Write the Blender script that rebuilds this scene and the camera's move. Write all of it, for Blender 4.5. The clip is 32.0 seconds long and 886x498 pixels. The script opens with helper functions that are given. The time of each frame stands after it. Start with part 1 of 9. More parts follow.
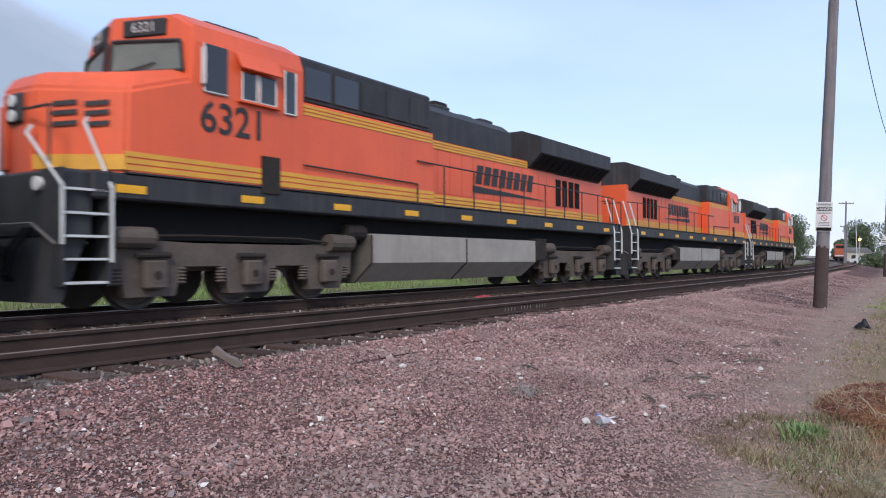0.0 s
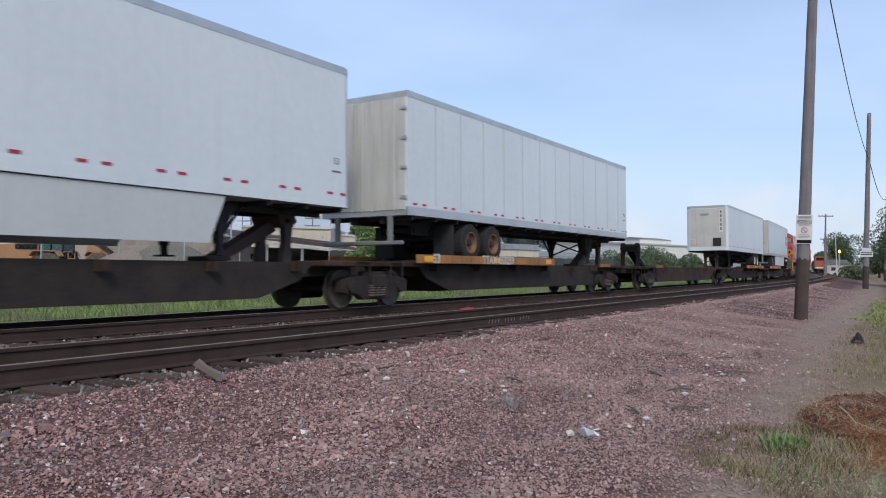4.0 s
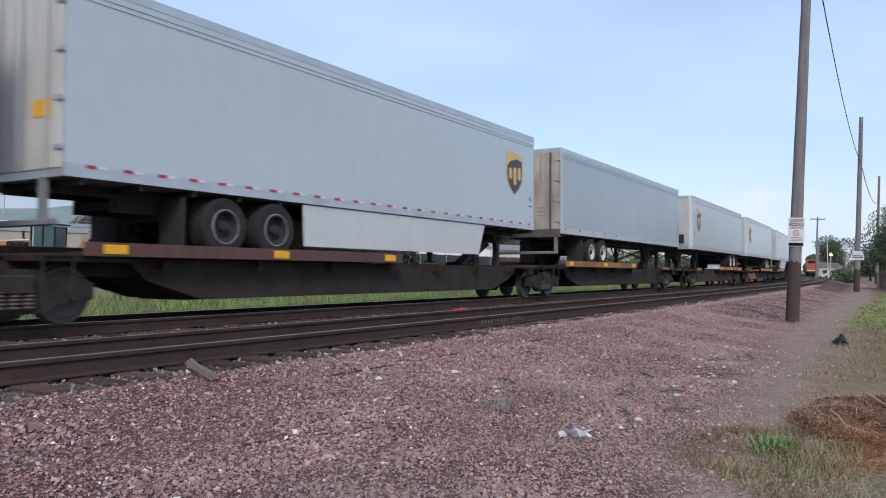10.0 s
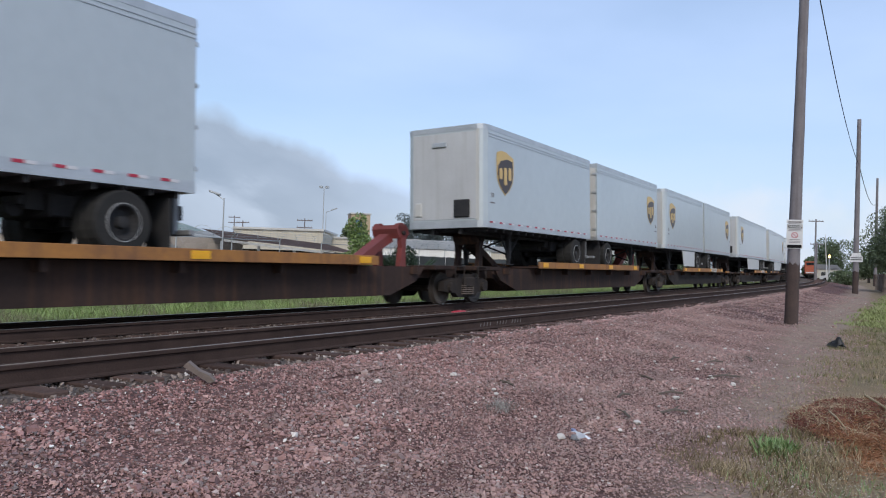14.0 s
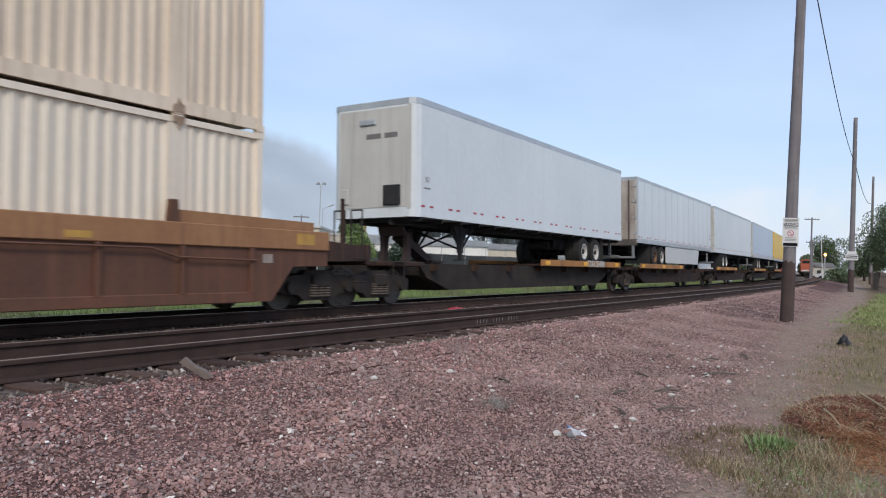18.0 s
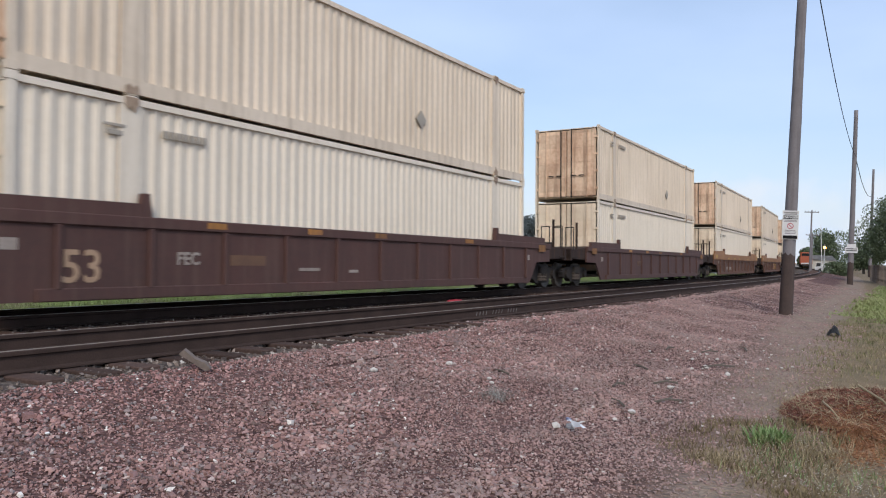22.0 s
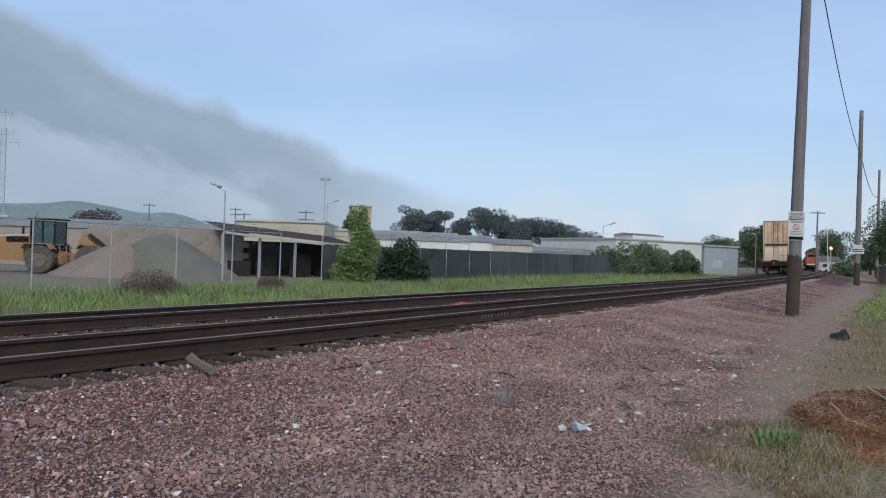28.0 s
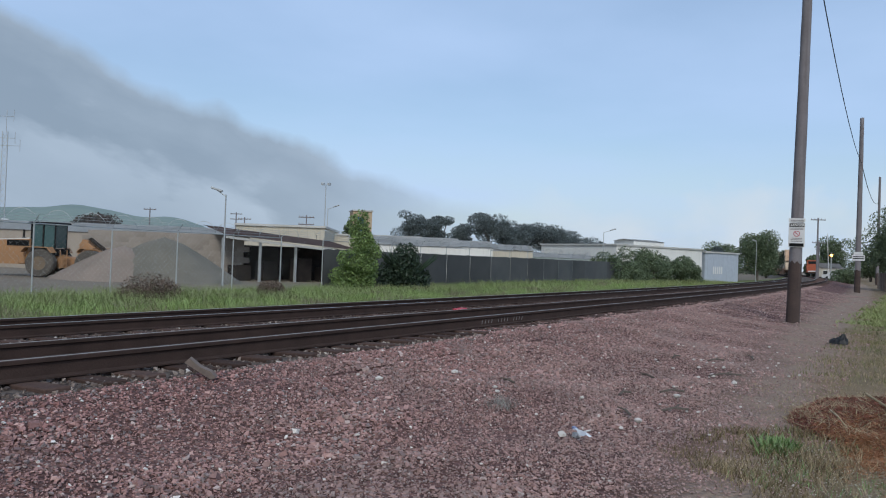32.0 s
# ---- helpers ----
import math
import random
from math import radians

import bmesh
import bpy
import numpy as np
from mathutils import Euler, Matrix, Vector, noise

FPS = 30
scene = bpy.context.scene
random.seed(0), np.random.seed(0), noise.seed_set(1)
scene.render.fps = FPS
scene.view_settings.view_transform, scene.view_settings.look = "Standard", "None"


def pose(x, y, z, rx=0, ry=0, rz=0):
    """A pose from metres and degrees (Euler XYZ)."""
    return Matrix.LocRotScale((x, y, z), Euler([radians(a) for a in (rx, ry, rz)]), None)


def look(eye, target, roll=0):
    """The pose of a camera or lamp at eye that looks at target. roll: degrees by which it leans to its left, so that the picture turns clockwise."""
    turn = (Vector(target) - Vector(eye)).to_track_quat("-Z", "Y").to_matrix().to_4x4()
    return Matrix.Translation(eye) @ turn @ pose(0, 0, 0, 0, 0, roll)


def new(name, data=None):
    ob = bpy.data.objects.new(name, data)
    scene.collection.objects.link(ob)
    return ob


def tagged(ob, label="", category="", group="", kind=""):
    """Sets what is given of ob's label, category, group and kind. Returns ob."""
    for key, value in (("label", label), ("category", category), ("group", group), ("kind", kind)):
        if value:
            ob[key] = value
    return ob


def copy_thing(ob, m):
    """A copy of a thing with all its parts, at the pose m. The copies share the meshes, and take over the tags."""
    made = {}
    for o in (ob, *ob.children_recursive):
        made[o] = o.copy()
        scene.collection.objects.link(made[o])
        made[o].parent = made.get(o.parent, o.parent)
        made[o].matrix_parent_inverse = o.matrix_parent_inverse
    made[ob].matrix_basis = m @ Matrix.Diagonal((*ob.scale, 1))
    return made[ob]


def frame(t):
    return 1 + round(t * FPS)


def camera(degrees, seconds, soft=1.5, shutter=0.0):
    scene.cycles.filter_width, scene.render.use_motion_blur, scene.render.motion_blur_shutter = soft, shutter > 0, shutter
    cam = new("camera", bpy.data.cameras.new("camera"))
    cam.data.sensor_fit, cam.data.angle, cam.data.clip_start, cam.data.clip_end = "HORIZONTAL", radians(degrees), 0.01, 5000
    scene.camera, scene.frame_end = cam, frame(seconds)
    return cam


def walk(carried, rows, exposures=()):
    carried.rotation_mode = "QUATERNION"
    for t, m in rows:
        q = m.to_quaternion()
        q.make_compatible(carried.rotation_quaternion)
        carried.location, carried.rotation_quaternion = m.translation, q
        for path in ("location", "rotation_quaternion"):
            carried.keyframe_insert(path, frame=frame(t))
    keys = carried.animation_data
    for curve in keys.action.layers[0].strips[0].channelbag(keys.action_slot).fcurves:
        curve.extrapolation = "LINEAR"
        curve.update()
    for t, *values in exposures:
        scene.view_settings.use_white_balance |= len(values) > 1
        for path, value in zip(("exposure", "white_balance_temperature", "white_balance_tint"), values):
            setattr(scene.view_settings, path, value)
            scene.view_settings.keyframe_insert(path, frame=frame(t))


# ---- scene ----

# The camera stands still on the near side of two tracks; the hand turns it a little.
# World: x along the train's track, y away from the camera, z up from the rail heads.
EYE = Vector((0.0, -11.45, 1.18))
cam = camera(60.14, 32.0, soft=1.1, shutter=0.1)
VIEW = [
    # seconds, turn from the x axis, tilt, lean to the left (degrees)
    (0, 33.520, -0.284, 1.567),
    (0.5, 32.887, -0.127, 1.730),
    (1, 32.565, 0.287, 1.597),
    (1.5, 32.233, 0.560, 1.317),
    (2, 32.074, 0.620, 1.308),
    (2.5, 32.355, 0.673, 1.406),
    (3, 32.491, 0.684, 1.455),
    (3.5, 32.407, 0.702, 1.535),
    (5.5, 32.222, 0.474, 1.578),
    (6, 32.193, 0.402, 1.595),
    (6.5, 32.169, 0.310, 1.533),
    (7, 32.187, 0.216, 1.582),
    (7.5, 32.140, 0.062, 1.520),
    (8, 31.955, 0.015, 1.651),
    (8.5, 32.000, 0.284, 1.854),
    (9, 32.054, 0.488, 1.940),
    (9.5, 32.004, 0.578, 1.929),
    (10, 31.852, 0.707, 1.943),
    (10.5, 31.795, 0.845, 1.920),
    (11, 31.846, 0.983, 2.016),
    (11.5, 31.934, 1.043, 2.056),
    (12, 32.019, 1.012, 1.951),
    (12.5, 32.006, 0.953, 1.928),
    (13, 31.902, 0.867, 1.858),
    (13.5, 31.764, 0.825, 1.861),
    (14, 31.769, 0.891, 1.886),
    (14.5, 31.808, 0.901, 2.006),
    (16.5, 31.462, 0.536, 2.072),
    (17, 31.471, 0.736, 2.091),
    (17.5, 31.486, 0.726, 2.101),
    (18, 31.508, 0.667, 2.073),
    (18.5, 31.343, 0.427, 2.136),
    (19, 31.414, 0.282, 2.288),
    (19.5, 31.376, 0.197, 2.342),
    (20, 31.328, 0.121, 2.385),
    (20.5, 31.343, -0.046, 2.385),
    (21, 31.323, -0.107, 2.426),
    (21.5, 31.322, -0.021, 2.336),
    (22, 31.462, 0.079, 2.163),
    (22.5, 31.565, 0.115, 2.062),
    (23, 31.729, 0.315, 2.099),
    (23.5, 31.885, 0.476, 2.037),
    (24, 32.091, 0.463, 1.923),
    (24.5, 32.123, 0.404, 1.950),
    (25, 32.145, 0.558, 2.092),
    (25.5, 32.248, 0.748, 2.010),
    (27.5, 32.284, 0.538, 1.953),
    (28, 31.841, 0.289, 1.853),
    (28.5, 31.597, 0.207, 1.934),
    (29, 31.681, 0.503, 2.118),
    (29.5, 31.877, 0.678, 2.097),
    (30, 31.926, 0.721, 2.016),
    (30.5, 31.868, 0.844, 2.039),
    (31, 31.813, 0.845, 2.049),
    (31.5, 31.810, 0.684, 2.123),
    (32, 31.884, 0.685, 2.096),
]


def view(turn, tilt, lean):
    a, b = radians(turn), radians(tilt)
    return look(EYE, EYE + Vector((math.cos(b) * math.cos(a), math.cos(b) * math.sin(a), math.sin(b))), lean)


walk(cam, [(t, view(a, b, c)) for t, a, b, c in VIEW], exposures=[(0, 0.5, 6550, 13), (1, 0.44, 6550, 12), (2, 0.34, 6600, 10.5), (3, 0.2, 6550, 10), (7, 0.33, 6550, 10), (12, 0.35, 6550, 10), (14, 0.24, 6550, 10),
                                                             (18, 0.28, 6800, 10), (23, 0.3, 6800, 10), (25, 0.14, 6550, 9), (28, 0.02, 6450, 7), (32, -0.02, 6420, 5.5)])

# ---- world and sun ----
sky = bpy.data.worlds.new("sky")
scene.world = sky
sky.use_nodes = True
SUN_UP, SUN_TURN = 38.0, 215.0


def sky_nodes():
    nt = sky.node_tree
    n, l = nt.nodes, nt.links
    n.clear()
    out, bg = n.new("ShaderNodeOutputWorld"), n.new("ShaderNodeBackground")
    tex = n.new("ShaderNodeTexSky")
    tex.sky_type, tex.sun_disc = "NISHITA", False
    tex.sun_elevation, tex.sun_rotation = radians(SUN_UP), radians(90 - SUN_TURN)
    tex.air_density, tex.dust_density, tex.ozone_density = 1.0, 1.5, 2.0
    geo, sep = n.new("ShaderNodeTexCoord"), n.new("ShaderNodeSeparateXYZ")
    l.new(geo.outputs["Generated"], sep.inputs[0])

    def math_node(op, a, b=None, clamp=False):
        m = n.new("ShaderNodeMath")
        m.operation, m.use_clamp = op, clamp
        for i, v in enumerate((a, b)):
            if v is None:
                continue
            if isinstance(v, (int, float)):
                m.inputs[i].default_value = v
            else:
                l.new(v, m.inputs[i])
        return m.outputs[0]

    x, y, z = sep.outputs
    # thin high haze over the whole sky
    high = math_node("ADD", math_node("MAXIMUM", z, 0.0), 0.12)
    flat = n.new("ShaderNodeCombineXYZ")
    l.new(math_node("DIVIDE", x, high), flat.inputs[0])
    l.new(math_node("DIVIDE", y, high), flat.inputs[1])
    noise_a = n.new("ShaderNodeTexNoise")
    noise_a.inputs["Scale"].default_value, noise_a.inputs["Detail"].default_value = 0.55, 5.0
    noise_a.inputs["Roughness"].default_value = 0.5
    l.new(flat.outputs[0], noise_a.inputs["Vector"])
    hazy = n.new("ShaderNodeMix")
    hazy.data_type = "RGBA"
    l.new(math_node("ADD", math_node("MULTIPLY", noise_a.outputs["Fac"], 1.5), -0.2, True), hazy.inputs["Factor"])
    l.new(tex.outputs[0], hazy.inputs["A"])
    hazy.inputs["B"].default_value = (4.1, 5.35, 7.9, 1)
    # grey cloud bank that lies along the hills, its upper edge falling towards the track's far end
    turn = math_node("ARCTAN2", y, x)
    up = math_node("ARCSINE", z)
    edge_noise = n.new("ShaderNodeTexNoise")
    edge_noise.inputs["Scale"].default_value, edge_noise.inputs["Detail"].default_value = 5.5, 7.0
    l.new(geo.outputs["Generated"], edge_noise.inputs["Vector"])
    wob = math_node("MULTIPLY", math_node("SUBTRACT", edge_noise.outputs["Fac"], 0.5), 0.11)
    top = math_node("ADD", math_node("ADD", math_node("MULTIPLY", math_node("SUBTRACT", turn, 0.508), 0.33), 0.07), wob)
    over = math_node("MULTIPLY", math_node("SUBTRACT", top, up), 48.0, True)
    fade = math_node("MULTIPLY", math_node("SUBTRACT", turn, 0.42), 3.5, True)
    bank = math_node("MULTIPLY", over, fade, True)
    noise_b = n.new("ShaderNodeTexNoise")
    noise_b.inputs["Scale"].default_value, noise_b.inputs["Detail"].default_value = 1.5, 6.0
    band = n.new("ShaderNodeCombineXYZ")
    l.new(math_node("MULTIPLY", turn, 4.6), band.inputs[0])
    l.new(math_node("MULTIPLY", math_node("SUBTRACT", up, math_node("MULTIPLY", turn, 0.22)), 10.0), band.inputs[1])
    l.new(band.outputs[0], noise_b.inputs["Vector"])
    grey = n.new("ShaderNodeValToRGB")
    grey.color_ramp.elements[0].position, grey.color_ramp.elements[0].color = 0.38, (2.2, 2.75, 3.6, 1)
    grey.color_ramp.elements[1].position, grey.color_ramp.elements[1].color = 0.64, (3.5, 4.15, 5.2, 1)
    # a dark belly under the edge, a lighter band below it, then even grey
    depth = n.new("ShaderNodeValToRGB")
    for p_, v_ in ((0.12, 0.34), (0.3, 0.32), (0.42, 0.6)):
        depth.color_ramp.elements.new(p_).color = (v_, v_, v_, 1)
    depth.color_ramp.elements[0].color = (0.55, 0.55, 0.55, 1)
    depth.color_ramp.elements[-1].color = (0.36, 0.36, 0.36, 1)
    l.new(math_node("ADD", math_node("MULTIPLY", math_node("SUBTRACT", top, up), 3.2), math_node("MULTIPLY", math_node("SUBTRACT", noise_b.outputs["Fac"], 0.5), 0.7), True), depth.inputs[0])
    l.new(math_node("ADD", math_node("MULTIPLY", depth.outputs[0], 0.62), math_node("MULTIPLY", noise_b.outputs["Fac"], 0.4)), grey.inputs[0])
    both = n.new("ShaderNodeMix")
    both.data_type = "RGBA"
    l.new(math_node("MULTIPLY", bank, 0.93), both.inputs["Factor"])
    l.new(hazy.outputs["Result"], both.inputs["A"])
    l.new(grey.outputs[0], both.inputs["B"])
    # pale haze low over the far end of the line
    low = math_node("MULTIPLY", math_node("SUBTRACT", 0.16, up), 3.6, True)
    away = math_node("MULTIPLY", math_node("SUBTRACT", 0.95, turn), 2.0, True)
    pale = n.new("ShaderNodeMix")
    pale.data_type = "RGBA"
    l.new(math_node("MULTIPLY", low, away, True), pale.inputs["Factor"])
    l.new(both.outputs["Result"], pale.inputs["A"])
    pale.inputs["B"].default_value = (4.75, 5.5, 6.6, 1)
    # small white clouds low over the far roofs
    puff = n.new("ShaderNodeTexNoise")
    puff.inputs["Scale"].default_value, puff.inputs["Detail"].default_value = 9.0, 6.0
    l.new(geo.outputs["Generated"], puff.inputs["Vector"])
    lump = math_node("MULTIPLY", math_node("SUBTRACT", puff.outputs["Fac"], math_node("ADD", 0.34, math_node("MULTIPLY", up, 2.2))), 5.0, True)
    beside = math_node("MULTIPLY", math_node("SUBTRACT", 0.5, turn), 5.0, True)
    white = n.new("ShaderNodeMix")
    white.data_type = "RGBA"
    l.new(math_node("MULTIPLY", math_node("MULTIPLY", lump, beside), 0.75, True), white.inputs["Factor"])
    l.new(pale.outputs["Result"], white.inputs["A"])
    white.inputs["B"].default_value = (5.3, 5.75, 6.5, 1)
    l.new(white.outputs["Result"], bg.inputs[0])
    bg.inputs[1].default_value = 0.125
    l.new(bg.outputs[0], out.inputs[0])


sky_nodes()
sun = new("sun", bpy.data.lights.new("sun", "SUN"))
sun.data.energy, sun.data.angle, sun.data.color = 1.55, radians(14), (1.0, 0.95, 0.88)
_a, _b = radians(SUN_TURN), radians(SUN_UP)
sun.matrix_world = look((0, 0, 0), (-math.cos(_b) * math.cos(_a), -math.cos(_b) * math.sin(_a), -math.sin(_b)))

# ---- materials ----
MATS = {}


def mat(name, c, c2=None, rough=0.6, metal=0.0, scale=2.0, grain=30.0, bump=0.15, streak=0.0, streak_c=(0.06, 0.045, 0.035),
        rnd=0.0, island=False, mix=0.5, glow=None, spec=0.5):
    """A paint, metal, stone or leaf: two colours mixed by broad and fine noise, streaks that run down, fine relief."""
    if name in MATS:
        return MATS[name]
    m = bpy.data.materials.new(name)
    m.use_nodes = True
    n, l = m.node_tree.nodes, m.node_tree.links
    bsdf = n["Principled BSDF"]
    bsdf.inputs["Roughness"].default_value, bsdf.inputs["Metallic"].default_value = rough, metal
    bsdf.inputs["Specular IOR Level"].default_value = spec
    co = n.new("ShaderNodeTexCoord")
    broad, fine = n.new("ShaderNodeTexNoise"), n.new("ShaderNodeTexNoise")
    broad.inputs["Scale"].default_value, broad.inputs["Detail"].default_value = scale, 4
    fine.inputs["Scale"].default_value, fine.inputs["Detail"].default_value = grain, 3
    for t in (broad, fine):
        l.new(co.outputs["Object"], t.inputs["Vector"])
    add = n.new("ShaderNodeMath")
    add.operation = "ADD"
    half = n.new("ShaderNodeMath")
    half.operation, half.inputs[1].default_value = "MULTIPLY", 0.5
    l.new(fine.outputs["Fac"], half.inputs[0])
    l.new(broad.outputs["Fac"], add.inputs[0])
    l.new(half.outputs[0], add.inputs[1])
    ramp = n.new("ShaderNodeMapRange")
    ramp.inputs["From Min"].default_value, ramp.inputs["From Max"].default_value = 0.75 - mix * 0.5, 1.05 - (mix - 0.5) * 0.3
    l.new(add.outputs[0], ramp.inputs["Value"])
    two = n.new("ShaderNodeMix")
    two.data_type = "RGBA"
    two.inputs["A"].default_value = (*c, 1)
    two.inputs["B"].default_value = (*(c2 or [v * 0.72 for v in c]), 1)
    l.new(ramp.outputs[0], two.inputs["Factor"])
    colour = two.outputs["Result"]
    if streak:
        mp, st = n.new("ShaderNodeMapping"), n.new("ShaderNodeTexNoise")
        mp.inputs["Scale"].default_value = (3.0, 3.0, 0.16)
        st.inputs["Scale"].default_value, st.inputs["Detail"].default_value = 2.2, 5
        l.new(co.outputs["Object"], mp.inputs[0])
        l.new(mp.outputs[0], st.inputs["Vector"])
        sr = n.new("ShaderNodeMapRange")
        sr.inputs["From Min"].default_value, sr.inputs["From Max"].default_value = 0.5, 0.78
        sr.inputs["To Max"].default_value = streak
        l.new(st.outputs["Fac"], sr.inputs["Value"])
        mx = n.new("ShaderNodeMix")
        mx.data_type = "RGBA"
        mx.inputs["B"].default_value = (*streak_c, 1)
        l.new(sr.outputs[0], mx.inputs["Factor"])
        l.new(colour, mx.inputs["A"])
        colour = mx.outputs["Result"]
    if rnd:
        if island:
            src = n.new("ShaderNodeNewGeometry").outputs["Random Per Island"]
        else:
            src = n.new("ShaderNodeObjectInfo").outputs["Random"]
        hs, mr = n.new("ShaderNodeHueSaturation"), n.new("ShaderNodeMapRange")
        mr.inputs["To Min"].default_value, mr.inputs["To Max"].default_value = 1 - rnd, 1 + rnd
        l.new(src, mr.inputs["Value"])
        l.new(mr.outputs[0], hs.inputs["Value"])
        l.new(colour, hs.inputs["Color"])
        colour = hs.outputs["Color"]
    l.new(colour, bsdf.inputs["Base Color"])
    if bump:
        bp = n.new("ShaderNodeBump")
        bp.inputs["Strength"].default_value, bp.inputs["Distance"].default_value = bump, 0.02
        l.new(fine.outputs["Fac"], bp.inputs["Height"])
        l.new(bp.outputs[0], bsdf.inputs["Normal"])
    if glow:
        bsdf.inputs["Emission Color"].default_value, bsdf.inputs["Emission Strength"].default_value = (*glow[:3], 1), glow[3]
    MATS[name] = m
    return m


def stones_mat(name, stops, rough=0.9, dust=None, coarse=None):
    """Each stone takes one colour of the ramp, by its own chance."""
    m = bpy.data.materials.new(name)
    m.use_nodes = True
    n, l = m.node_tree.nodes, m.node_tree.links
    bsdf = n["Principled BSDF"]
    bsdf.inputs["Roughness"].default_value = rough
    bsdf.inputs["Specular IOR Level"].default_value = 0.25
    geo, ramp = n.new("ShaderNodeNewGeometry"), n.new("ShaderNodeValToRGB")
    ramp.color_ramp.interpolation = "CONSTANT"
    while len(ramp.color_ramp.elements) < len(stops):
        ramp.color_ramp.elements.new(0.5)
    for e, (p, c) in zip(ramp.color_ramp.elements, stops):
        e.position, e.color = p, (*c, 1)
    l.new(geo.outputs["Random Per Island"], ramp.inputs[0])
    co, tex = n.new("ShaderNodeTexCoord"), n.new("ShaderNodeTexNoise")
    tex.inputs["Scale"].default_value, tex.inputs["Detail"].default_value = 60, 4
    l.new(co.outputs["Object"], tex.inputs["Vector"])
    hs, mr = n.new("ShaderNodeHueSaturation"), n.new("ShaderNodeMapRange")
    mr.inputs["To Min"].default_value, mr.inputs["To Max"].default_value = 0.6, 1.4
    l.new(tex.outputs["Fac"], mr.inputs["Value"])
    l.new(mr.outputs[0], hs.inputs["Value"])
    l.new(ramp.outputs[0], hs.inputs["Color"])
    colour = hs.outputs[0]
    if coarse:
        # loads of darker, greyer rock tipped here and there
        load, wide = n.new("ShaderNodeTexNoise"), n.new("ShaderNodeMapRange")
        load.inputs["Scale"].default_value, load.inputs["Detail"].default_value = 0.8, 3
        l.new(co.outputs["Object"], load.inputs["Vector"])
        wide.inputs["From Min"].default_value, wide.inputs["From Max"].default_value, wide.inputs["To Max"].default_value = 0.5, 0.68, 0.6
        l.new(load.outputs["Fac"], wide.inputs["Value"])
        gm = n.new("ShaderNodeMix")
        gm.data_type = "RGBA"
        gm.inputs["B"].default_value = (*coarse, 1)
        l.new(wide.outputs[0], gm.inputs["Factor"])
        l.new(colour, gm.inputs["A"])
        colour = gm.outputs["Result"]
    if dust:
        # pale dust blown over the stones beside the beaten lane, in drifts
        sep, drift = n.new("ShaderNodeSeparateXYZ"), n.new("ShaderNodeTexNoise")
        l.new(co.outputs["Object"], sep.inputs[0])
        drift.inputs["Scale"].default_value, drift.inputs["Detail"].default_value = 0.55, 4
        l.new(co.outputs["Object"], drift.inputs["Vector"])
        m1, m2, m3 = n.new("ShaderNodeMath"), n.new("ShaderNodeMath"), n.new("ShaderNodeMapRange")
        w1, w2 = n.new("ShaderNodeMath"), n.new("ShaderNodeMath")
        m1.operation, m1.inputs[1].default_value = "MULTIPLY", 0.03
        w1.operation, w1.inputs[1].default_value, w1.inputs[2].default_value = "MULTIPLY_ADD", -0.2, -1.1
        l.new(sep.outputs[1], w1.inputs[0])
        w2.operation = "ADD"
        l.new(sep.outputs[0], m1.inputs[0])
        m2.operation = "ADD"
        l.new(m1.outputs[0], w2.inputs[0])
        l.new(w1.outputs[0], w2.inputs[1])
        l.new(w2.outputs[0], m2.inputs[0])
        l.new(drift.outputs["Fac"], m2.inputs[1])
        m3.inputs["From Min"].default_value, m3.inputs["From Max"].default_value, m3.inputs["To Max"].default_value = 0.6, 1.35, 0.5
        l.new(m2.outputs[0], m3.inputs["Value"])
        mx = n.new("ShaderNodeMix")
        mx.data_type = "RGBA"
        mx.inputs["B"].default_value = (*dust, 1)
        l.new(m3.outputs[0], mx.inputs["Factor"])
        l.new(colour, mx.inputs["A"])
        colour = mx.outputs["Result"]
    l.new(colour, bsdf.inputs["Base Color"])
    bp = n.new("ShaderNodeBump")
    bp.inputs["Strength"].default_value, bp.inputs["Distance"].default_value = 0.4, 0.01
    l.new(tex.outputs["Fac"], bp.inputs["Height"])
    l.new(bp.outputs[0], bsdf.inputs["Normal"])
    MATS[name] = m
    return m


ORANGE = mat("loco orange paint", (0.78, 0.115, 0.035), (0.62, 0.09, 0.035), 0.45, scale=0.7, bump=0.03, streak=0.18, streak_c=(0.25, 0.07, 0.04))
LOCO_BLACK = mat("loco black paint", (0.022, 0.023, 0.027), (0.042, 0.042, 0.044), 0.6, streak=0.4, streak_c=(0.1, 0.09, 0.08), bump=0.05, spec=0.3)
LOCO_YELLOW = mat("loco yellow stripe", (0.72, 0.36, 0.03), (0.55, 0.27, 0.04), 0.5, bump=0.03)
LOCO_RED = mat("loco red paint", (0.36, 0.016, 0.035), (0.28, 0.02, 0.035), 0.4, scale=0.8, bump=0.03, streak=0.3, streak_c=(0.12, 0.03, 0.03))
LOCO_SILVER = mat("loco silver paint", (0.4, 0.41, 0.42), (0.31, 0.31, 0.31), 0.5, 0.1, scale=0.8, bump=0.04, streak=0.45, streak_c=(0.08, 0.07, 0.065))
LETTER_RED = mat("maroon lettering", (0.24, 0.02, 0.05), None, 0.5, bump=0)
DARK_STEEL = mat("dark running gear", (0.024, 0.021, 0.02), (0.05, 0.04, 0.034), 0.85, grain=18, bump=0.3, spec=0.15)
TRUCK_GREY = mat("dusty truck casting", (0.125, 0.1, 0.084), (0.072, 0.058, 0.05), 0.85, grain=14, bump=0.3, spec=0.2)
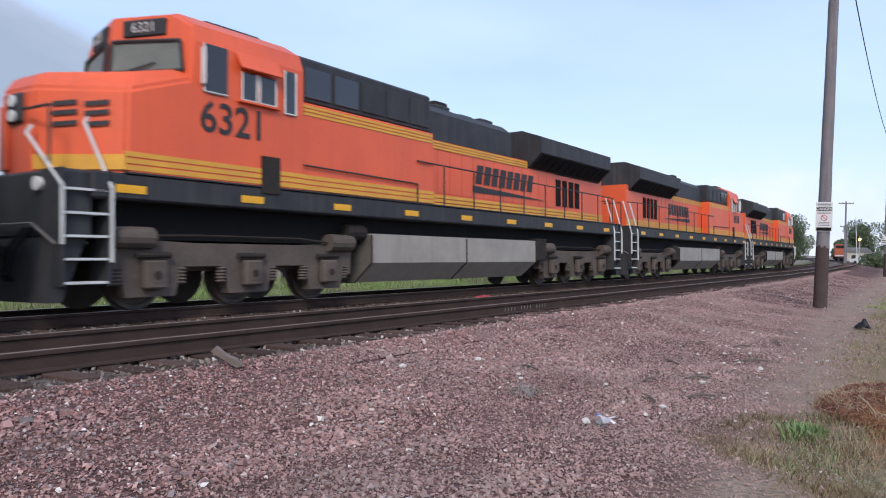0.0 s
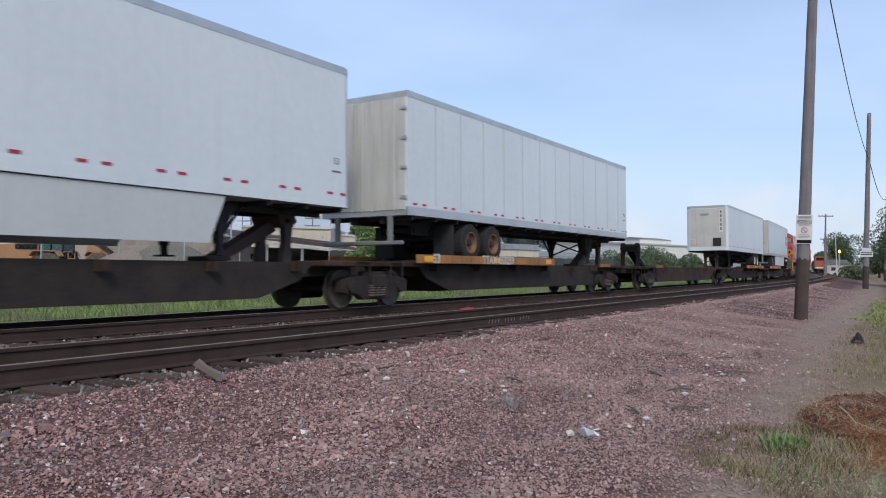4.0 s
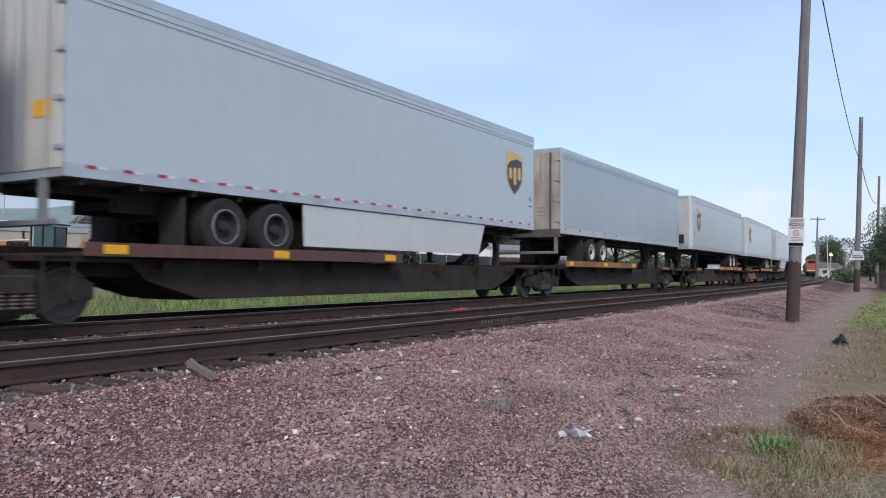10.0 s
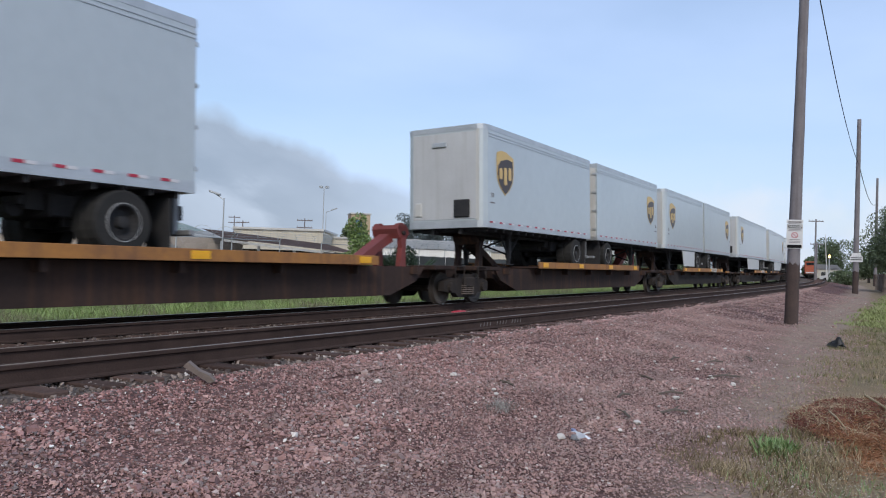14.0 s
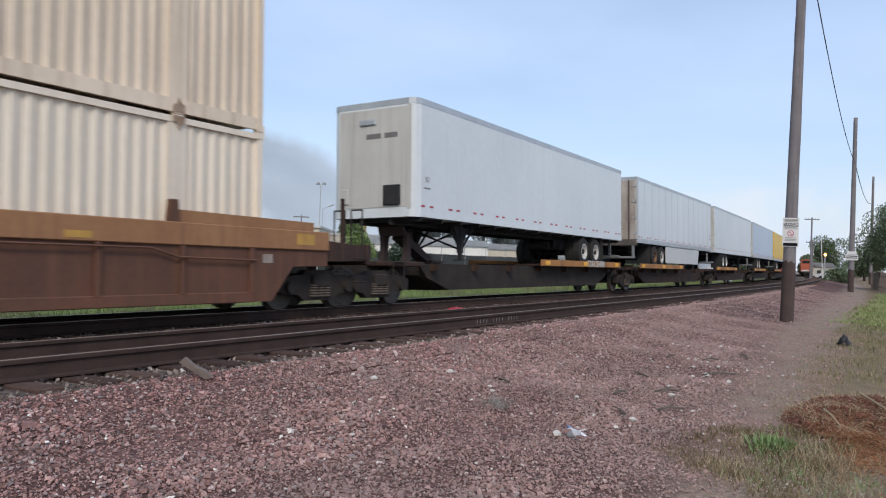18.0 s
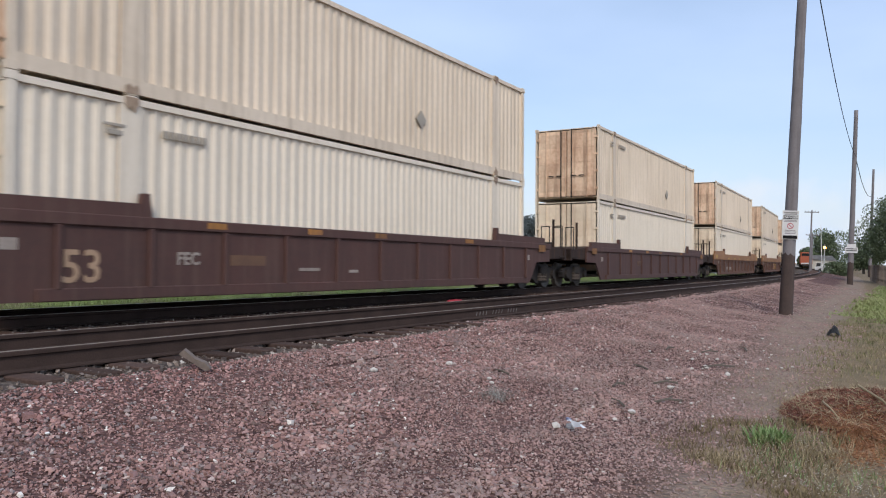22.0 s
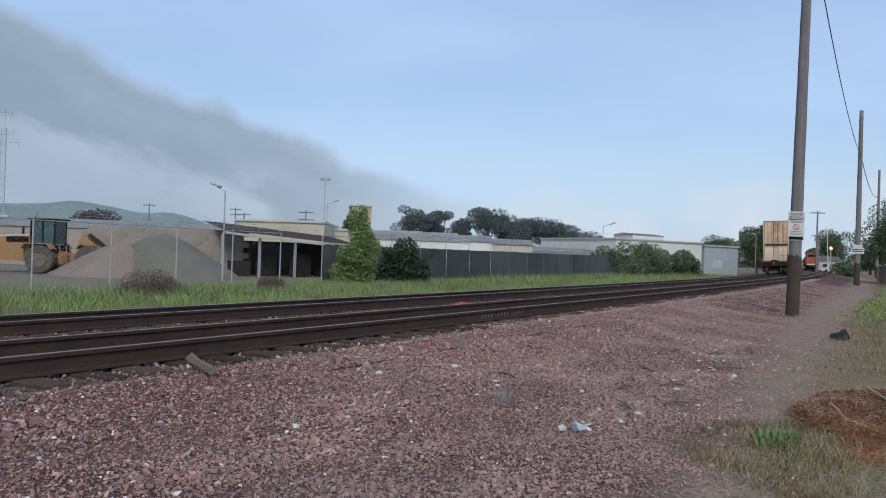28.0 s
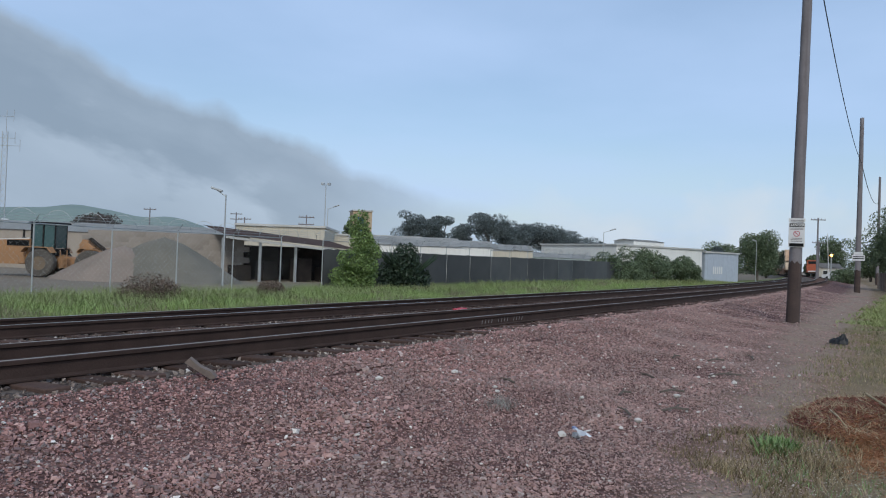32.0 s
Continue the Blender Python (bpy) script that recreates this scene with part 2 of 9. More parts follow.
WHEEL_STEEL = mat("wheel steel", (0.07, 0.058, 0.05), (0.12, 0.1, 0.085), 0.6, 0.5, bump=0.1)
TREAD = mat("polished wheel tread", (0.5, 0.5, 0.5), None, 0.3, 1.0, bump=0.05)
TANK_GREY = mat("fuel tank grey paint", (0.34, 0.31, 0.265), (0.25, 0.225, 0.195), 0.6, streak=0.2, bump=0.05)
RAIL_STEEL = mat("rusty rail", (0.04, 0.027, 0.023), (0.066, 0.043, 0.036), 0.9, scale=3, grain=50, bump=0.2, spec=0.15)
RAIL_HEAD = mat("polished rail head", (0.62, 0.6, 0.58), (0.4, 0.37, 0.34), 0.3, 0.9, bump=0.03)
TIE_WOOD = mat("weathered tie wood", (0.06, 0.038, 0.032), (0.115, 0.078, 0.066), 0.95, grain=24, bump=0.6, rnd=0.35, spec=0.1)
GLASS = mat("dark window glass", (0.02, 0.022, 0.025), None, 0.08, bump=0, spec=0.8)
# windscreens in pale grey-green; no blinds are modelled
PALE_GLASS = mat("pale windscreen glass", (0.34, 0.37, 0.33), (0.24, 0.26, 0.24), 0.15, bump=0)
HAND_WHITE = mat("white handrail paint", (0.62, 0.62, 0.6), None, 0.5, bump=0.03)
LAMP_GLASS = mat("lamp lens", (0.75, 0.75, 0.72), None, 0.1, bump=0)
SILVER_SIDE = mat("grey trailer side", (0.5, 0.535, 0.535), (0.42, 0.455, 0.46), 0.28, 0.3, scale=0.16, grain=3, bump=0.005, streak=0.03, streak_c=(0.2, 0.2, 0.2))
DARK_SIDE = mat("dull aluminium trailer side", (0.39, 0.42, 0.44), (0.32, 0.35, 0.37), 0.32, 0.3, scale=0.4, bump=0.02, streak=0.12)
WHITE_SIDE = mat("white trailer side", (0.66, 0.7, 0.71), (0.57, 0.61, 0.625), 0.36, scale=0.3, grain=6, bump=0.008, streak=0.1, streak_c=(0.3, 0.29, 0.27))
BLUE_SIDE = mat("pale blue trailer side", (0.5, 0.58, 0.68), (0.44, 0.52, 0.6), 0.45, scale=0.4, bump=0.02, streak=0.1)
YELLOW_SIDE = mat("yellow trailer side", (0.78, 0.5, 0.03), (0.7, 0.42, 0.03), 0.45, scale=0.4, bump=0.02, streak=0.12)
RUST_SIDE = mat("white trailer side with rust", (0.66, 0.69, 0.7), (0.57, 0.6, 0.61), 0.42, scale=0.3, bump=0.01, streak=0.12, streak_c=(0.3, 0.17, 0.1))
# off-white toned down: shade on the trailer ends is partly in this colour
END_WHITE = mat("off-white trailer end", (0.55, 0.545, 0.515), (0.43, 0.415, 0.38), 0.5, scale=0.8, bump=0.02, streak=0.4, streak_c=(0.25, 0.22, 0.18))
NOSE_GREY = mat("dull grey trailer nose", (0.5, 0.51, 0.51), (0.4, 0.4, 0.4), 0.5, scale=0.8, bump=0.02, streak=0.3, streak_c=(0.25, 0.23, 0.2))
END_BROWN = mat("brown stained doors", (0.46, 0.41, 0.36), (0.24, 0.195, 0.165), 0.6, scale=1.3, grain=14, bump=0.05, mix=0.4, streak=0.75, streak_c=(0.16, 0.125, 0.1))
GRIME = mat("grimy door seal", (0.06, 0.052, 0.048), (0.13, 0.11, 0.098), 0.8, scale=2.0, bump=0.05)
SKIRT = mat("pale skirt sheet", (0.55, 0.555, 0.54), (0.47, 0.475, 0.46), 0.45, scale=0.4, grain=8, bump=0.01, streak=0.06)
ALU = mat("aluminium rail", (0.52, 0.54, 0.55), (0.4, 0.42, 0.43), 0.38, 0.5, bump=0.03)
UNDER = mat("dark trailer chassis", (0.022, 0.023, 0.026), (0.042, 0.04, 0.039), 0.8, bump=0.15, spec=0.2)
TYRE = mat("tyre rubber", (0.022, 0.022, 0.022), (0.04, 0.038, 0.035), 0.9, grain=40, bump=0.3, spec=0.2)
RIM = mat("white steel rim", (0.6, 0.59, 0.56), (0.4, 0.37, 0.33), 0.5, bump=0.08)
RIM_RUST = mat("rusty rim", (0.27, 0.12, 0.045), (0.09, 0.06, 0.045), 0.7, scale=5, bump=0.1)
TAPE_RED = mat("red reflective tape", (0.45, 0.02, 0.05), None, 0.35, bump=0)
TAPE_WHITE = mat("white reflective tape", (0.7, 0.68, 0.68), None, 0.35, bump=0)
SHIELD_GOLD = mat("gold shield paint", (0.62, 0.42, 0.14), (0.54, 0.36, 0.12), 0.4, bump=0)
SHIELD_BROWN = mat("brown shield paint", (0.045, 0.024, 0.018), None, 0.4, bump=0)
DECK_BROWN = mat("dull maroon deck edge", (0.115, 0.05, 0.04), (0.065, 0.033, 0.028), 0.75, scale=1.2, grain=12, bump=0.15, streak=0.4, streak_c=(0.2, 0.1, 0.05))
DECK_YELLOW = mat("worn yellow deck edge", (0.38, 0.165, 0.035), (0.19, 0.085, 0.035), 0.7, scale=1.2, grain=12, bump=0.15, streak=0.6, streak_c=(0.06, 0.035, 0.025), rnd=0.2)
YELLOW_MARK = mat("yellow reflector", (0.85, 0.42, 0.01), None, 0.4, bump=0)
CAR_BROWN = mat("brown car paint", (0.05, 0.032, 0.027), (0.026, 0.019, 0.017), 0.8, scale=0.8, grain=10, bump=0.2, streak=0.45, streak_c=(0.13, 0.06, 0.03), rnd=0.3, spec=0.15)
WELL_BROWN = mat("brown well car paint", (0.13, 0.052, 0.028), (0.075, 0.034, 0.022), 0.75, scale=0.8, grain=12, bump=0.15, streak=0.6, streak_c=(0.17, 0.075, 0.035), rnd=0.12)
WELL_TAN = mat("tan dusted top chord", (0.33, 0.165, 0.075), (0.24, 0.11, 0.05), 0.8, scale=0.8, grain=12, bump=0.15, streak=0.4, streak_c=(0.12, 0.06, 0.04))
WELL_MAROON = mat("dark maroon well car paint", (0.09, 0.038, 0.03), (0.062, 0.03, 0.025), 0.75, scale=0.7, grain=12, bump=0.15, streak=0.4, streak_c=(0.13, 0.08, 0.06))
WELL_ORANGE = mat("rusty orange well car paint", (0.36, 0.15, 0.045), (0.25, 0.095, 0.032), 0.65, scale=0.6, grain=10, bump=0.15, streak=0.5, streak_c=(0.17, 0.065, 0.035))
WELL_FADED = mat("faded orange panel paint", (0.34, 0.14, 0.05), (0.24, 0.09, 0.035), 0.7, scale=0.6, grain=10, bump=0.1, streak=0.4, streak_c=(0.17, 0.065, 0.035))
WELL_DEEP = mat("deep orange lower sheet paint", (0.36, 0.135, 0.03), (0.26, 0.09, 0.024), 0.6, scale=0.6, grain=10, bump=0.15, streak=0.4, streak_c=(0.16, 0.05, 0.025))
BOX_CREAM = mat("cream container paint", (0.73, 0.61, 0.48), (0.62, 0.51, 0.39), 0.6, scale=0.4, grain=8, bump=0.04, streak=0.55, streak_c=(0.33, 0.24, 0.16), rnd=0.06)
BOX_WHITE = mat("white container paint", (0.77, 0.68, 0.56), (0.68, 0.59, 0.475), 0.6, scale=0.4, grain=8, bump=0.04, streak=0.3, streak_c=(0.42, 0.35, 0.27), rnd=0.05)
DOOR_TAN = mat("stained container doors", (0.78, 0.57, 0.4), (0.45, 0.24, 0.145), 0.7, scale=1.1, grain=9, bump=0.08, mix=0.3, streak=0.7, streak_c=(0.2, 0.1, 0.055), rnd=0.12)
DOOR_PALE = mat("pale container doors", (0.76, 0.63, 0.48), (0.62, 0.47, 0.33), 0.7, scale=1.3, grain=9, bump=0.08, mix=0.35, streak=0.5, streak_c=(0.28, 0.17, 0.09), rnd=0.1)
STAIN = mat("brown rust stain", (0.22, 0.14, 0.09), (0.4, 0.3, 0.22), 0.8, scale=4, grain=25, bump=0.1)
GRAFFITI_PALE = mat("faded grey print", (0.42, 0.44, 0.45), (0.5, 0.53, 0.54), 0.5, bump=0)
GRAFFITI = mat("grey spray paint", (0.2, 0.185, 0.185), (0.14, 0.125, 0.125), 0.6, bump=0, streak=0.3)
UNIT_GREY = mat("grey unit marks", (0.3, 0.26, 0.22), (0.4, 0.35, 0.28), 0.6, bump=0)
INK = mat("black paint", (0.012, 0.012, 0.013), None, 0.85, bump=0, spec=0.15)
FADED_WHITE = mat("faded white stencil", (0.36, 0.31, 0.27), (0.22, 0.17, 0.14), 0.7, bump=0)
STENCIL_TAN = mat("dull tan stencil", (0.42, 0.28, 0.18), (0.3, 0.19, 0.12), 0.7, bump=0)
STENCIL_DIM = mat("dim brown stencil", (0.16, 0.085, 0.045), (0.11, 0.055, 0.035), 0.7, bump=0)
WORN_YELLOW = mat("worn yellow panel paint", (0.5, 0.29, 0.06), (0.36, 0.19, 0.05), 0.7, grain=10, bump=0.1, streak=0.3)
FADED_YELLOW = mat("faded yellow panel paint", (0.36, 0.21, 0.05), (0.2, 0.11, 0.045), 0.7, grain=10, bump=0.1, streak=0.5)
CHALK = mat("white paint marks", (0.55, 0.53, 0.5), None, 0.7, bump=0)
POLE_WOOD = mat("grey utility pole wood", (0.225, 0.21, 0.22), (0.145, 0.13, 0.133), 0.95, scale=1.2, grain=20, bump=0.5, streak=0.45, streak_c=(0.035, 0.027, 0.023))
SIGN_WHITE = mat("white sign plate", (0.66, 0.66, 0.66), (0.56, 0.56, 0.55), 0.45, bump=0.02)

# ---- mesh helpers ----
def box(bm, x0, x1, y0, y1, z0, z1, bev=0.0):
    v = [bm.verts.new((x, y, z)) for x in (x0, x1) for y in (y0, y1) for z in (z0, z1)]
    f = [bm.faces.new([v[i] for i in q]) for q in ((0, 1, 3, 2), (4, 6, 7, 5), (0, 4, 5, 1), (2, 3, 7, 6), (0, 2, 6, 4), (1, 5, 7, 3))]
    if bev:
        es = list({e for q in f for e in q.edges})
        bmesh.ops.bevel(bm, geom=es, offset=bev, segments=1, affect="EDGES", profile=0.5)
    return bm


def prism(bm, pts, a, b, axis="y"):
    """Extrudes the outline pts, given in the two other axes, from a to b along axis."""
    def at(p, d):
        u, w = p
        return (u, d, w) if axis == "y" else (d, u, w) if axis == "x" else (u, w, d)
    lo, hi = [bm.verts.new(at(p, a)) for p in pts], [bm.verts.new(at(p, b)) for p in pts]
    n = len(pts)
    bm.faces.new(lo)
    bm.faces.new(hi[::-1])
    for i in range(n):
        bm.faces.new((lo[i], hi[i], hi[(i + 1) % n], lo[(i + 1) % n]))
    return bm


def tube(bm, a, b, r, r2=None, n=8, cap=True):
    a, b = Vector(a), Vector(b)
    q = (b - a).to_track_quat("Z", "Y")
    rings = []
    for p, rad in ((a, r), (b, r if r2 is None else r2)):
        rings.append([bm.verts.new(p + q @ Vector((rad * math.cos(2 * math.pi * i / n), rad * math.sin(2 * math.pi * i / n), 0))) for i in range(n)])
    for i in range(n):
        bm.faces.new((rings[0][i], rings[0][(i + 1) % n], rings[1][(i + 1) % n], rings[1][i]))
    if cap:
        bm.faces.new(rings[0][::-1])
        bm.faces.new(rings[1])
    return bm


def pipe(bm, pts, r, n=6):
    for a, b in zip(pts, pts[1:]):
        tube(bm, a, b, r, n=n)
    return bm


def ring(bm, cx, cy, cz, profile, n=20, cap=True):
    """Turns a profile of (offset along y, radius) about a y axis."""
    loops = []
    for dy, r in profile:
        loops.append([bm.verts.new((cx + r * math.cos(2 * math.pi * i / n), cy + dy, cz + r * math.sin(2 * math.pi * i / n))) for i in range(n)])
    for a, b in zip(loops, loops[1:]):
        for i in range(n):
            bm.faces.new((a[i], a[(i + 1) % n], b[(i + 1) % n], b[i]))
    if cap:
        bm.faces.new(loops[0][::-1])
        bm.faces.new(loops[-1])
    return bm


def mesh_of(name, bm, material, smooth=False):
    bmesh.ops.recalc_face_normals(bm, faces=bm.faces)
    me = bpy.data.meshes.new(name)
    bm.to_mesh(me)
    bm.free()
    if smooth:
        for p in me.polygons:
            p.use_smooth = True
    me.materials.append(material)
    return me


def part(name, bm, material, parent, label="", m=None, smooth=False):
    ob = new(name, bm if isinstance(bm, bpy.types.Mesh) else mesh_of(name, bm, material, smooth))
    ob.parent = parent
    if m is not None:
        ob.matrix_basis = m
    return tagged(ob, label)


def thing(name, label, category, group="", kind="", m=None):
    ob = new(name)
    ob.empty_display_size = 0.3
    if m is not None:
        ob.matrix_basis = m
    return tagged(ob, label, category, group, kind)


def solid(name, bm, material, label="", category="", group="", kind="", m=None, smooth=False):
    ob = new(name, mesh_of(name, bm, material, smooth))
    if m is not None:
        ob.matrix_basis = m
    return tagged(ob, label, category, group, kind)


def bulk(name, verts, faces, material):
    """A mesh from numpy arrays: verts (n, 3), faces (m, 3) triangles."""
    me = bpy.data.meshes.new(name)
    me.vertices.add(len(verts))
    me.vertices.foreach_set("co", np.ascontiguousarray(verts, np.float32).ravel())
    me.loops.add(faces.size)
    me.loops.foreach_set("vertex_index", np.ascontiguousarray(faces, np.int32).ravel())
    me.polygons.add(len(faces))
    me.polygons.foreach_set("loop_start", np.arange(0, faces.size, faces.shape[1], dtype=np.int32))
    me.polygons.foreach_set("use_smooth", np.zeros(len(faces), bool))
    me.update(calc_edges=True)
    me.materials.append(material)
    return me


def text_mesh(name, words, size, material, bold=0.0):
    cu = bpy.data.curves.new(name, "FONT")
    cu.body, cu.size, cu.align_x, cu.align_y = words, size, "CENTER", "CENTER"
    cu.extrude, cu.offset, cu.resolution_u = 0.004, bold, 3
    ob = bpy.data.objects.new(name, cu)
    me = bpy.data.meshes.new_from_object(ob)
    bpy.data.objects.remove(ob)
    me.materials.append(material)
    return me


def B():
    return bmesh.new()


# faces that look towards the camera's side (-y), upright
SIDE = Matrix(((1, 0, 0, 0), (0, 0, -1, 0), (0, 1, 0, 0), (0, 0, 0, 1)))


def on_side(x, y, z):
    return Matrix.Translation((x, y, z)) @ SIDE


# ---- the line of the tracks ----
BANK = 2.095  # the rails lean into the bend, away from the camera
BEND = ((-40.0, 0.0), (35.0, 0.00027), (75.0, 0.00096), (260.0, 0.00092), (1e9, 0.0))
SPACING, GAUGE = 4.2, 1.505


def line_table():
    s = np.arange(-900.0, 1100.5, 0.5)
    k = np.zeros_like(s)
    lo = -1e9
    for hi, kk in BEND:
        k[(s >= lo) & (s < hi)] = kk
        lo = hi
    th = np.concatenate([[0], np.cumsum((k[1:] + k[:-1]) / 2) * 0.5])
    th -= np.interp(0, s, th)
    x = np.concatenate([[0], np.cumsum(np.cos((th[1:] + th[:-1]) / 2)) * 0.5])
    y = np.concatenate([[0], np.cumsum(np.sin((th[1:] + th[:-1]) / 2)) * 0.5])
    return s, th, x - np.interp(0, s, x), y - np.interp(0, s, y)


LS, LT, LX, LY = line_table()


def on_line(s, v=0.0, w=0.0):
    """World place s metres along the train's track, v to its far side and w over its rail heads."""
    th, b = float(np.interp(s, LS, LT)), radians(BANK)
    d, z = v * math.cos(b) + w * math.sin(b), -v * math.sin(b) + w * math.cos(b)
    return Vector((float(np.interp(s, LS, LX)) - d * math.sin(th), float(np.interp(s, LS, LY)) + d * math.cos(th), z))


def line_pose(s, v=0.0, w=0.0):
    th = math.degrees(float(np.interp(s, LS, LT)))
    return Matrix.Translation(on_line(s, v, w)) @ pose(0, 0, 0, -BANK, 0, th)

# ---- ground ----
PROFILE_V = (-3000, -60, -12, -9.5, -8.0, -6.9, -5.75, 1.7, 3.4, 6.0, 3000)
PROFILE_Z = (-0.6, -0.6, -0.5, -0.45, -0.36, -0.22, -0.02, -0.275, -0.76, -0.85, -0.85)


def ground_z(x, y):
    th = np.interp(x, LX, LT)
    v = (y - np.interp(x, LX, LY)) * np.cos(th)
    z = np.interp(v, PROFILE_V, PROFILE_Z)
    rough = 0.03 * np.sin(1.9 * x + 1.3 * y) * np.sin(1.1 * y - 0.7 * x) + 0.007 * np.sin(4.1 * x - 2.2 * y) + 0.007 * np.sin(2.7 * x + 5.3 * y + 1.0)
    return z + np.where((v < -6.2) & (v > -30), rough, 0.0)


def ground_mat():
    m = bpy.data.materials.new("gravel, dirt and turf")
    m.use_nodes = True
    n, l = m.node_tree.nodes, m.node_tree.links
    bsdf = n["Principled BSDF"]
    bsdf.inputs["Roughness"].default_value = 0.95
    bsdf.inputs["Specular IOR Level"].default_value = 0.2
    co = n.new("ShaderNodeTexCoord")
    sep = n.new("ShaderNodeSeparateXYZ")
    l.new(co.outputs["Object"], sep.inputs[0])

    def mth(op, a, b, clamp=False):
        k = n.new("ShaderNodeMath")
        k.operation, k.use_clamp = op, clamp
        for i, v in enumerate((a, b)):
            if isinstance(v, (int, float)):
                k.inputs[i].default_value = v
            else:
                l.new(v, k.inputs[i])
        return k.outputs[0]

    def tex(scale, detail=5):
        t = n.new("ShaderNodeTexNoise")
        t.inputs["Scale"].default_value, t.inputs["Detail"].default_value = scale, detail
        l.new(co.outputs["Object"], t.inputs["Vector"])
        return t.outputs["Fac"]

    def blend(f, a, b):
        k = n.new("ShaderNodeMix")
        k.data_type = "RGBA"
        l.new(f, k.inputs["Factor"])
        for name, v in (("A", a), ("B", b)):
            if isinstance(v, tuple):
                k.inputs[name].default_value = (*v, 1)
            else:
                l.new(v, k.inputs[name])
        return k.outputs["Result"]

    vor = n.new("ShaderNodeTexVoronoi")
    vor.inputs["Scale"].default_value = 22
    l.new(co.outputs["Object"], vor.inputs["Vector"])
    vsep = n.new("ShaderNodeSeparateColor")
    l.new(vor.outputs["Color"], vsep.inputs[0])
    x, y = sep.outputs[0], sep.outputs[1]
    v = mth("SUBTRACT", y, mth("MULTIPLY", mth("MULTIPLY", x, x), 0.00032))
    wob = mth("MULTIPLY", mth("SUBTRACT", tex(0.9), 0.5), 1.6)
    red = blend(vsep.outputs[0], (0.07, 0.038, 0.034), (0.2, 0.112, 0.1))
    bed = blend(vsep.outputs[1], (0.07, 0.055, 0.048), (0.16, 0.13, 0.11))
    dirt = blend(tex(2.5), (0.18, 0.13, 0.1), (0.36, 0.275, 0.21))
    turf = blend(tex(1.5), (0.08, 0.12, 0.03), (0.17, 0.17, 0.065))
    near_turf = blend(tex(2), (0.1, 0.088, 0.045), (0.32, 0.225, 0.15))
    # beaten lane beside the gravel, turf beyond it, turf on the far side
    lane = mth("MULTIPLY", mth("SUBTRACT", mth("SUBTRACT", mth("MULTIPLY", mth("MINIMUM", x, 22.0), 0.10), 10.1), mth("ADD", v, wob)), 1.1, True)
    c = blend(lane, red, dirt)
    grass_in = mth("MULTIPLY", mth("SUBTRACT", mth("SUBTRACT", mth("MULTIPLY", mth("MINIMUM", x, 25.0), 0.035), 10.55), mth("ADD", v, wob)), 2.0, True)
    c = blend(grass_in, c, near_turf)
    c = blend(mth("MULTIPLY", mth("ADD", v, mth("ADD", 5.9, mth("MULTIPLY", wob, 0.2))), 3.0, True), c, bed)
    c = blend(mth("MULTIPLY", mth("SUBTRACT", v, mth("ADD", 2.6, mth("MULTIPLY", wob, 0.5))), 2.0, True), c, turf)
    # bare earth of the yard behind the fence
    c = blend(mth("MULTIPLY", mth("SUBTRACT", y, mth("ADD", 15.2, wob)), 1.5, True), c, blend(tex(0.8), (0.17, 0.14, 0.11), (0.27, 0.23, 0.18)))
    l.new(c, bsdf.inputs["Base Color"])
    bp = n.new("ShaderNodeBump")
    bp.inputs["Strength"].default_value, bp.inputs["Distance"].default_value = 0.9, 0.03
    l.new(vor.outputs["Distance"], bp.inputs["Height"])
    l.new(bp.outputs[0], bsdf.inputs["Normal"])
    return m


def ground_sheet():
    xs = np.concatenate([[-3000, -900, -300, -120, -60, -30, -12], np.arange(-6, 30, 0.4), np.arange(30, 120, 3), [130, 160, 200, 260, 350, 500, 800, 1500, 3500]])
    vs = np.concatenate([[-3000, -900, -300, -120, -60, -35, -20, -15], np.arange(-13, -5.6, 0.25), [-5.75, -5.7, -3, 0, 1.7, 1.75, 2.3, 2.9, 3.4, 4.2, 5, 6, 9, 14, 25, 50, 100, 250, 700, 3000]])
    gx, gv = np.meshgrid(xs, vs, indexing="ij")
    fade = np.clip(1.5 - np.abs(gv) / 400, 0, 1)
    gy = np.interp(gx, LX, LY) * fade + gv / np.cos(np.interp(gx, LX, LT) * fade)
    gz = ground_z(gx, gy)
    verts = np.stack([gx, gy, gz], -1).reshape(-1, 3)
    a, b = len(xs), len(vs)
    i = (np.arange(a - 1)[:, None] * b + np.arange(b - 1)[None]).ravel()
    faces = np.stack([i, i + b, i + b + 1, i + 1], -1)
    me = bulk("ground", verts, faces, ground_mat())
    for p in me.polygons:
        p.use_smooth = True
    return tagged(new("ground", me), "flat ground of red gravel, dirt and turf", "ground", kind="structure")


ground_sheet()

CHIP_V = np.array([(x, y, z) for x in (-0.6, 0.6) for y in (-0.6, 0.6) for z in (-0.6, 0.6)])
CHIP_F = np.array([(0, 1, 3), (0, 3, 2), (4, 6, 7), (4, 7, 5), (0, 4, 5), (0, 5, 1), (2, 3, 7), (2, 7, 6), (0, 2, 6), (0, 6, 4), (1, 5, 7), (1, 7, 3)])


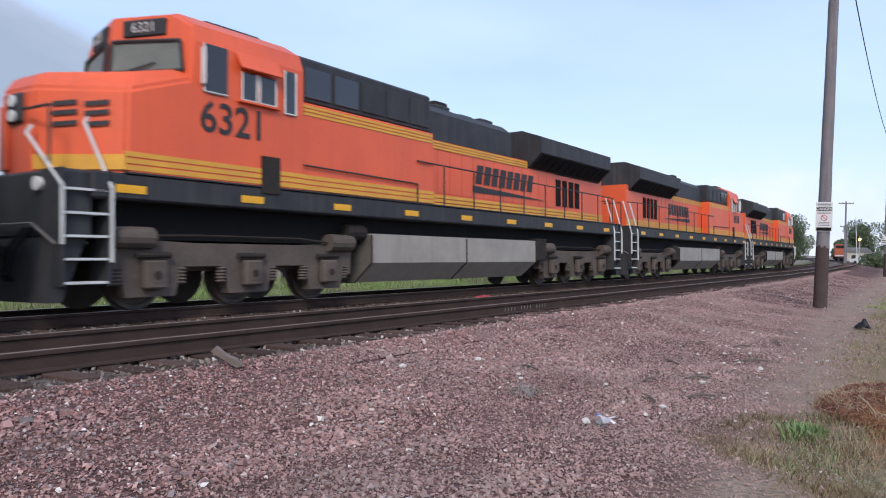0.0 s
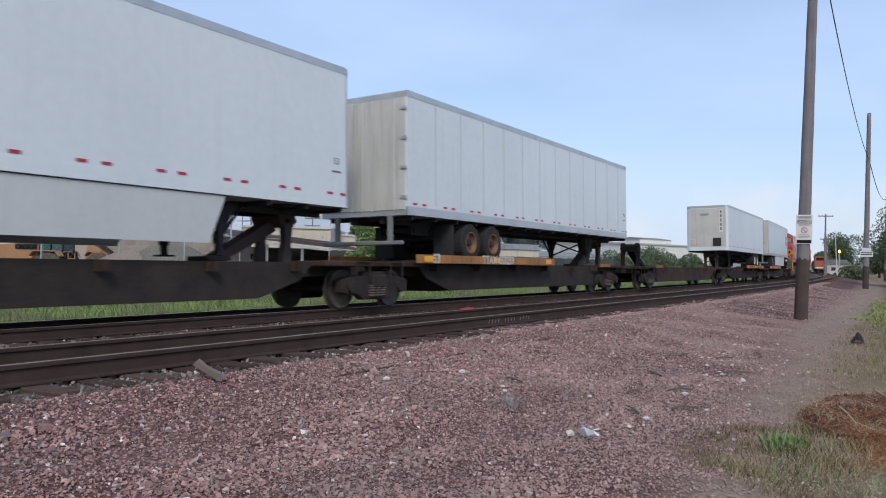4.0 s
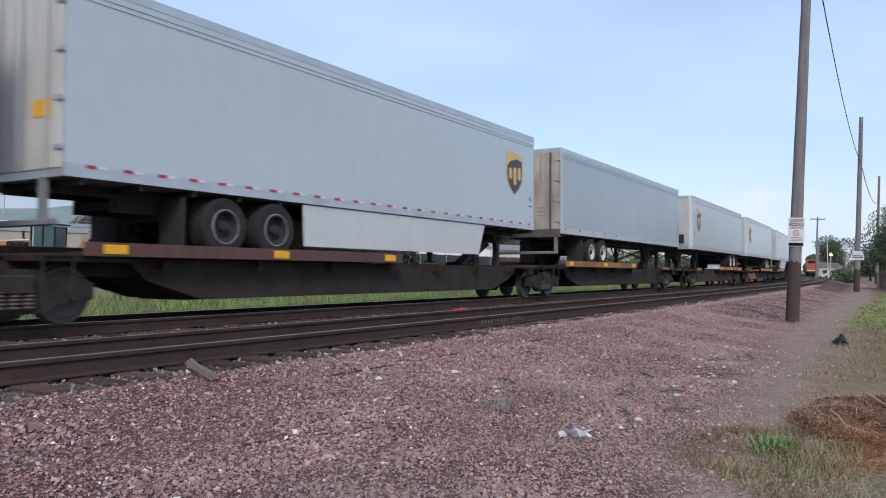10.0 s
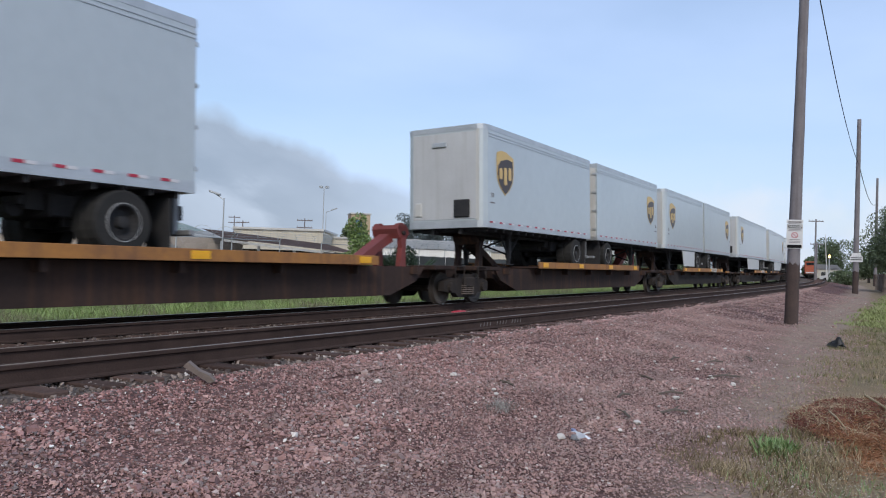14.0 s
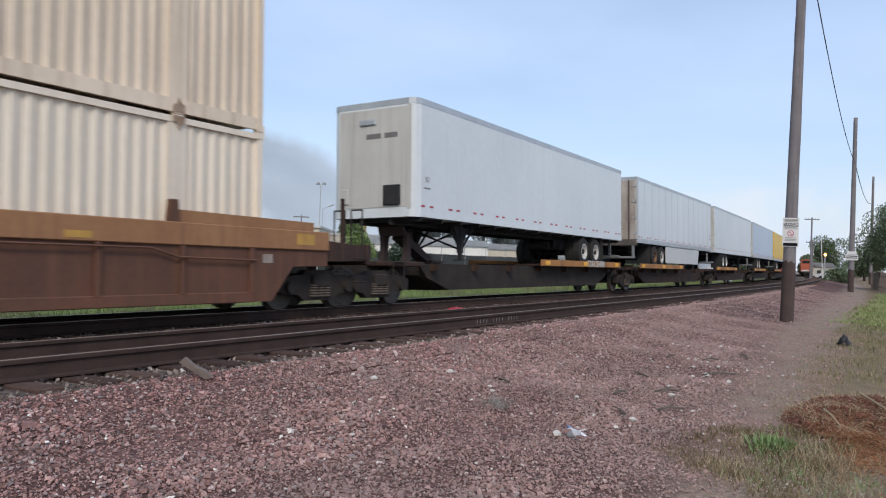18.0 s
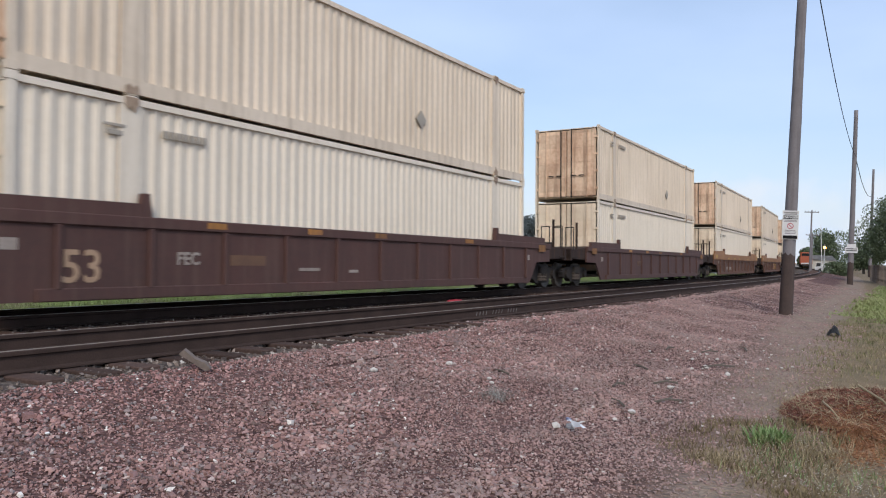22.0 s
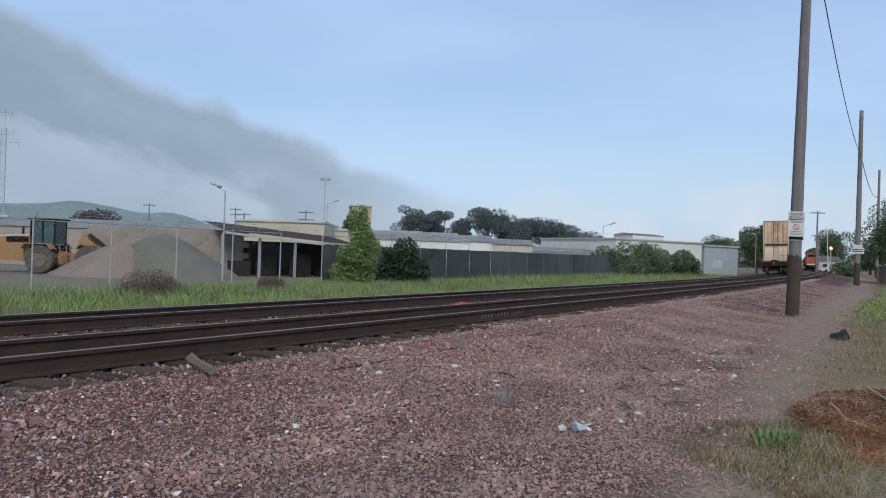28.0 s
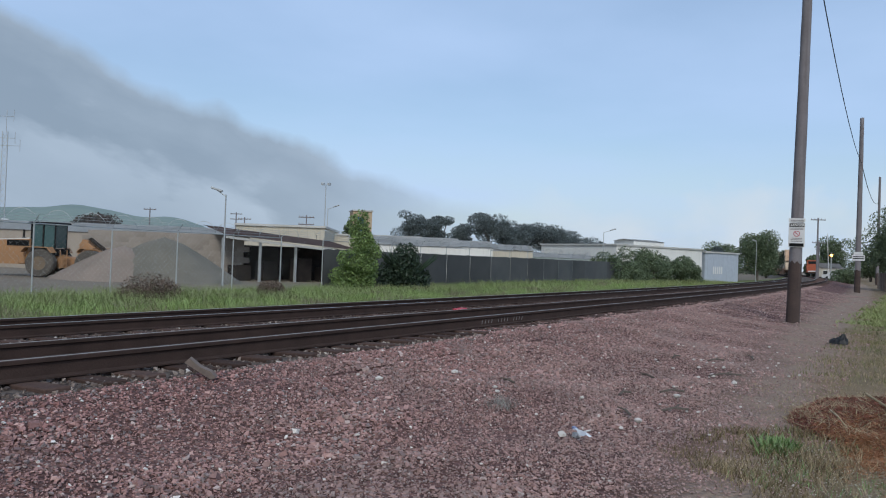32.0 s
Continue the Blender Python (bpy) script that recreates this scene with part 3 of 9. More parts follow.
def scatter_stones(name, rng, x, y, z, size, material, label, sink=0.25, flat=1.0):
    n = len(x)
    v = CHIP_V[None] * rng.uniform(0.45, 1.3, (n, 8, 1)) + rng.uniform(-0.14, 0.14, (n, 8, 3))
    v = v * rng.uniform(0.6, 1.25, (n, 1, 3)) * (1.0, 1.0, flat) * (size * 0.5)[:, None, None]
    a, t = rng.uniform(0, 2 * np.pi, n), rng.uniform(-1.4, 1.4, n) * flat
    ca, sa, ct, st = np.cos(a)[:, None], np.sin(a)[:, None], np.cos(t)[:, None], np.sin(t)[:, None]
    vx, vy, vz = v[..., 0], v[..., 1], v[..., 2]
    vy, vz = vy * ct - vz * st, vy * st + vz * ct
    vx, vy = vx * ca - vy * sa, vx * sa + vy * ca
    pts = np.stack([vx + x[:, None], vy + y[:, None], vz + (z + size * sink)[:, None]], -1).reshape(-1, 3)
    f = (CHIP_F[None] + 8 * np.arange(n)[:, None, None]).reshape(-1, 3)
    return tagged(new(name, bulk(name, pts, f, material)), label, "gravel", kind="stuff")


GRAVEL = stones_mat("crushed red rock", [(0, (0.3, 0.155, 0.143)), (0.18, (0.4, 0.228, 0.21)), (0.36, (0.22, 0.117, 0.109)), (0.5, (0.5, 0.32, 0.29)), (0.58, (0.12, 0.074, 0.07)),
                                          (0.7, (0.345, 0.195, 0.178)), (0.835, (0.25, 0.2, 0.195)), (0.89, (0.345, 0.29, 0.28)), (0.922, (0.165, 0.142, 0.146)), (0.962, (0.5, 0.4, 0.37)),
                                          (0.986, (0.8, 0.78, 0.73))], dust=(0.42, 0.31, 0.275), coarse=(0.17, 0.135, 0.128))
BALLAST = stones_mat("dusty track ballast", [(0, (0.12, 0.092, 0.08)), (0.3, (0.19, 0.15, 0.13)), (0.52, (0.07, 0.055, 0.05)), (0.74, (0.28, 0.23, 0.2)), (0.95, (0.5, 0.46, 0.42))])


def gravel():
    rng = np.random.default_rng(4)
    fields = []
    heaps = [(rng.uniform(2.2, 16), rng.uniform(-10, -6), rng.uniform(0.25, 0.7)) for _ in range(26)]

    def pocket(x, d):
        """Coarser rock lies in scattered pockets."""
        k = np.zeros(len(x))
        for a, b, r in heaps:
            k = np.maximum(k, np.exp(-(((x - a) / r) ** 2 + ((d - b) / (r * 0.6)) ** 2)))
        return 0.94 + 0.6 * k
    for n, x0, x1, y0, y1, lo, hi in ((100000, 1.8, 10, -10.9, -5.6, 0.012, 0.042), (86000, 10, 24, -10.6, -5.6, 0.016, 0.05), (20000, 24, 60, -9.8, -5.6, 0.035, 0.08)):
        x, d = rng.uniform(x0, x1, n), rng.uniform(y0, y1, n)
        # thinner on the beaten lane
        lane = np.clip((np.minimum(x, 22) * 0.10 - 10.1 - d) * 1.1, 0, 1)
        keep = rng.uniform(0, 1, n) > lane * 0.72
        x, d = x[keep], d[keep]
        fields.append((x, d + np.interp(x, LX, LY), (lo + (hi - lo) * rng.uniform(0, 1, len(x)) ** 2.2) * np.where(rng.uniform(0, 1, len(x)) > 0.98, 2.0, 1.0) * pocket(x, d) * np.where(d < -8.0 + 0.05 * x, 0.86, 1.0)))
    x = 11 + 60 * rng.uniform(0, 1, 12000) ** 1.5
    d = rng.uniform(-5.8, -5.12, len(x))
    fields.append((x, d + np.interp(x, LX, LY), 0.024 + 0.04 * rng.uniform(0, 1, len(x)) + 0.0005 * x))
    x, y, s = (np.concatenate(c) for c in zip(*fields))
    scatter_stones("gravel", rng, x, y, ground_z(x, y), s, GRAVEL, "loose crushed red and grey rock beside the track", flat=0.62)
    n = 48000
    x = 1.0 + 59 * rng.uniform(0, 1, n) ** 1.6
    d = rng.uniform(-5.7, 1.9, n)
    y = d + np.interp(x, LX, LY)
    scatter_stones("ballast", rng, x, y, ground_z(x, y) - 0.004, rng.uniform(0.02, 0.065, n), BALLAST, "dusty brown ballast between the ties")


gravel()


# ---- tracks ----
def rail(s_list, v, polish, label):
    prof = [(-0.07, -0.185), (0.07, -0.185), (0.07, -0.172), (0.012, -0.155), (0.009, -0.05), (0.035, -0.038), (0.036, -0.008), (0.028, -0.0015),
            (-0.028, -0.0015), (-0.036, -0.008), (-0.035, -0.038), (-0.009, -0.05), (-0.012, -0.155), (-0.07, -0.172)]
    bm = B()
    last = None
    for s in s_list:
        loop = [bm.verts.new(on_line(s, v + a, b)) for a, b in prof]
        if last:
            for i in range(len(prof)):
                bm.faces.new((last[i], last[(i + 1) % len(prof)], loop[(i + 1) % len(prof)], loop[i]))
        last = loop
    ob = solid("rail", bm, RAIL_STEEL, label, "rail", "rails of the two tracks", "structure")
    head = B()
    last = None
    for s in s_list:
        pair = [head.verts.new(on_line(s, v + a, b)) for a, b in ((-0.0285, 0.0), (-0.0285, 0.003), (0.0285, 0.003), (0.0285, 0.0))]
        if last:
            for i in range(3):
                head.faces.new((last[i], last[i + 1], pair[i + 1], pair[i]))
        last = pair
    part("rail_head", head, polish, ob, "worn bright running surface")
    return ob


S_RAIL = [-80 + 4 * i for i in range(20)] + [i * 1.5 for i in range(80)] + [120 + 4 * i for i in range(60)]
RAIL_DULL = mat("dull rail head", (0.36, 0.31, 0.27), (0.24, 0.19, 0.16), 0.45, 0.6, bump=0.05)
for v_mid, polish, words in ((0.0, RAIL_HEAD, "rusty steel rail with a bright worn head"), (-SPACING, RAIL_DULL, "rusty brown steel rail of the near track")):
    for side in (-1, 1):
        rail(S_RAIL, v_mid + side * GAUGE / 2, polish if side > 0 or v_mid == 0 else RAIL_DULL, words)


def ties():
    bm = box(B(), -0.115, 0.115, -1.3, 1.3, -0.17, 0, 0.012)
    me = mesh_of("tie", bm, TIE_WOOD)
    rng = random.Random(5)
    beds = []
    for label, v_mid in (("wooden ties under the far track", 0.0), ("wooden ties under the near track", -SPACING)):
        bed = thing("track_bed", label, "railway ties", kind="structure")
        beds.append(bed)
        rest = []
        for i in range(-60, 420):
            s = i * 0.52 + rng.uniform(-0.04, 0.04)
            m = line_pose(s, v_mid + rng.uniform(-0.06, 0.06), -0.188 + rng.uniform(-0.012, 0.004)) @ pose(0, 0, 0, 0, 0, rng.uniform(-1.5, 1.5))
            if 0 <= i < 90:
                part("tie", me, None, bed, m=m)
            else:
                rest.append(m)
        vs = np.array([v.co[:] for v in me.vertices])
        fs = [tuple(p.vertices) for p in me.polygons]
        allv, allf = [], []
        for m in rest:
            k = len(allv)
            allv += [tuple(m @ Vector(v)) for v in vs]
            allf += [tuple(i + k for i in f) for f in fs]
        far = bpy.data.meshes.new("ties_beyond")
        far.from_pydata(allv, [], allf)
        far.materials.append(TIE_WOOD)
        tagged(part("ties_beyond", far, None, bed), kind="stuff")
    return beds


ties()

# ---- rolling stock: shared pieces ----
WHEEL_ME = mesh_of("wheel", ring(B(), 0, 0, 0, [(-0.05, 0.2), (-0.06, 0.34), (-0.075, 0.36), (-0.075, 0.42), (0.035, 0.425), (0.04, 0.45), (0.065, 0.45), (0.065, 0.2)], 24), WHEEL_STEEL)
TREAD_ME = mesh_of("tread", ring(B(), 0, 0, 0, [(-0.07, 0.4), (-0.07, 0.424), (0.03, 0.43), (0.03, 0.4)], 24), TREAD)
LOCO_WHEEL_ME = mesh_of("wheel", ring(B(), 0, 0, 0, [(-0.05, 0.2), (-0.06, 0.42), (-0.075, 0.44), (-0.075, 0.515), (0.035, 0.52), (0.04, 0.55), (0.065, 0.55), (0.065, 0.2)], 26), WHEEL_STEEL)


def truck_mesh():
    bm = B()
    out = [(-1.2, 0.6), (-0.95, 0.68), (-0.5, 0.7), (-0.42, 0.8), (0.42, 0.8), (0.5, 0.7), (0.95, 0.68), (1.2, 0.6), (1.2, 0.36), (0.98, 0.32), (0.62, 0.3),
           (0.45, 0.18), (-0.45, 0.18), (-0.62, 0.3), (-0.98, 0.32), (-1.2, 0.36)]
    for y in (-1.0, 1.0):
        prism(bm, out, y - 0.09, y + 0.09)
        for x in (-0.89, 0.89):
            tube(bm, (x, y - 0.17, 0.46), (x, y + 0.17, 0.46), 0.13, n=10)
    box(bm, -0.25, 0.25, -1.2, 1.2, 0.45, 0.72, 0.03)
    for x in (-0.89, 0.89):
        tube(bm, (x, -0.8, 0.43), (x, 0.8, 0.43), 0.08, n=8)
    return mesh_of("truck", bm, DARK_STEEL)


TRUCK_ME = truck_mesh()


def spring_mesh():
    """One coil, as a ridged post."""
    bm = B()
    n, last = 9, None
    for k in range(11):
        r = 0.1 if k % 2 else 0.068
        loop = [bm.verts.new((r * math.cos(2 * math.pi * i / n), r * math.sin(2 * math.pi * i / n), 0.027 * k)) for i in range(n)]
        if last:
            for i in range(n):
                bm.faces.new((last[i], last[(i + 1) % n], loop[(i + 1) % n], loop[i]))
        last = loop
    return mesh_of("spring", bm, TRUCK_GREY)


COIL_ME = spring_mesh()


def freight_truck(parent, x):
    t = part("truck", TRUCK_ME, None, parent, "dusty cast steel truck", Matrix.Translation((x, 0, 0)))
    for dx in (-0.89, 0.89):
        for y in (-0.7525, 0.7525):
            part("wheel", WHEEL_ME, None, t, m=Matrix.Translation((dx, y, 0.424)) @ (pose(0, 0, 0) if y < 0 else pose(0, 0, 0, 0, 0, 180)))
    for y in (-1.11, 1.11):
        for dx in (-0.2, 0.0, 0.2):
            part("spring", COIL_ME, None, t, m=Matrix.Translation((dx, y, 0.24)))
    return t


def coupler_mesh():
    bm = B()
    box(bm, -0.5, 0.28, -0.09, 0.09, 0.72, 0.95, 0.02)
    box(bm, 0.2, 0.5, -0.16, 0.16, 0.66, 1.0, 0.04)
    return mesh_of("coupler", bm, DARK_STEEL)


COUPLER_ME = coupler_mesh()


def number_on(parent, words, x, y, z, size, material, bold=0.0, label=""):
    return part("lettering", text_mesh("lettering", words, size, material, bold), None, parent, label, on_side(x, y, z))


# ---- locomotives ----
GREY_LEVER = mat("worn grey lever", (0.2, 0.19, 0.18), (0.1, 0.09, 0.08), 0.6, bump=0.05)


def loco_truck(parent, x):
    bm = B()
    # straight upper edge, a pedestal round each axle, deep openings between them
    out = [(-2.75, 0.95), (-2.55, 1.12), (-1.2, 1.06), (1.2, 1.06), (2.55, 1.12), (2.75, 0.95), (2.75, 0.5)]
    for k in (1.98, 0.0, -1.98):
        out += [(k + 0.52, 0.5), (k + 0.44, 0.22), (k - 0.44, 0.22), (k - 0.52, 0.5)]
        if k > -1:
            out += [(k - 0.6, 0.68), (k - 1.38, 0.68)]
    out.append((-2.75, 0.5))
    for y in (-1.12, 1.12):
        prism(bm, out, y - 0.1, y + 0.1)
    box(bm, -2.2, 2.2, -0.9, 0.9, 0.6, 1.0, 0.03)
    t = part("truck", bm, TRUCK_GREY, parent, "dusty grey three-axle truck", Matrix.Translation((x, 0, 0)))
    for k in (-1.98, 0.0, 1.98):
        for y in (-0.7525, 0.7525):
            part("wheel", LOCO_WHEEL_ME, None, t, m=Matrix.Translation((k, y, 0.52)) @ (pose(0, 0, 0) if y < 0 else pose(0, 0, 0, 0, 0, 180)))
        for y in (-1.3, 1.3):
            jb = part("journal_box", box(B(), k - 0.2, k + 0.2, y - 0.09, y + 0.06, 0.34, 0.78, 0.03), TRUCK_GREY, t)
            part("journal_cover", tube(B(), (k, y - 0.1, 0.55), (k, y + 0.1, 0.55), 0.13, n=12), TRUCK_GREY, jb)
            part("journal_bolt_ring", tube(B(), (k, y - 0.112, 0.55), (k, y + 0.112, 0.55), 0.07, n=10), DARK_STEEL, jb)
            part("damper", tube(B(), (k - 0.3, y, 0.86), (k + 0.3, y, 0.86), 0.045, n=8), DARK_STEEL, t)
            for dx in (-0.58, 0.58):
                part("spring", COIL_ME, None, t, m=Matrix.Translation((k + dx, y * 0.9, 0.4)))
    for y in (-1.26, 1.26):
        for e in (-2.35, 2.35):
            part("brake_cylinder", tube(B(), (e - 0.34, y, 1.12), (e + 0.34, y, 1.12), 0.17, n=12), TRUCK_GREY, t)
        part("brake_pipe", pipe(B(), [(-2.3, y, 1.15), (-1.2, y, 1.18), (1.2, y, 1.18), (2.3, y, 1.1)], 0.022), DARK_STEEL, t)
    return t


def logo_bars(parent, x, y, z, w, h, material, slant=0.12):
    """The maker's mark as four plain slanted blocks."""
    n = 4
    for i in range(n):
        a = x - w / 2 + i * w / n + 0.04
        b = a + w / n - 0.1
        bm = B()
        for u0, u1 in ((0.0, 0.42), (0.56, 1.0)):
            p, q = a + u0 * (b - a), a + u1 * (b - a)
            prism(bm, [(p, z - h / 2), (q, z - h / 2), (q + slant, z + h / 2), (p + slant, z + h / 2)], y, y - 0.006)
        part("logo_shape", bm, material, parent)


def locomotive(name, label, scheme, number, turned=False):
    lo = thing(name, label, "locomotive", "locomotives of the train")
    main, top = (ORANGE, LOCO_BLACK) if scheme == "orange" else (LOCO_SILVER, LOCO_SILVER)
    nose_c = ORANGE if scheme == "orange" else LOCO_RED
    sill_c = LOCO_BLACK if scheme == "orange" else LOCO_RED
    rail_c = HAND_WHITE if scheme == "orange" else LOCO_YELLOW
    # underframe
    part("underframe", box(B(), -10.2, 10.4, -1.5, 1.5, 1.72 if scheme != "orange" else 1.66, 2.05, 0.03), sill_c, lo)
    part("centre_beam", box(B(), -10.2, 10.4, -1.1, 1.1, 1.1, 1.66), INK, lo)
    part("walkway", box(B(), -9.7, 10.55, -1.52, 1.52, 2.05, 2.075), LOCO_BLACK, lo)
    # fuel tank with a chamfered belly
    bm = prism(B(), [(-1.42, 1.33), (1.42, 1.33), (1.42, 0.72), (0.95, 0.3), (-0.95, 0.3), (-1.42, 0.72)], -3.9, 3.8, "x")
    tank = part("fuel_tank", bm, TANK_GREY, lo, "grey fuel tank" if scheme == "orange" else "dusty grey fuel tank")
    for x in (-3.9, -0.1, 3.78):
        part("tank_strap", prism(B(), [(-1.435, 1.3), (1.435, 1.3), (1.435, 0.715), (0.96, 0.285), (-0.96, 0.285), (-1.435, 0.715)], x, x + 0.04, "x"), DARK_STEEL, tank)
    for y in (-1.2, 1.2):
        part("air_tank", tube(B(), (-4.5, y, 1.35), (-3.95, y, 1.35), 0.17, n=12), DARK_STEEL, lo)
        part("battery_box", box(B(), 3.95, 4.6, y - 0.2, y + 0.2, 0.75, 1.4, 0.03), DARK_STEEL, lo)
    loco_truck(lo, -7.08)
    loco_truck(lo, 7.2)
    # nose and cab: widest at the cab, the nose narrows and its top falls forward
    bm = B()
    pts = {
        "a0": (-10.45, -0.42, 2.05), "a1": (-10.47, -0.42, 3.3), "a2": (-10.3, -0.4, 3.56),
        "b0": (-9.68, -1.5, 2.05), "b1": (-9.66, -1.5, 3.28), "b2": (-9.45, -1.28, 3.62),
        "c0": (-8.2, -1.503, 2.05), "c1": (-8.2, -1.503, 3.76), "c2": (-8.2, -1.3, 3.93)}
    vs = {}
    for k, (x, y, z) in pts.items():
        vs[k] = bm.verts.new((x, y, z))
        vs[k + "f"] = bm.verts.new((x, -y, z))

    def face(*k):
        bm.faces.new([vs[i] for i in k])
    for p, q in (("a", "b"), ("b", "c")):
        for i in (0, 1):
            face(p + str(i), q + str(i), q + str(i + 1), p + str(i + 1))
            face(p + str(i) + "f", p + str(i + 1) + "f", q + str(i + 1) + "f", q + str(i) + "f")
    face("a2", "b2", "b2f", "a2f")
    face("b2", "c2", "c2f", "b2f")
    for i in (0, 1):
        face("a%d" % i, "a%d" % (i + 1), "a%df" % (i + 1), "a%df" % i)
    face("a0", "a0f", "b0f", "b0")
    face("b0", "b0f", "c0f", "c0")
    face("c0", "c0f", "c1f", "c2f", "c2", "c1")
    bmesh.ops.bevel(bm, geom=[e for e in bm.edges if min(v.co.x for v in e.verts) < -9 and max(v.co.z for v in e.verts) > 2.1], offset=0.05, segments=2, affect="EDGES")
    nose = part("nose", bm, nose_c, lo, smooth=False)
    # cab with a roof rounded at its shoulders
    sec = [(0, 2.05), (-1.5, 2.05), (-1.5, 4.28), (-1.4, 4.58), (-1.0, 4.82), (0, 4.84), (1.0, 4.82), (1.4, 4.58), (1.5, 4.28), (1.5, 2.05)]
    bm = B()
    loops = []

    def front_x(y, z):
        # the cab's front is a shallow wedge that leans back
        return -9.2 + 0.33 * abs(y) + 0.11 * (z - 2.05)
    for x, dz in ((-8.78, 0.0), (-8.52, 0.0), (-6.0, 0.0)):
        front = x < -8.6
        loops.append([bm.verts.new((front_x(y, z) if front else x if x > -7 else -8.4, y, z - (0.06 if front and z > 4.3 else 0))) for y, z in sec])
    for a, b in zip(loops, loops[1:]):
        for i in range(len(sec)):
            bm.faces.new((a[i], a[(i + 1) % len(sec)], b[(i + 1) % len(sec)], b[i]))
    half = sec.index((0, 4.84))
    bm.faces.new(loops[0][:half + 1][::-1])
    bm.faces.new((loops[0][half:] + loops[0][:1])[::-1])
    bm.faces.new(loops[-1])
    cab = part("cab", bm, nose_c, lo, "red cab" if scheme != "orange" else "orange cab")
    # windscreens in two halves, the near half turned a little
    for sgn in (-1, 1):
        bm = B()
        a = [(front_x(y, z) - 0.03, y * sgn, z) for y, z in ((0.08, 3.84), (1.38, 3.8), (1.28, 4.3), (0.08, 4.36))]
        q = [bm.verts.new(p) for p in a]
        bm.faces.new(q)
        bmesh.ops.solidify(bm, geom=list(bm.faces), thickness=0.03)
        wind = part("windscreen", bm, PALE_GLASS, cab, "pale windscreen in a black gasket")
        b2 = pipe(B(), [Vector(p) + Vector((-0.02, 0, 0)) for p in a + a[:1]], 0.03)
        part("gasket", b2, LOCO_BLACK, wind)
        part("wiper", pipe(B(), [(front_x(0.3, 3.82) - 0.07, 0.3 * sgn, 3.82), (front_x(0.9, 3.95) - 0.07, 0.9 * sgn, 3.95)], 0.015), LOCO_BLACK, wind)
    # number boards and lamps
    for sgn in (-1, 1):
        nb = part("number_board", box(B(), -0.05, 0.12, -0.4, 0.4, -0.14, 0.14, 0.02), LOCO_BLACK, cab, "black number board",
                  Matrix.Translation((front_x(0.6, 4.56), 0.6 * sgn, 4.56)) @ pose(0, 0, 0, 0, 0, -18.3 * sgn))
        if number:
            part("lettering", text_mesh("lettering", number, 0.23, CHALK), None, nb, m=Matrix.Translation((-0.055, 0, 0)) @ pose(0, 0, 0, 90, 0, -90))
        else:
            part("number_bar", box(B(), -0.058, -0.052, -0.26, 0.26, -0.08, 0.08), CHALK, nb)
    bm = B()
    box(bm, -10.53, -10.43, -0.2, 0.2, 2.8, 3.25, 0.03)
    lampbox = part("headlight_housing", bm, LOCO_BLACK, nose)
    for z in (2.91, 3.13):
        b2 = ring(B(), 0, 0, 0, [(-0.02, 0.06), (-0.02, 0.09), (0.02, 0.09)], 14)
        part("headlight", b2, LAMP_GLASS, lampbox, m=Matrix.Translation((-10.54, 0, z)) @ pose(0, 0, 0, 0, 0, -90))
    for y in (-0.95, 0.95):
        b2 = ring(B(), 0, 0, 0, [(-0.03, 0.05), (-0.03, 0.1), (0.03, 0.1)], 14)
        part("ditch_light", b2, LAMP_GLASS, lo, m=Matrix.Translation((-10.68, y, 1.85)) @ pose(0, 0, 0, 0, 0, -90))
    part("nose_door", box(B(), -10.51, -10.45, 0.22, 0.44, 2.12, 3.1, 0.02), nose_c, nose)
    # side windows with pale surrounds
    for sgn in (-1, 1):
        y = 1.503 * sgn
        for x0, x1, z0, z1 in ((-8.3, -7.82, 3.5, 4.28), (-7.5, -7.17, 3.5, 3.98), (-7.1, -6.72, 3.5, 3.98), (-6.5, -6.22, 3.42, 4.2)):
            w = part("side_window", box(B(), x0, x1, min(y, y + 0.02 * sgn), max(y, y + 0.02 * sgn), z0, z1), GLASS, cab)
            b2 = pipe(B(), [(x0, y + 0.025 * sgn, z1), (x0, y + 0.025 * sgn, z0), (x1, y + 0.025 * sgn, z0)] + ([(x1, y + 0.025 * sgn, z1)] if x0 > -7.6 else []), 0.018, 4)
            part("window_frame", b2, HAND_WHITE, w)
        part("arm_rest", box(B(), -7.6, -6.66, *sorted((y, y + 0.09 * sgn)), 3.44, 3.48, 0.01), nose_c, cab)
        if scheme == "orange":
            part("window_awning", prism(B(), [(y, 4.3), (y, 4.25), (y + 0.13 * sgn, 4.0), (y + 0.15 * sgn, 4.02)], -7.62, -6.66, "x"), nose_c, cab, "sloping awning over the side windows")
        part("mirror", box(B(), -8.36, -8.33, *sorted((y, y + 0.12 * sgn)), 3.6, 4.2, 0.01), HAND_WHITE, cab)
    for x in (-8.2, -7.4):
        part("antenna", box(B(), x, x + 0.5, -0.25, 0.25, 4.82, 4.9, 0.02), LOCO_BLACK, cab)
    part("air_conditioner", box(B(), -7.6, -6.3, -0.7, 0.7, 4.82, 4.98, 0.04), top if scheme == "orange" else LOCO_RED, cab)
    # long hood
    bm = prism(B(), [(-1.05, 2.075), (-1.05, 3.72), (1.05, 3.72), (1.05, 2.075)], -6.0, 9.9, "x")
    hood = part("hood", bm, main, lo, "orange long hood" if scheme == "orange" else "silver long hood streaked with soot")
    bm = prism(B(), [(-1.07, 3.72), (-1.05, 4.4), (-0.75, 4.62), (0.75, 4.62), (1.05, 4.4), (1.07, 3.72)], -6.0, 3.0, "x")
    upper = part("hood_top", bm, top, hood, "black roof of the hood" if scheme == "orange" else "")
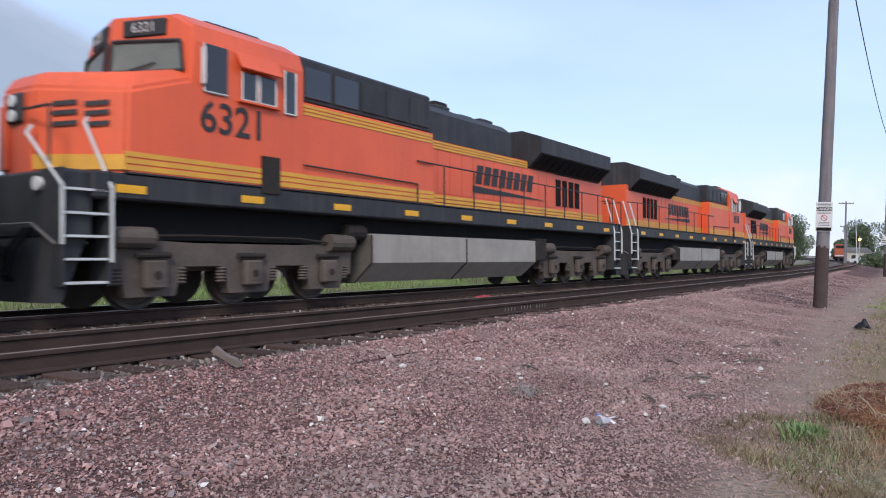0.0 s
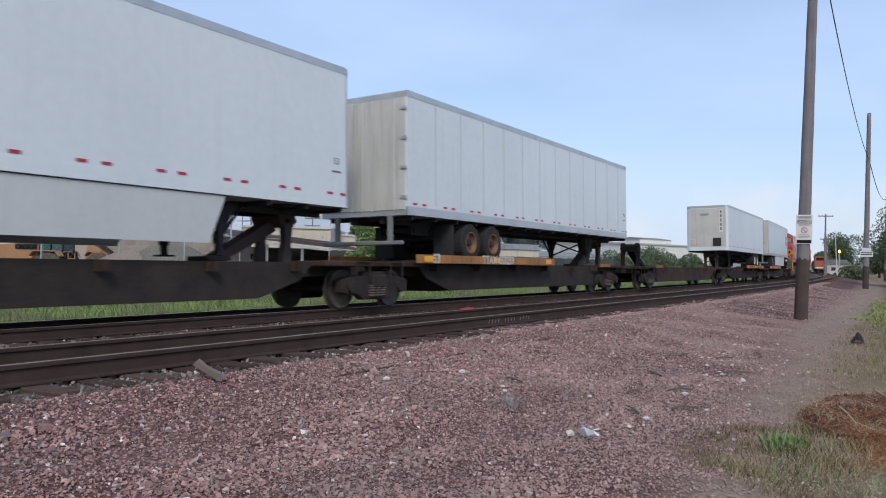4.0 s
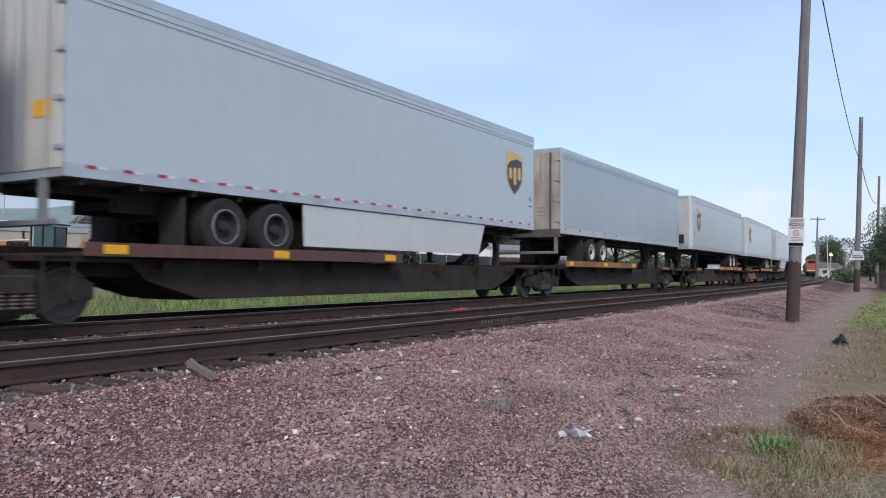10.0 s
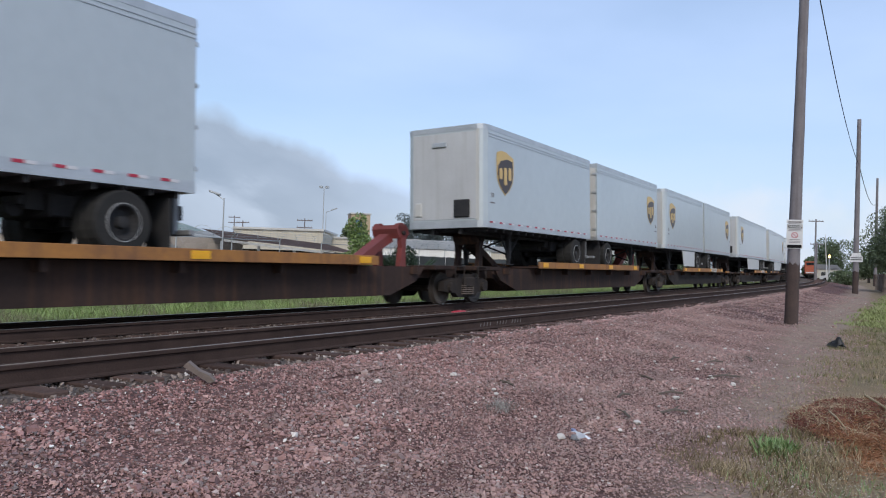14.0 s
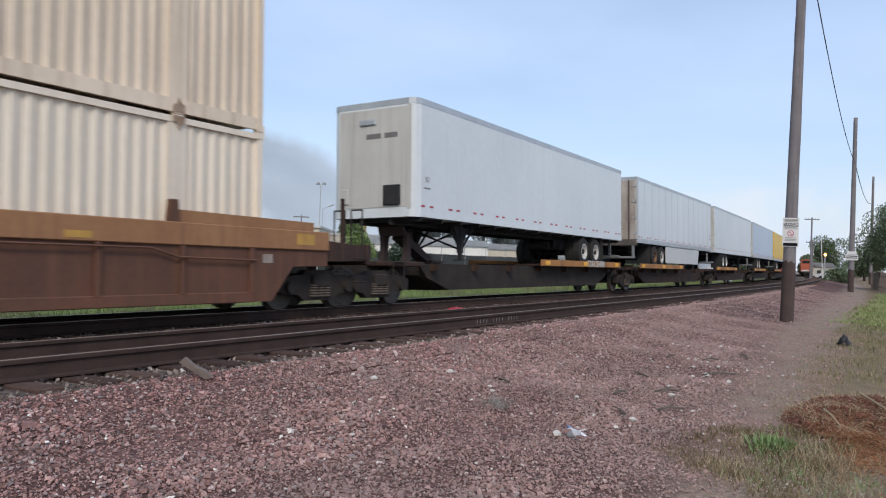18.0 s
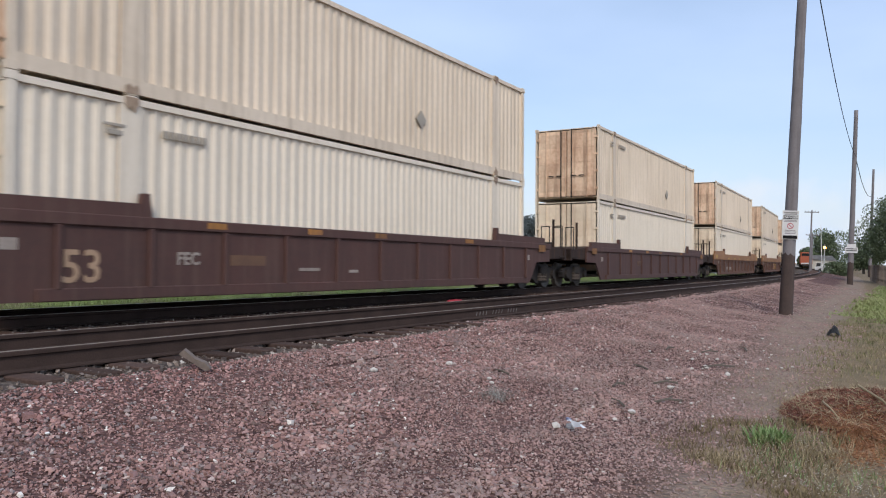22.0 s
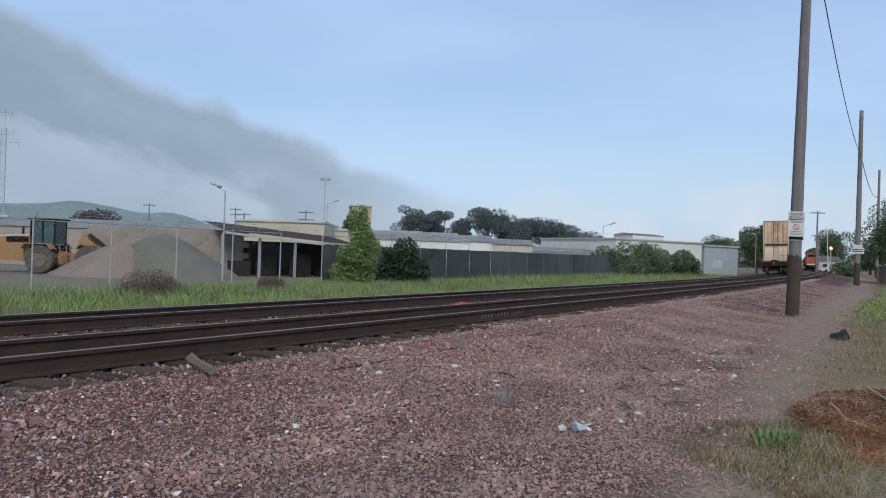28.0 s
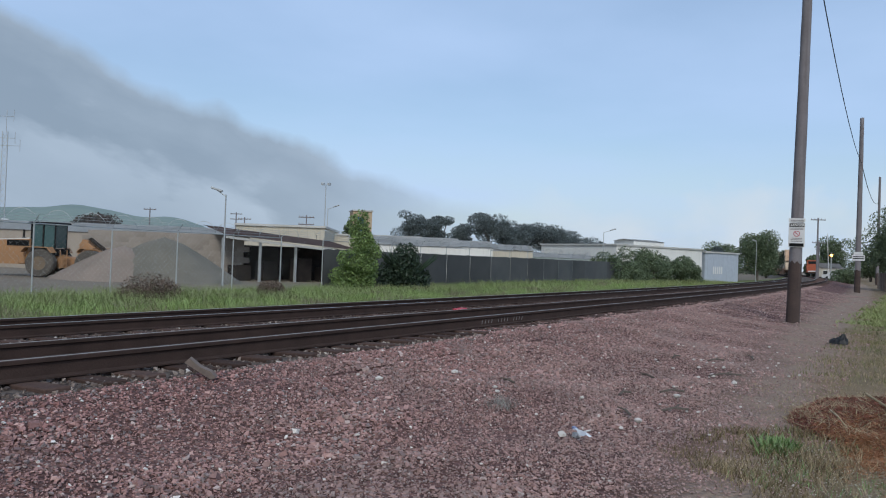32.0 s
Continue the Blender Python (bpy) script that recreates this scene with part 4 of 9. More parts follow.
    # equipment cabinet behind the cab, wide and flat-sided
    bm = B()
    w2 = 1.38 if scheme == "orange" else 1.45
    box(bm, -6.0, -1.6, -w2, w2, 3.74, 4.62, 0.05)
    cabinet = part("equipment_cabinet", bm, top, hood)
    for i in range(5):
        x = -5.85 + i * 0.85
        part("louvre_panel", box(B(), x, x + 0.72, -w2 - 0.03, -w2, 3.85, 4.44, 0.01), GLASS if i in (0, 1) and scheme == "orange" or i == 4 and scheme != "orange" else top, cabinet)
    if scheme != "orange":
        part("hood_side", box(B(), -4.86, -1.6, -1.45, 1.45, 2.076, 3.74, 0.02), main, hood)
    else:
        part("hood_side", box(B(), -6.0, -1.6, -1.45, 1.45, 2.076, 3.74, 0.02), main, hood)
    # radiator compartment with overhanging wings
    bm = B()
    prism(bm, [(-1.05, 3.5), (-1.52, 3.95), (-1.52, 4.42), (-0.9, 4.64), (0.9, 4.64), (1.52, 4.42), (1.52, 3.95), (1.05, 3.5)], 4.0, 9.6, "x")
    wing = part("radiator_wing", bm, top, hood, "overhanging radiator cowl")
    bm = B()
    for i in range(10):
        x = 4.2 + i * 0.53
        prism(bm, [(-1.12, 3.545), (-1.5, 3.905), (-1.52, 3.9), (-1.14, 3.535)], x, x + 0.45, "x")
    part("radiator_grille", bm, INK, wing)
    for x, h in ((0.0, 0.22), (1.2, 0.14), (2.3, 0.2), (-1.0, 0.12)):
        part("roof_hatch", box(B(), x, x + 0.7, -0.45, 0.45, 4.62, 4.62 + h, 0.03), top, hood)
    part("exhaust_stack", box(B(), 0.2, 0.8, -0.3, 0.3, 4.84, 4.98, 0.03), DARK_STEEL, hood)
    # louvred doors low on the hood's rear
    for x in (6.0, 6.5, 7.0, 7.5):
        b2 = B()
        box(b2, x, x + 0.34, -1.075, -1.05, 2.5, 3.35)
        part("louvre", b2, INK, hood)
    for i in range(13):
        x = -1.4 + i * 0.56
        part("hood_door", box(B(), x, x + 0.53, -1.062, -1.05, 2.42, 3.66, 0.004), main, hood)
    # paint: stripes, number, mark
    if scheme == "orange":
        for i, z in enumerate((2.1, 2.2, 2.3)):
            part("stripe", box(B(), -9.72, -6.0, -1.512, -1.5, z, z + 0.075), LOCO_YELLOW, lo)
            part("stripe", box(B(), -6.0, -1.6, -1.462, -1.45, z, z + 0.075), LOCO_YELLOW, lo)
            part("stripe", box(B(), -1.6, 9.85, -1.09, -1.05, z, z + 0.075), LOCO_YELLOW, lo)
        for z in (3.5, 3.57, 3.64):
            part("stripe", box(B(), -5.9, 3.95, -1.085, -1.05, z, z + 0.05), LOCO_YELLOW, hood)
            part("stripe", box(B(), -5.95, -1.65, -1.462, -1.45, z, z + 0.05), LOCO_YELLOW, hood)
        part("chin_stripe", prism(B(), [(-10.48, -0.45), (-9.71, -1.525), (-9.67, -1.5), (-10.44, -0.42)], 2.1, 2.32, "z"), LOCO_YELLOW, nose)
        if number:
            number_on(lo, number, -7.66, -1.512, 3.08, 0.72, LOCO_BLACK, 0.008)
        else:
            for k in range(4):
                part("number_bar", box(B(), -8.35 + k * 0.38, -8.1 + k * 0.38, -1.512, -1.5, 2.86, 3.3), LOCO_BLACK, lo)
        logo_bars(lo, 2.6, -1.075, 3.05, 3.4, 0.5, LOCO_BLACK)
        part("logo_shape", prism(B(), [(0.8, 2.56), (5.2, 2.6), (3.0, 2.68), (0.8, 2.74)], -1.075, -1.081), LOCO_BLACK, lo)
        bm = B()
        for k in range(2):
            a = Vector((-10.3 + k * 0.27, -0.64 - k * 0.37, 2.72))
            dirn = Vector((0.19, -0.265, 0))
            nrm = Vector((-0.81, -0.58, 0)) * 0.03
            for z in (0.0, 0.16, 0.3):
                q = [bm.verts.new(a + nrm + dirn * u + Vector((0, 0, z + w))) for u, w in ((0, 0), (1.1, 0.03), (1.15, 0.1), (0.05, 0.07))]
                bm.faces.new(q)
        part("logo_shape", bm, LOCO_BLACK, nose)
        part("side_door", box(B(), -7.05, -6.62, -1.53, -1.5, 1.95, 2.6), DARK_STEEL, lo, "dark vent panel")
    else:
        number_on(lo, number, -7.3, -1.512, 2.98, 0.6, LOCO_YELLOW, 0.012)
        logo_bars(lo, 0.75, -1.075, 3.08, 3.5, 0.85, LETTER_RED, 0.04)
        part("nose_stripe", prism(B(), [(-9.68, 2.9), (-8.62, 2.84), (-8.62, 2.56), (-9.68, 2.6)], -1.5, -1.515), LOCO_YELLOW, nose)
        for z in (0.09, 0.19):
            part("pin_stripe", prism(B(), [(-9.66, 2.6 + z), (-8.64, 2.56 + z), (-8.64, 2.575 + z), (-9.66, 2.62 + z)], -1.515, -1.519), INK, nose)
        bm = B()
        along, out_w = Vector((0.58, -0.81, 0)), Vector((-0.81, -0.58, 0))
        mid_p = Vector((-10.08, -0.97, 2.72))

        def flat_shape(pts, lift):
            b5 = B()
            q = [b5.verts.new(mid_p + along * u + Vector((0, 0, w)) + out_w * lift) for u, w in pts]
            f5 = b5.faces.new(q)
            bmesh.ops.solidify(b5, geom=[f5], thickness=0.004)
            return b5
        oval = [(0.62 * math.cos(2 * math.pi * k / 20), 0.36 * math.sin(2 * math.pi * k / 20)) for k in range(20)]
        part("nose_emblem", flat_shape(oval, 0.012), LOCO_YELLOW, nose, "yellow oval with dark bars on the nose")
        part("emblem_band", flat_shape([(0.3, 0.17), (0.72, 0.17), (0.72, -0.17), (0.3, -0.17)], 0.018), LOCO_YELLOW, nose)
        for k in range(3):
            part("emblem_bar", flat_shape([(-0.34 + 0.26 * k, -0.12), (-0.16 + 0.26 * k, -0.12), (-0.12 + 0.26 * k, 0.13), (-0.3 + 0.26 * k, 0.13)], 0.024), INK, nose)
        part("nose_grille", flat_shape([(-0.3, 0.47), (0.02, 0.47), (0.02, 0.75), (-0.3, 0.75)], 0.015), INK, nose, "dark grille in the nose")
        bm = prism(B(), [(-6.95, 2.5), (-6.85, 2.7), (-6.6, 2.82), (-4.86, 2.84), (-4.86, 2.16), (-6.6, 2.18), (-6.85, 2.3)], -1.495, -1.512)
        part("side_flash", bm, LOCO_YELLOW, lo, "yellow edged silver flash")
        bm = prism(B(), [(-6.84, 2.5), (-6.76, 2.66), (-6.55, 2.75), (-4.86, 2.77), (-4.86, 2.24), (-6.55, 2.25), (-6.76, 2.34)], -1.512, -1.518)
        part("side_flash", bm, LOCO_SILVER, lo)
        part("patch_panel", box(B(), -5.85, -5.25, -1.51, -1.495, 2.9, 3.62), ORANGE, lo, "orange replacement panel")
        part("side_door", box(B(), -5.24, -4.87, -1.51, -1.495, 2.88, 3.5), DARK_STEEL, lo)
        part("cab_extension", box(B(), -6.0, -4.85, -1.5, 1.5, 2.05, 3.74, 0.02), LOCO_RED, lo, "red cabinet behind the cab")
        for x in (3.4, 4.1):
            for z in (2.5, 3.0):
                part("louvre", box(B(), x, x + 0.5, -1.08, -1.06, z, z + 0.4), INK, hood)
    # sill reflectors
    me = mesh_of("reflector", box(B(), -0.25, 0.25, -0.006, 0.006, -0.06, 0.06), YELLOW_MARK)
    for i in range(9):
        part("reflector", me, None, lo, m=Matrix.Translation((-9.6 + i * 2.35, -1.508, 1.82)))
    # pilot, steps and handrails at both ends
    for e in (-1, 1):
        bm = B()
        box(bm, *(sorted((e * 10.15, e * 10.62))), -1.42, 1.42, 1.1, 2.05, 0.04)
        prism(bm, [(e * 10.2, 1.1), (e * 10.64, 1.1), (e * 10.76, 0.2), (e * 10.56, 0.2)], -1.35, 1.35)
        part("pilot", bm, LOCO_BLACK if scheme == "orange" else INK, lo, "black pilot and plow")
        part("coupler", COUPLER_ME, None, lo, m=Matrix.Translation((e * 10.55, 0, 0.05)) @ pose(0, 0, 0, 0, 0, 0 if e > 0 else 180))
        for sgn in (-1, 1):
            st = B()
            box(st, *sorted((e * 9.9, e * 9.96)), *sorted((sgn * 1.0, sgn * 1.5)), 0.42, 2.05)
            box(st, *sorted((e * 10.6, e * 10.65)), *sorted((sgn * 1.0, sgn * 1.5)), 0.42, 2.05)
            well = part("stepwell", st, LOCO_BLACK if scheme == "orange" else TRUCK_GREY, lo)
            for z in (0.45, 0.78, 1.1, 1.42, 1.75):
                part("step", box(B(), *sorted((e * 9.96, e * 10.6)), *sorted((sgn * 1.12, sgn * 1.5)), z, z + 0.035), rail_c, well)
            for x, tx, ty, tz in ((9.92, 10.05, 1.05, 2.78), (10.66, 10.62, 0.55, 2.6)):
                top_pts = [(e * tx, sgn * ty, tz)] if e < 0 else [(e * x, sgn * 1.2, 3.0)]
                rl = pipe(B(), [(e * x, sgn * 1.53, 0.75 if x < 10 else 1.0), (e * x, sgn * 1.53, 1.8)] + top_pts + ([(e * (tx - 0.08), sgn * (ty - 0.02), tz + 0.12)] if e < 0 else []), 0.027)
                part("handrail", rl, rail_c, lo, "bent grab rail beside the steps")
        for y in (-0.75, -0.55, 0.55, 0.75):
            part("air_hose", pipe(B(), [(e * 10.64, y, 1.25), (e * 10.85, y * 0.95, 0.95), (e * 10.9, y * 0.85, 0.6), (e * 10.8, y * 0.7, 0.5)], 0.028), INK, lo)
        part("uncoupling_lever", pipe(B(), [(e * 10.68, -1.4, 1.0), (e * 10.74, -0.9, 1.3), (e * 10.74, 0.9, 1.3), (e * 10.68, 1.4, 1.0)], 0.018), GREY_LEVER, lo)
        part("end_rail", pipe(B(), [(e * 10.6, -1.1, 2.05), (e * 10.6, -1.1, 2.95), (e * 10.6, -0.4, 2.95)], 0.022), LOCO_BLACK, lo)
    # walkway handrails
    for sgn in (-1, 1):
        for i in range(9):
            x = -1.2 + i * 1.38
            part("stanchion", pipe(B(), [(x, sgn * 1.49, 2.05), (x, sgn * 1.49, 2.98)], 0.018, 5), LOCO_BLACK, lo)
        part("handrail", pipe(B(), [(-2.3, sgn * 1.49, 3.02), (9.6, sgn * 1.49, 2.98), (10.5, sgn * 1.3, 2.98)], 0.02, 6), LOCO_BLACK, lo)
        part("cab_rail", pipe(B(), [(-6.0, sgn * 1.49, 2.55), (-2.3, sgn * 1.49, 2.5), (-2.3, sgn * 1.49, 2.05)], 0.018, 5), LOCO_BLACK, lo)
    if turned:
        turn_about(lo)
    return lo


def turn_about(lo):
    """Builds the unit the other way round along the track, its near side still near; writing stays readable."""
    flip = Matrix.Diagonal((-1, 1, 1, 1))
    done = {}
    for ob in lo.children_recursive:
        ob.matrix_basis = flip @ ob.matrix_basis @ flip
        if ob.name.startswith("lettering"):
            continue
        if ob.data.name not in done:
            me = ob.data.copy()
            me.transform(flip)
            me.flip_normals()
            done[ob.data.name] = me
        ob.data = done[ob.data.name]


# ---- flat cars that carry the trailers ----
CROSS_ME = mesh_of("crossbeam", box(B(), -0.05, 0.05, -1.22, 1.22, 0.8, 0.98), CAR_BROWN)
REFLECT_ME = mesh_of("reflector", box(B(), -0.2, 0.2, -0.006, 0.006, -0.07, 0.07), YELLOW_MARK)


def hitch(parent, x, d, up=True, material=None):
    """The stand that holds a trailer's kingpin: two shoulders and a throat on a pair of legs; its brace falls to side d."""
    z = 2.06 if up else 1.45
    c = material or CAR_BROWN
    ht = part("hitch", prism(B(), [(x - 0.24, z - 0.12), (x - 0.2, z - 0.02), (x + 0.16, z - 0.01), (x + 0.26, z - 0.12), (x + 0.2, z - 0.34), (x - 0.14, z - 0.36)], -0.4, 0.4), c, parent, "upright trailer hitch with a slanting brace")
    for y in (-0.4, 0.26):
        part("shoulder", prism(B(), [(x - 0.2, z - 0.1), (x - 0.14, z + 0.02), (x + 0.02, z + 0.05), (x + 0.2, z - 0.06), (x + 0.3, z - 0.22), (x + 0.1, z - 0.4)], y, y + 0.14), c, ht)
    for y in (-0.36, 0.36):
        part("upright", prism(B(), [(x - 0.16, 0.95), (x + 0.1, 0.95), (x + 0.1, z - 0.6), (x + 0.14, z - 0.3), (x - 0.1, z - 0.3), (x - 0.07, z - 0.6)], y - 0.07, y + 0.07), c, ht)
    part("brace", prism(B(), [(x + d * 0.06, z - 0.42), (x + d * 0.24, z - 0.24), (x + d * 1.75, 1.05), (x + d * 1.45, 1.0)], -0.16, 0.16), c, ht)
    part("brace_foot", box(B(), *sorted((x + d * 1.35, x + d * 1.95)), -0.3, 0.3, 1.0, 1.09, 0.02), c, ht)
    part("cross_pin", tube(B(), (x, -0.48, z - 0.22), (x, 0.48, z - 0.22), 0.05, n=8), DARK_STEEL, ht)
    return ht


def flat_car(a, b, front_truck, rear_truck, name_words, deck=None, hitches=(), sill=DECK_YELLOW, letter=None, brown=False, set_in=0.0):
    """One platform from a to b on the train's own measure; origin in its middle. deck: stretches (from, to) with a raised deck."""
    fc = thing("flat_car", name_words, "flat car", "trailer platforms of the train")
    h = (b - a) / 2
    bm = B()
    lo, hi = -h + 2.4, h - 2.4
    prism(bm, [(-h + 0.15, 0.98), (h - 0.15, 0.98), (h - 0.15, 0.72), (hi, 0.68), (hi - 0.9, 0.28), (lo + 0.9, 0.28), (lo, 0.68), (-h + 0.15, 0.72)], -0.62, 0.62)
    part("centre_sill", bm, CAR_BROWN if brown else DARK_STEEL, fc)
    # where not brown, the near-black colour also stands in for shadow under the deck
    for y in (-1.0, 0.93):
        part("side_girder", prism(B(), [(lo - 0.6 + set_in, 0.98), (hi + 0.6, 0.98), (hi + 0.2, 0.62), (hi - 0.9, 0.3), (lo + 0.9 + set_in, 0.3), (lo - 0.2 + set_in, 0.62)], y, y + 0.07), CAR_BROWN if brown else DARK_STEEL, fc)
    for i in range(7):
        part("crossbeam", CROSS_ME, None, fc, m=Matrix.Translation((lo + (hi - lo) * i / 6, 0, 0)))
    for e in (-1, 1):
        part("end_platform", box(B(), *sorted((e * (h - 1.7), e * (h - 0.15))), -1.25, 1.25, 0.9, 1.02, 0.02), CAR_BROWN, fc)
    for e, on in ((1, front_truck), (-1, rear_truck)):
        if on is not None and abs(on) < h - 0.6:
            part("bolster_edge", box(B(), *sorted((on - e * 0.3, on - e * 1.25)), -1.34, -1.25, 0.95, 1.07, 0.01), sill, fc, "worn orange edge over the truck")
            part("bolster_deck", box(B(), *sorted((on - e * 1.3, e * (h - 1.6))), -1.25, 1.25, 0.93, 1.02, 0.01), CAR_BROWN, fc)
    for x0, x1 in deck or ():
        bm = box(B(), x0, x1, -1.32, 1.32, 1.0, 1.06)
        dk = part("deck", bm, CAR_BROWN, fc, "worn steel deck")
        for y in (-1.36, 1.32):
            part("deck_edge", box(B(), x0, x1, y, y + 0.04, 0.99, 1.2, 0.008), sill, dk, "worn yellow deck edge")
        n = max(2, int((x1 - x0) / 2.6))
        for i in range(n):
            x = x0 + 0.5 + (x1 - x0 - 1.0) * i / (n - 1)
            part("reflector", REFLECT_ME, None, dk, m=Matrix.Translation((x, -1.367, 1.1)))
        if letter:
            part("lettering", text_mesh("lettering", letter, 0.32, CHALK, 0.008), None, dk, m=on_side(x1 - (3.9 if letter.endswith("653259") else 5.1 if letter == "1-2871-57" else 2.9), -1.371, 1.095))
            if letter == "1-2871-57":
                part("lettering", text_mesh("lettering", "TTAX 550836", 0.32, CHALK, 0.008), None, dk, m=on_side(x1 - 2.2, -1.371, 1.095))
            if letter.endswith("653259"):
                part("lettering", text_mesh("lettering", "53", 0.32, CHALK, 0.008), None, dk, m=on_side(x0 + 0.85, -1.371, 1.095))
    for x, d, up, m in hitches:
        hitch(fc, x, d, up, m)
    for e, on in ((1, front_truck), (-1, rear_truck)):
        if on is not None:
            freight_truck(fc, on)
        if on is not None and abs(on) < h - 0.6:
            part("coupler", COUPLER_ME, None, fc, m=Matrix.Translation((e * (h - 0.2), 0, 0)) @ pose(0, 0, 0, 0, 0, 0 if e > 0 else 180))
    for e in (-1, 1):
        part("grab_iron", pipe(B(), [(e * (h - 0.3), -1.28, 0.55), (e * (h - 0.3), -1.28, 1.0), (e * (h - 0.75), -1.28, 1.0), (e * (h - 0.75), -1.28, 0.55)], 0.015, 5), DARK_STEEL, fc)
    return fc


# ---- trailers ----
TYRE_ME = mesh_of("tyre", ring(B(), 0, 0, 0, [(-0.3, 0.28), (-0.3, 0.47), (-0.26, 0.5), (-0.03, 0.5), (0.0, 0.46), (0.03, 0.5), (0.27, 0.5), (0.3, 0.47), (0.3, 0.28)], 24, cap=False), TYRE)


def rim_mesh(material):
    bm = ring(B(), 0, 0, 0, [(-0.1, 0.27), (-0.305, 0.29), (-0.305, 0.262), (-0.2, 0.235), (-0.17, 0.2), (-0.19, 0.12)], 20)
    return mesh_of("rim", bm, material)


HUB_ME = mesh_of("hub", ring(B(), 0, 0, 0, [(-0.18, 0.11), (-0.2, 0.1), (-0.28, 0.085), (-0.29, 0.02)], 14), UNDER)
RIM_ME, RIM_RUST_ME, RIM_DARK_ME = rim_mesh(RIM), rim_mesh(RIM_RUST), rim_mesh(UNDER)
RIM_EDGE_ME = mesh_of("rim_edge", ring(B(), 0, 0, 0, [(-0.3, 0.286), (-0.31, 0.288), (-0.31, 0.299), (-0.3, 0.301)], 24, cap=False), mat("dull rim lip", (0.4, 0.4, 0.39), (0.22, 0.21, 0.2), 0.5, bump=0.05))
RED_ME = mesh_of("reflector", box(B(), -0.085, 0.085, -0.004, 0.004, -0.024, 0.024), TAPE_RED)
WHITE_ME = mesh_of("reflector", box(B(), -0.085, 0.085, -0.004, 0.004, -0.024, 0.024), TAPE_WHITE)
POST_ME = mesh_of("side_post", box(B(), -0.03, 0.03, -0.006, 0.0, 2.4, 4.92), mat("soiled post seam", (0.47, 0.5, 0.5), (0.57, 0.6, 0.61), 0.45, scale=1.5, bump=0.02))
GALV_DULL = mat("dull zinc bumper", (0.24, 0.245, 0.25), (0.15, 0.15, 0.15), 0.6, 0.2, bump=0.05)
MEMBER_ME = mesh_of("cross_member", box(B(), -0.03, 0.03, -1.25, 1.25, 2.02, 2.117), UNDER)
SHIELD = [(-0.55, 0.5), (-0.5, 0.57), (-0.25, 0.63), (0.05, 0.62), (0.55, 0.48), (0.55, -0.02), (0.49, -0.26), (0.32, -0.46), (0.0, -0.67), (-0.32, -0.46), (-0.49, -0.26), (-0.55, -0.02)]


def shield(parent, x, y, z, gold=SHIELD_GOLD):
    sh = part("shield_emblem", prism(B(), SHIELD, 0, -0.006), gold, parent, "gold and brown shield emblem", Matrix.Translation((x, y, z)))
    inner = [(u * 0.88, w * 0.9 - 0.03) for u, w in SHIELD if w < 0.1] + [(-0.48, 0.16), (-0.3, 0.32), (0.1, 0.42), (0.48, 0.38)]
    inner = sorted(inner, key=lambda p: math.atan2(p[1] + 0.05, p[0]))
    part("shield_field", prism(B(), inner, -0.006, -0.011), SHIELD_BROWN, sh)
    # three plain gold strokes where the maker's letters stand
    for dx, lo, hi in ((-0.29, -0.2, 0.12), (0.0, -0.36, 0.16), (0.29, -0.2, 0.18)):
        part("emblem_stroke", prism(B(), [(dx - 0.06, lo), (dx + 0.06, lo), (dx + 0.095, lo + 0.05), (dx + 0.095, hi - 0.05), (dx + 0.05, hi), (dx - 0.06, hi), (dx - 0.095, hi - 0.05), (dx - 0.095, lo + 0.05)], -0.011, -0.015), gold, sh)
    return sh


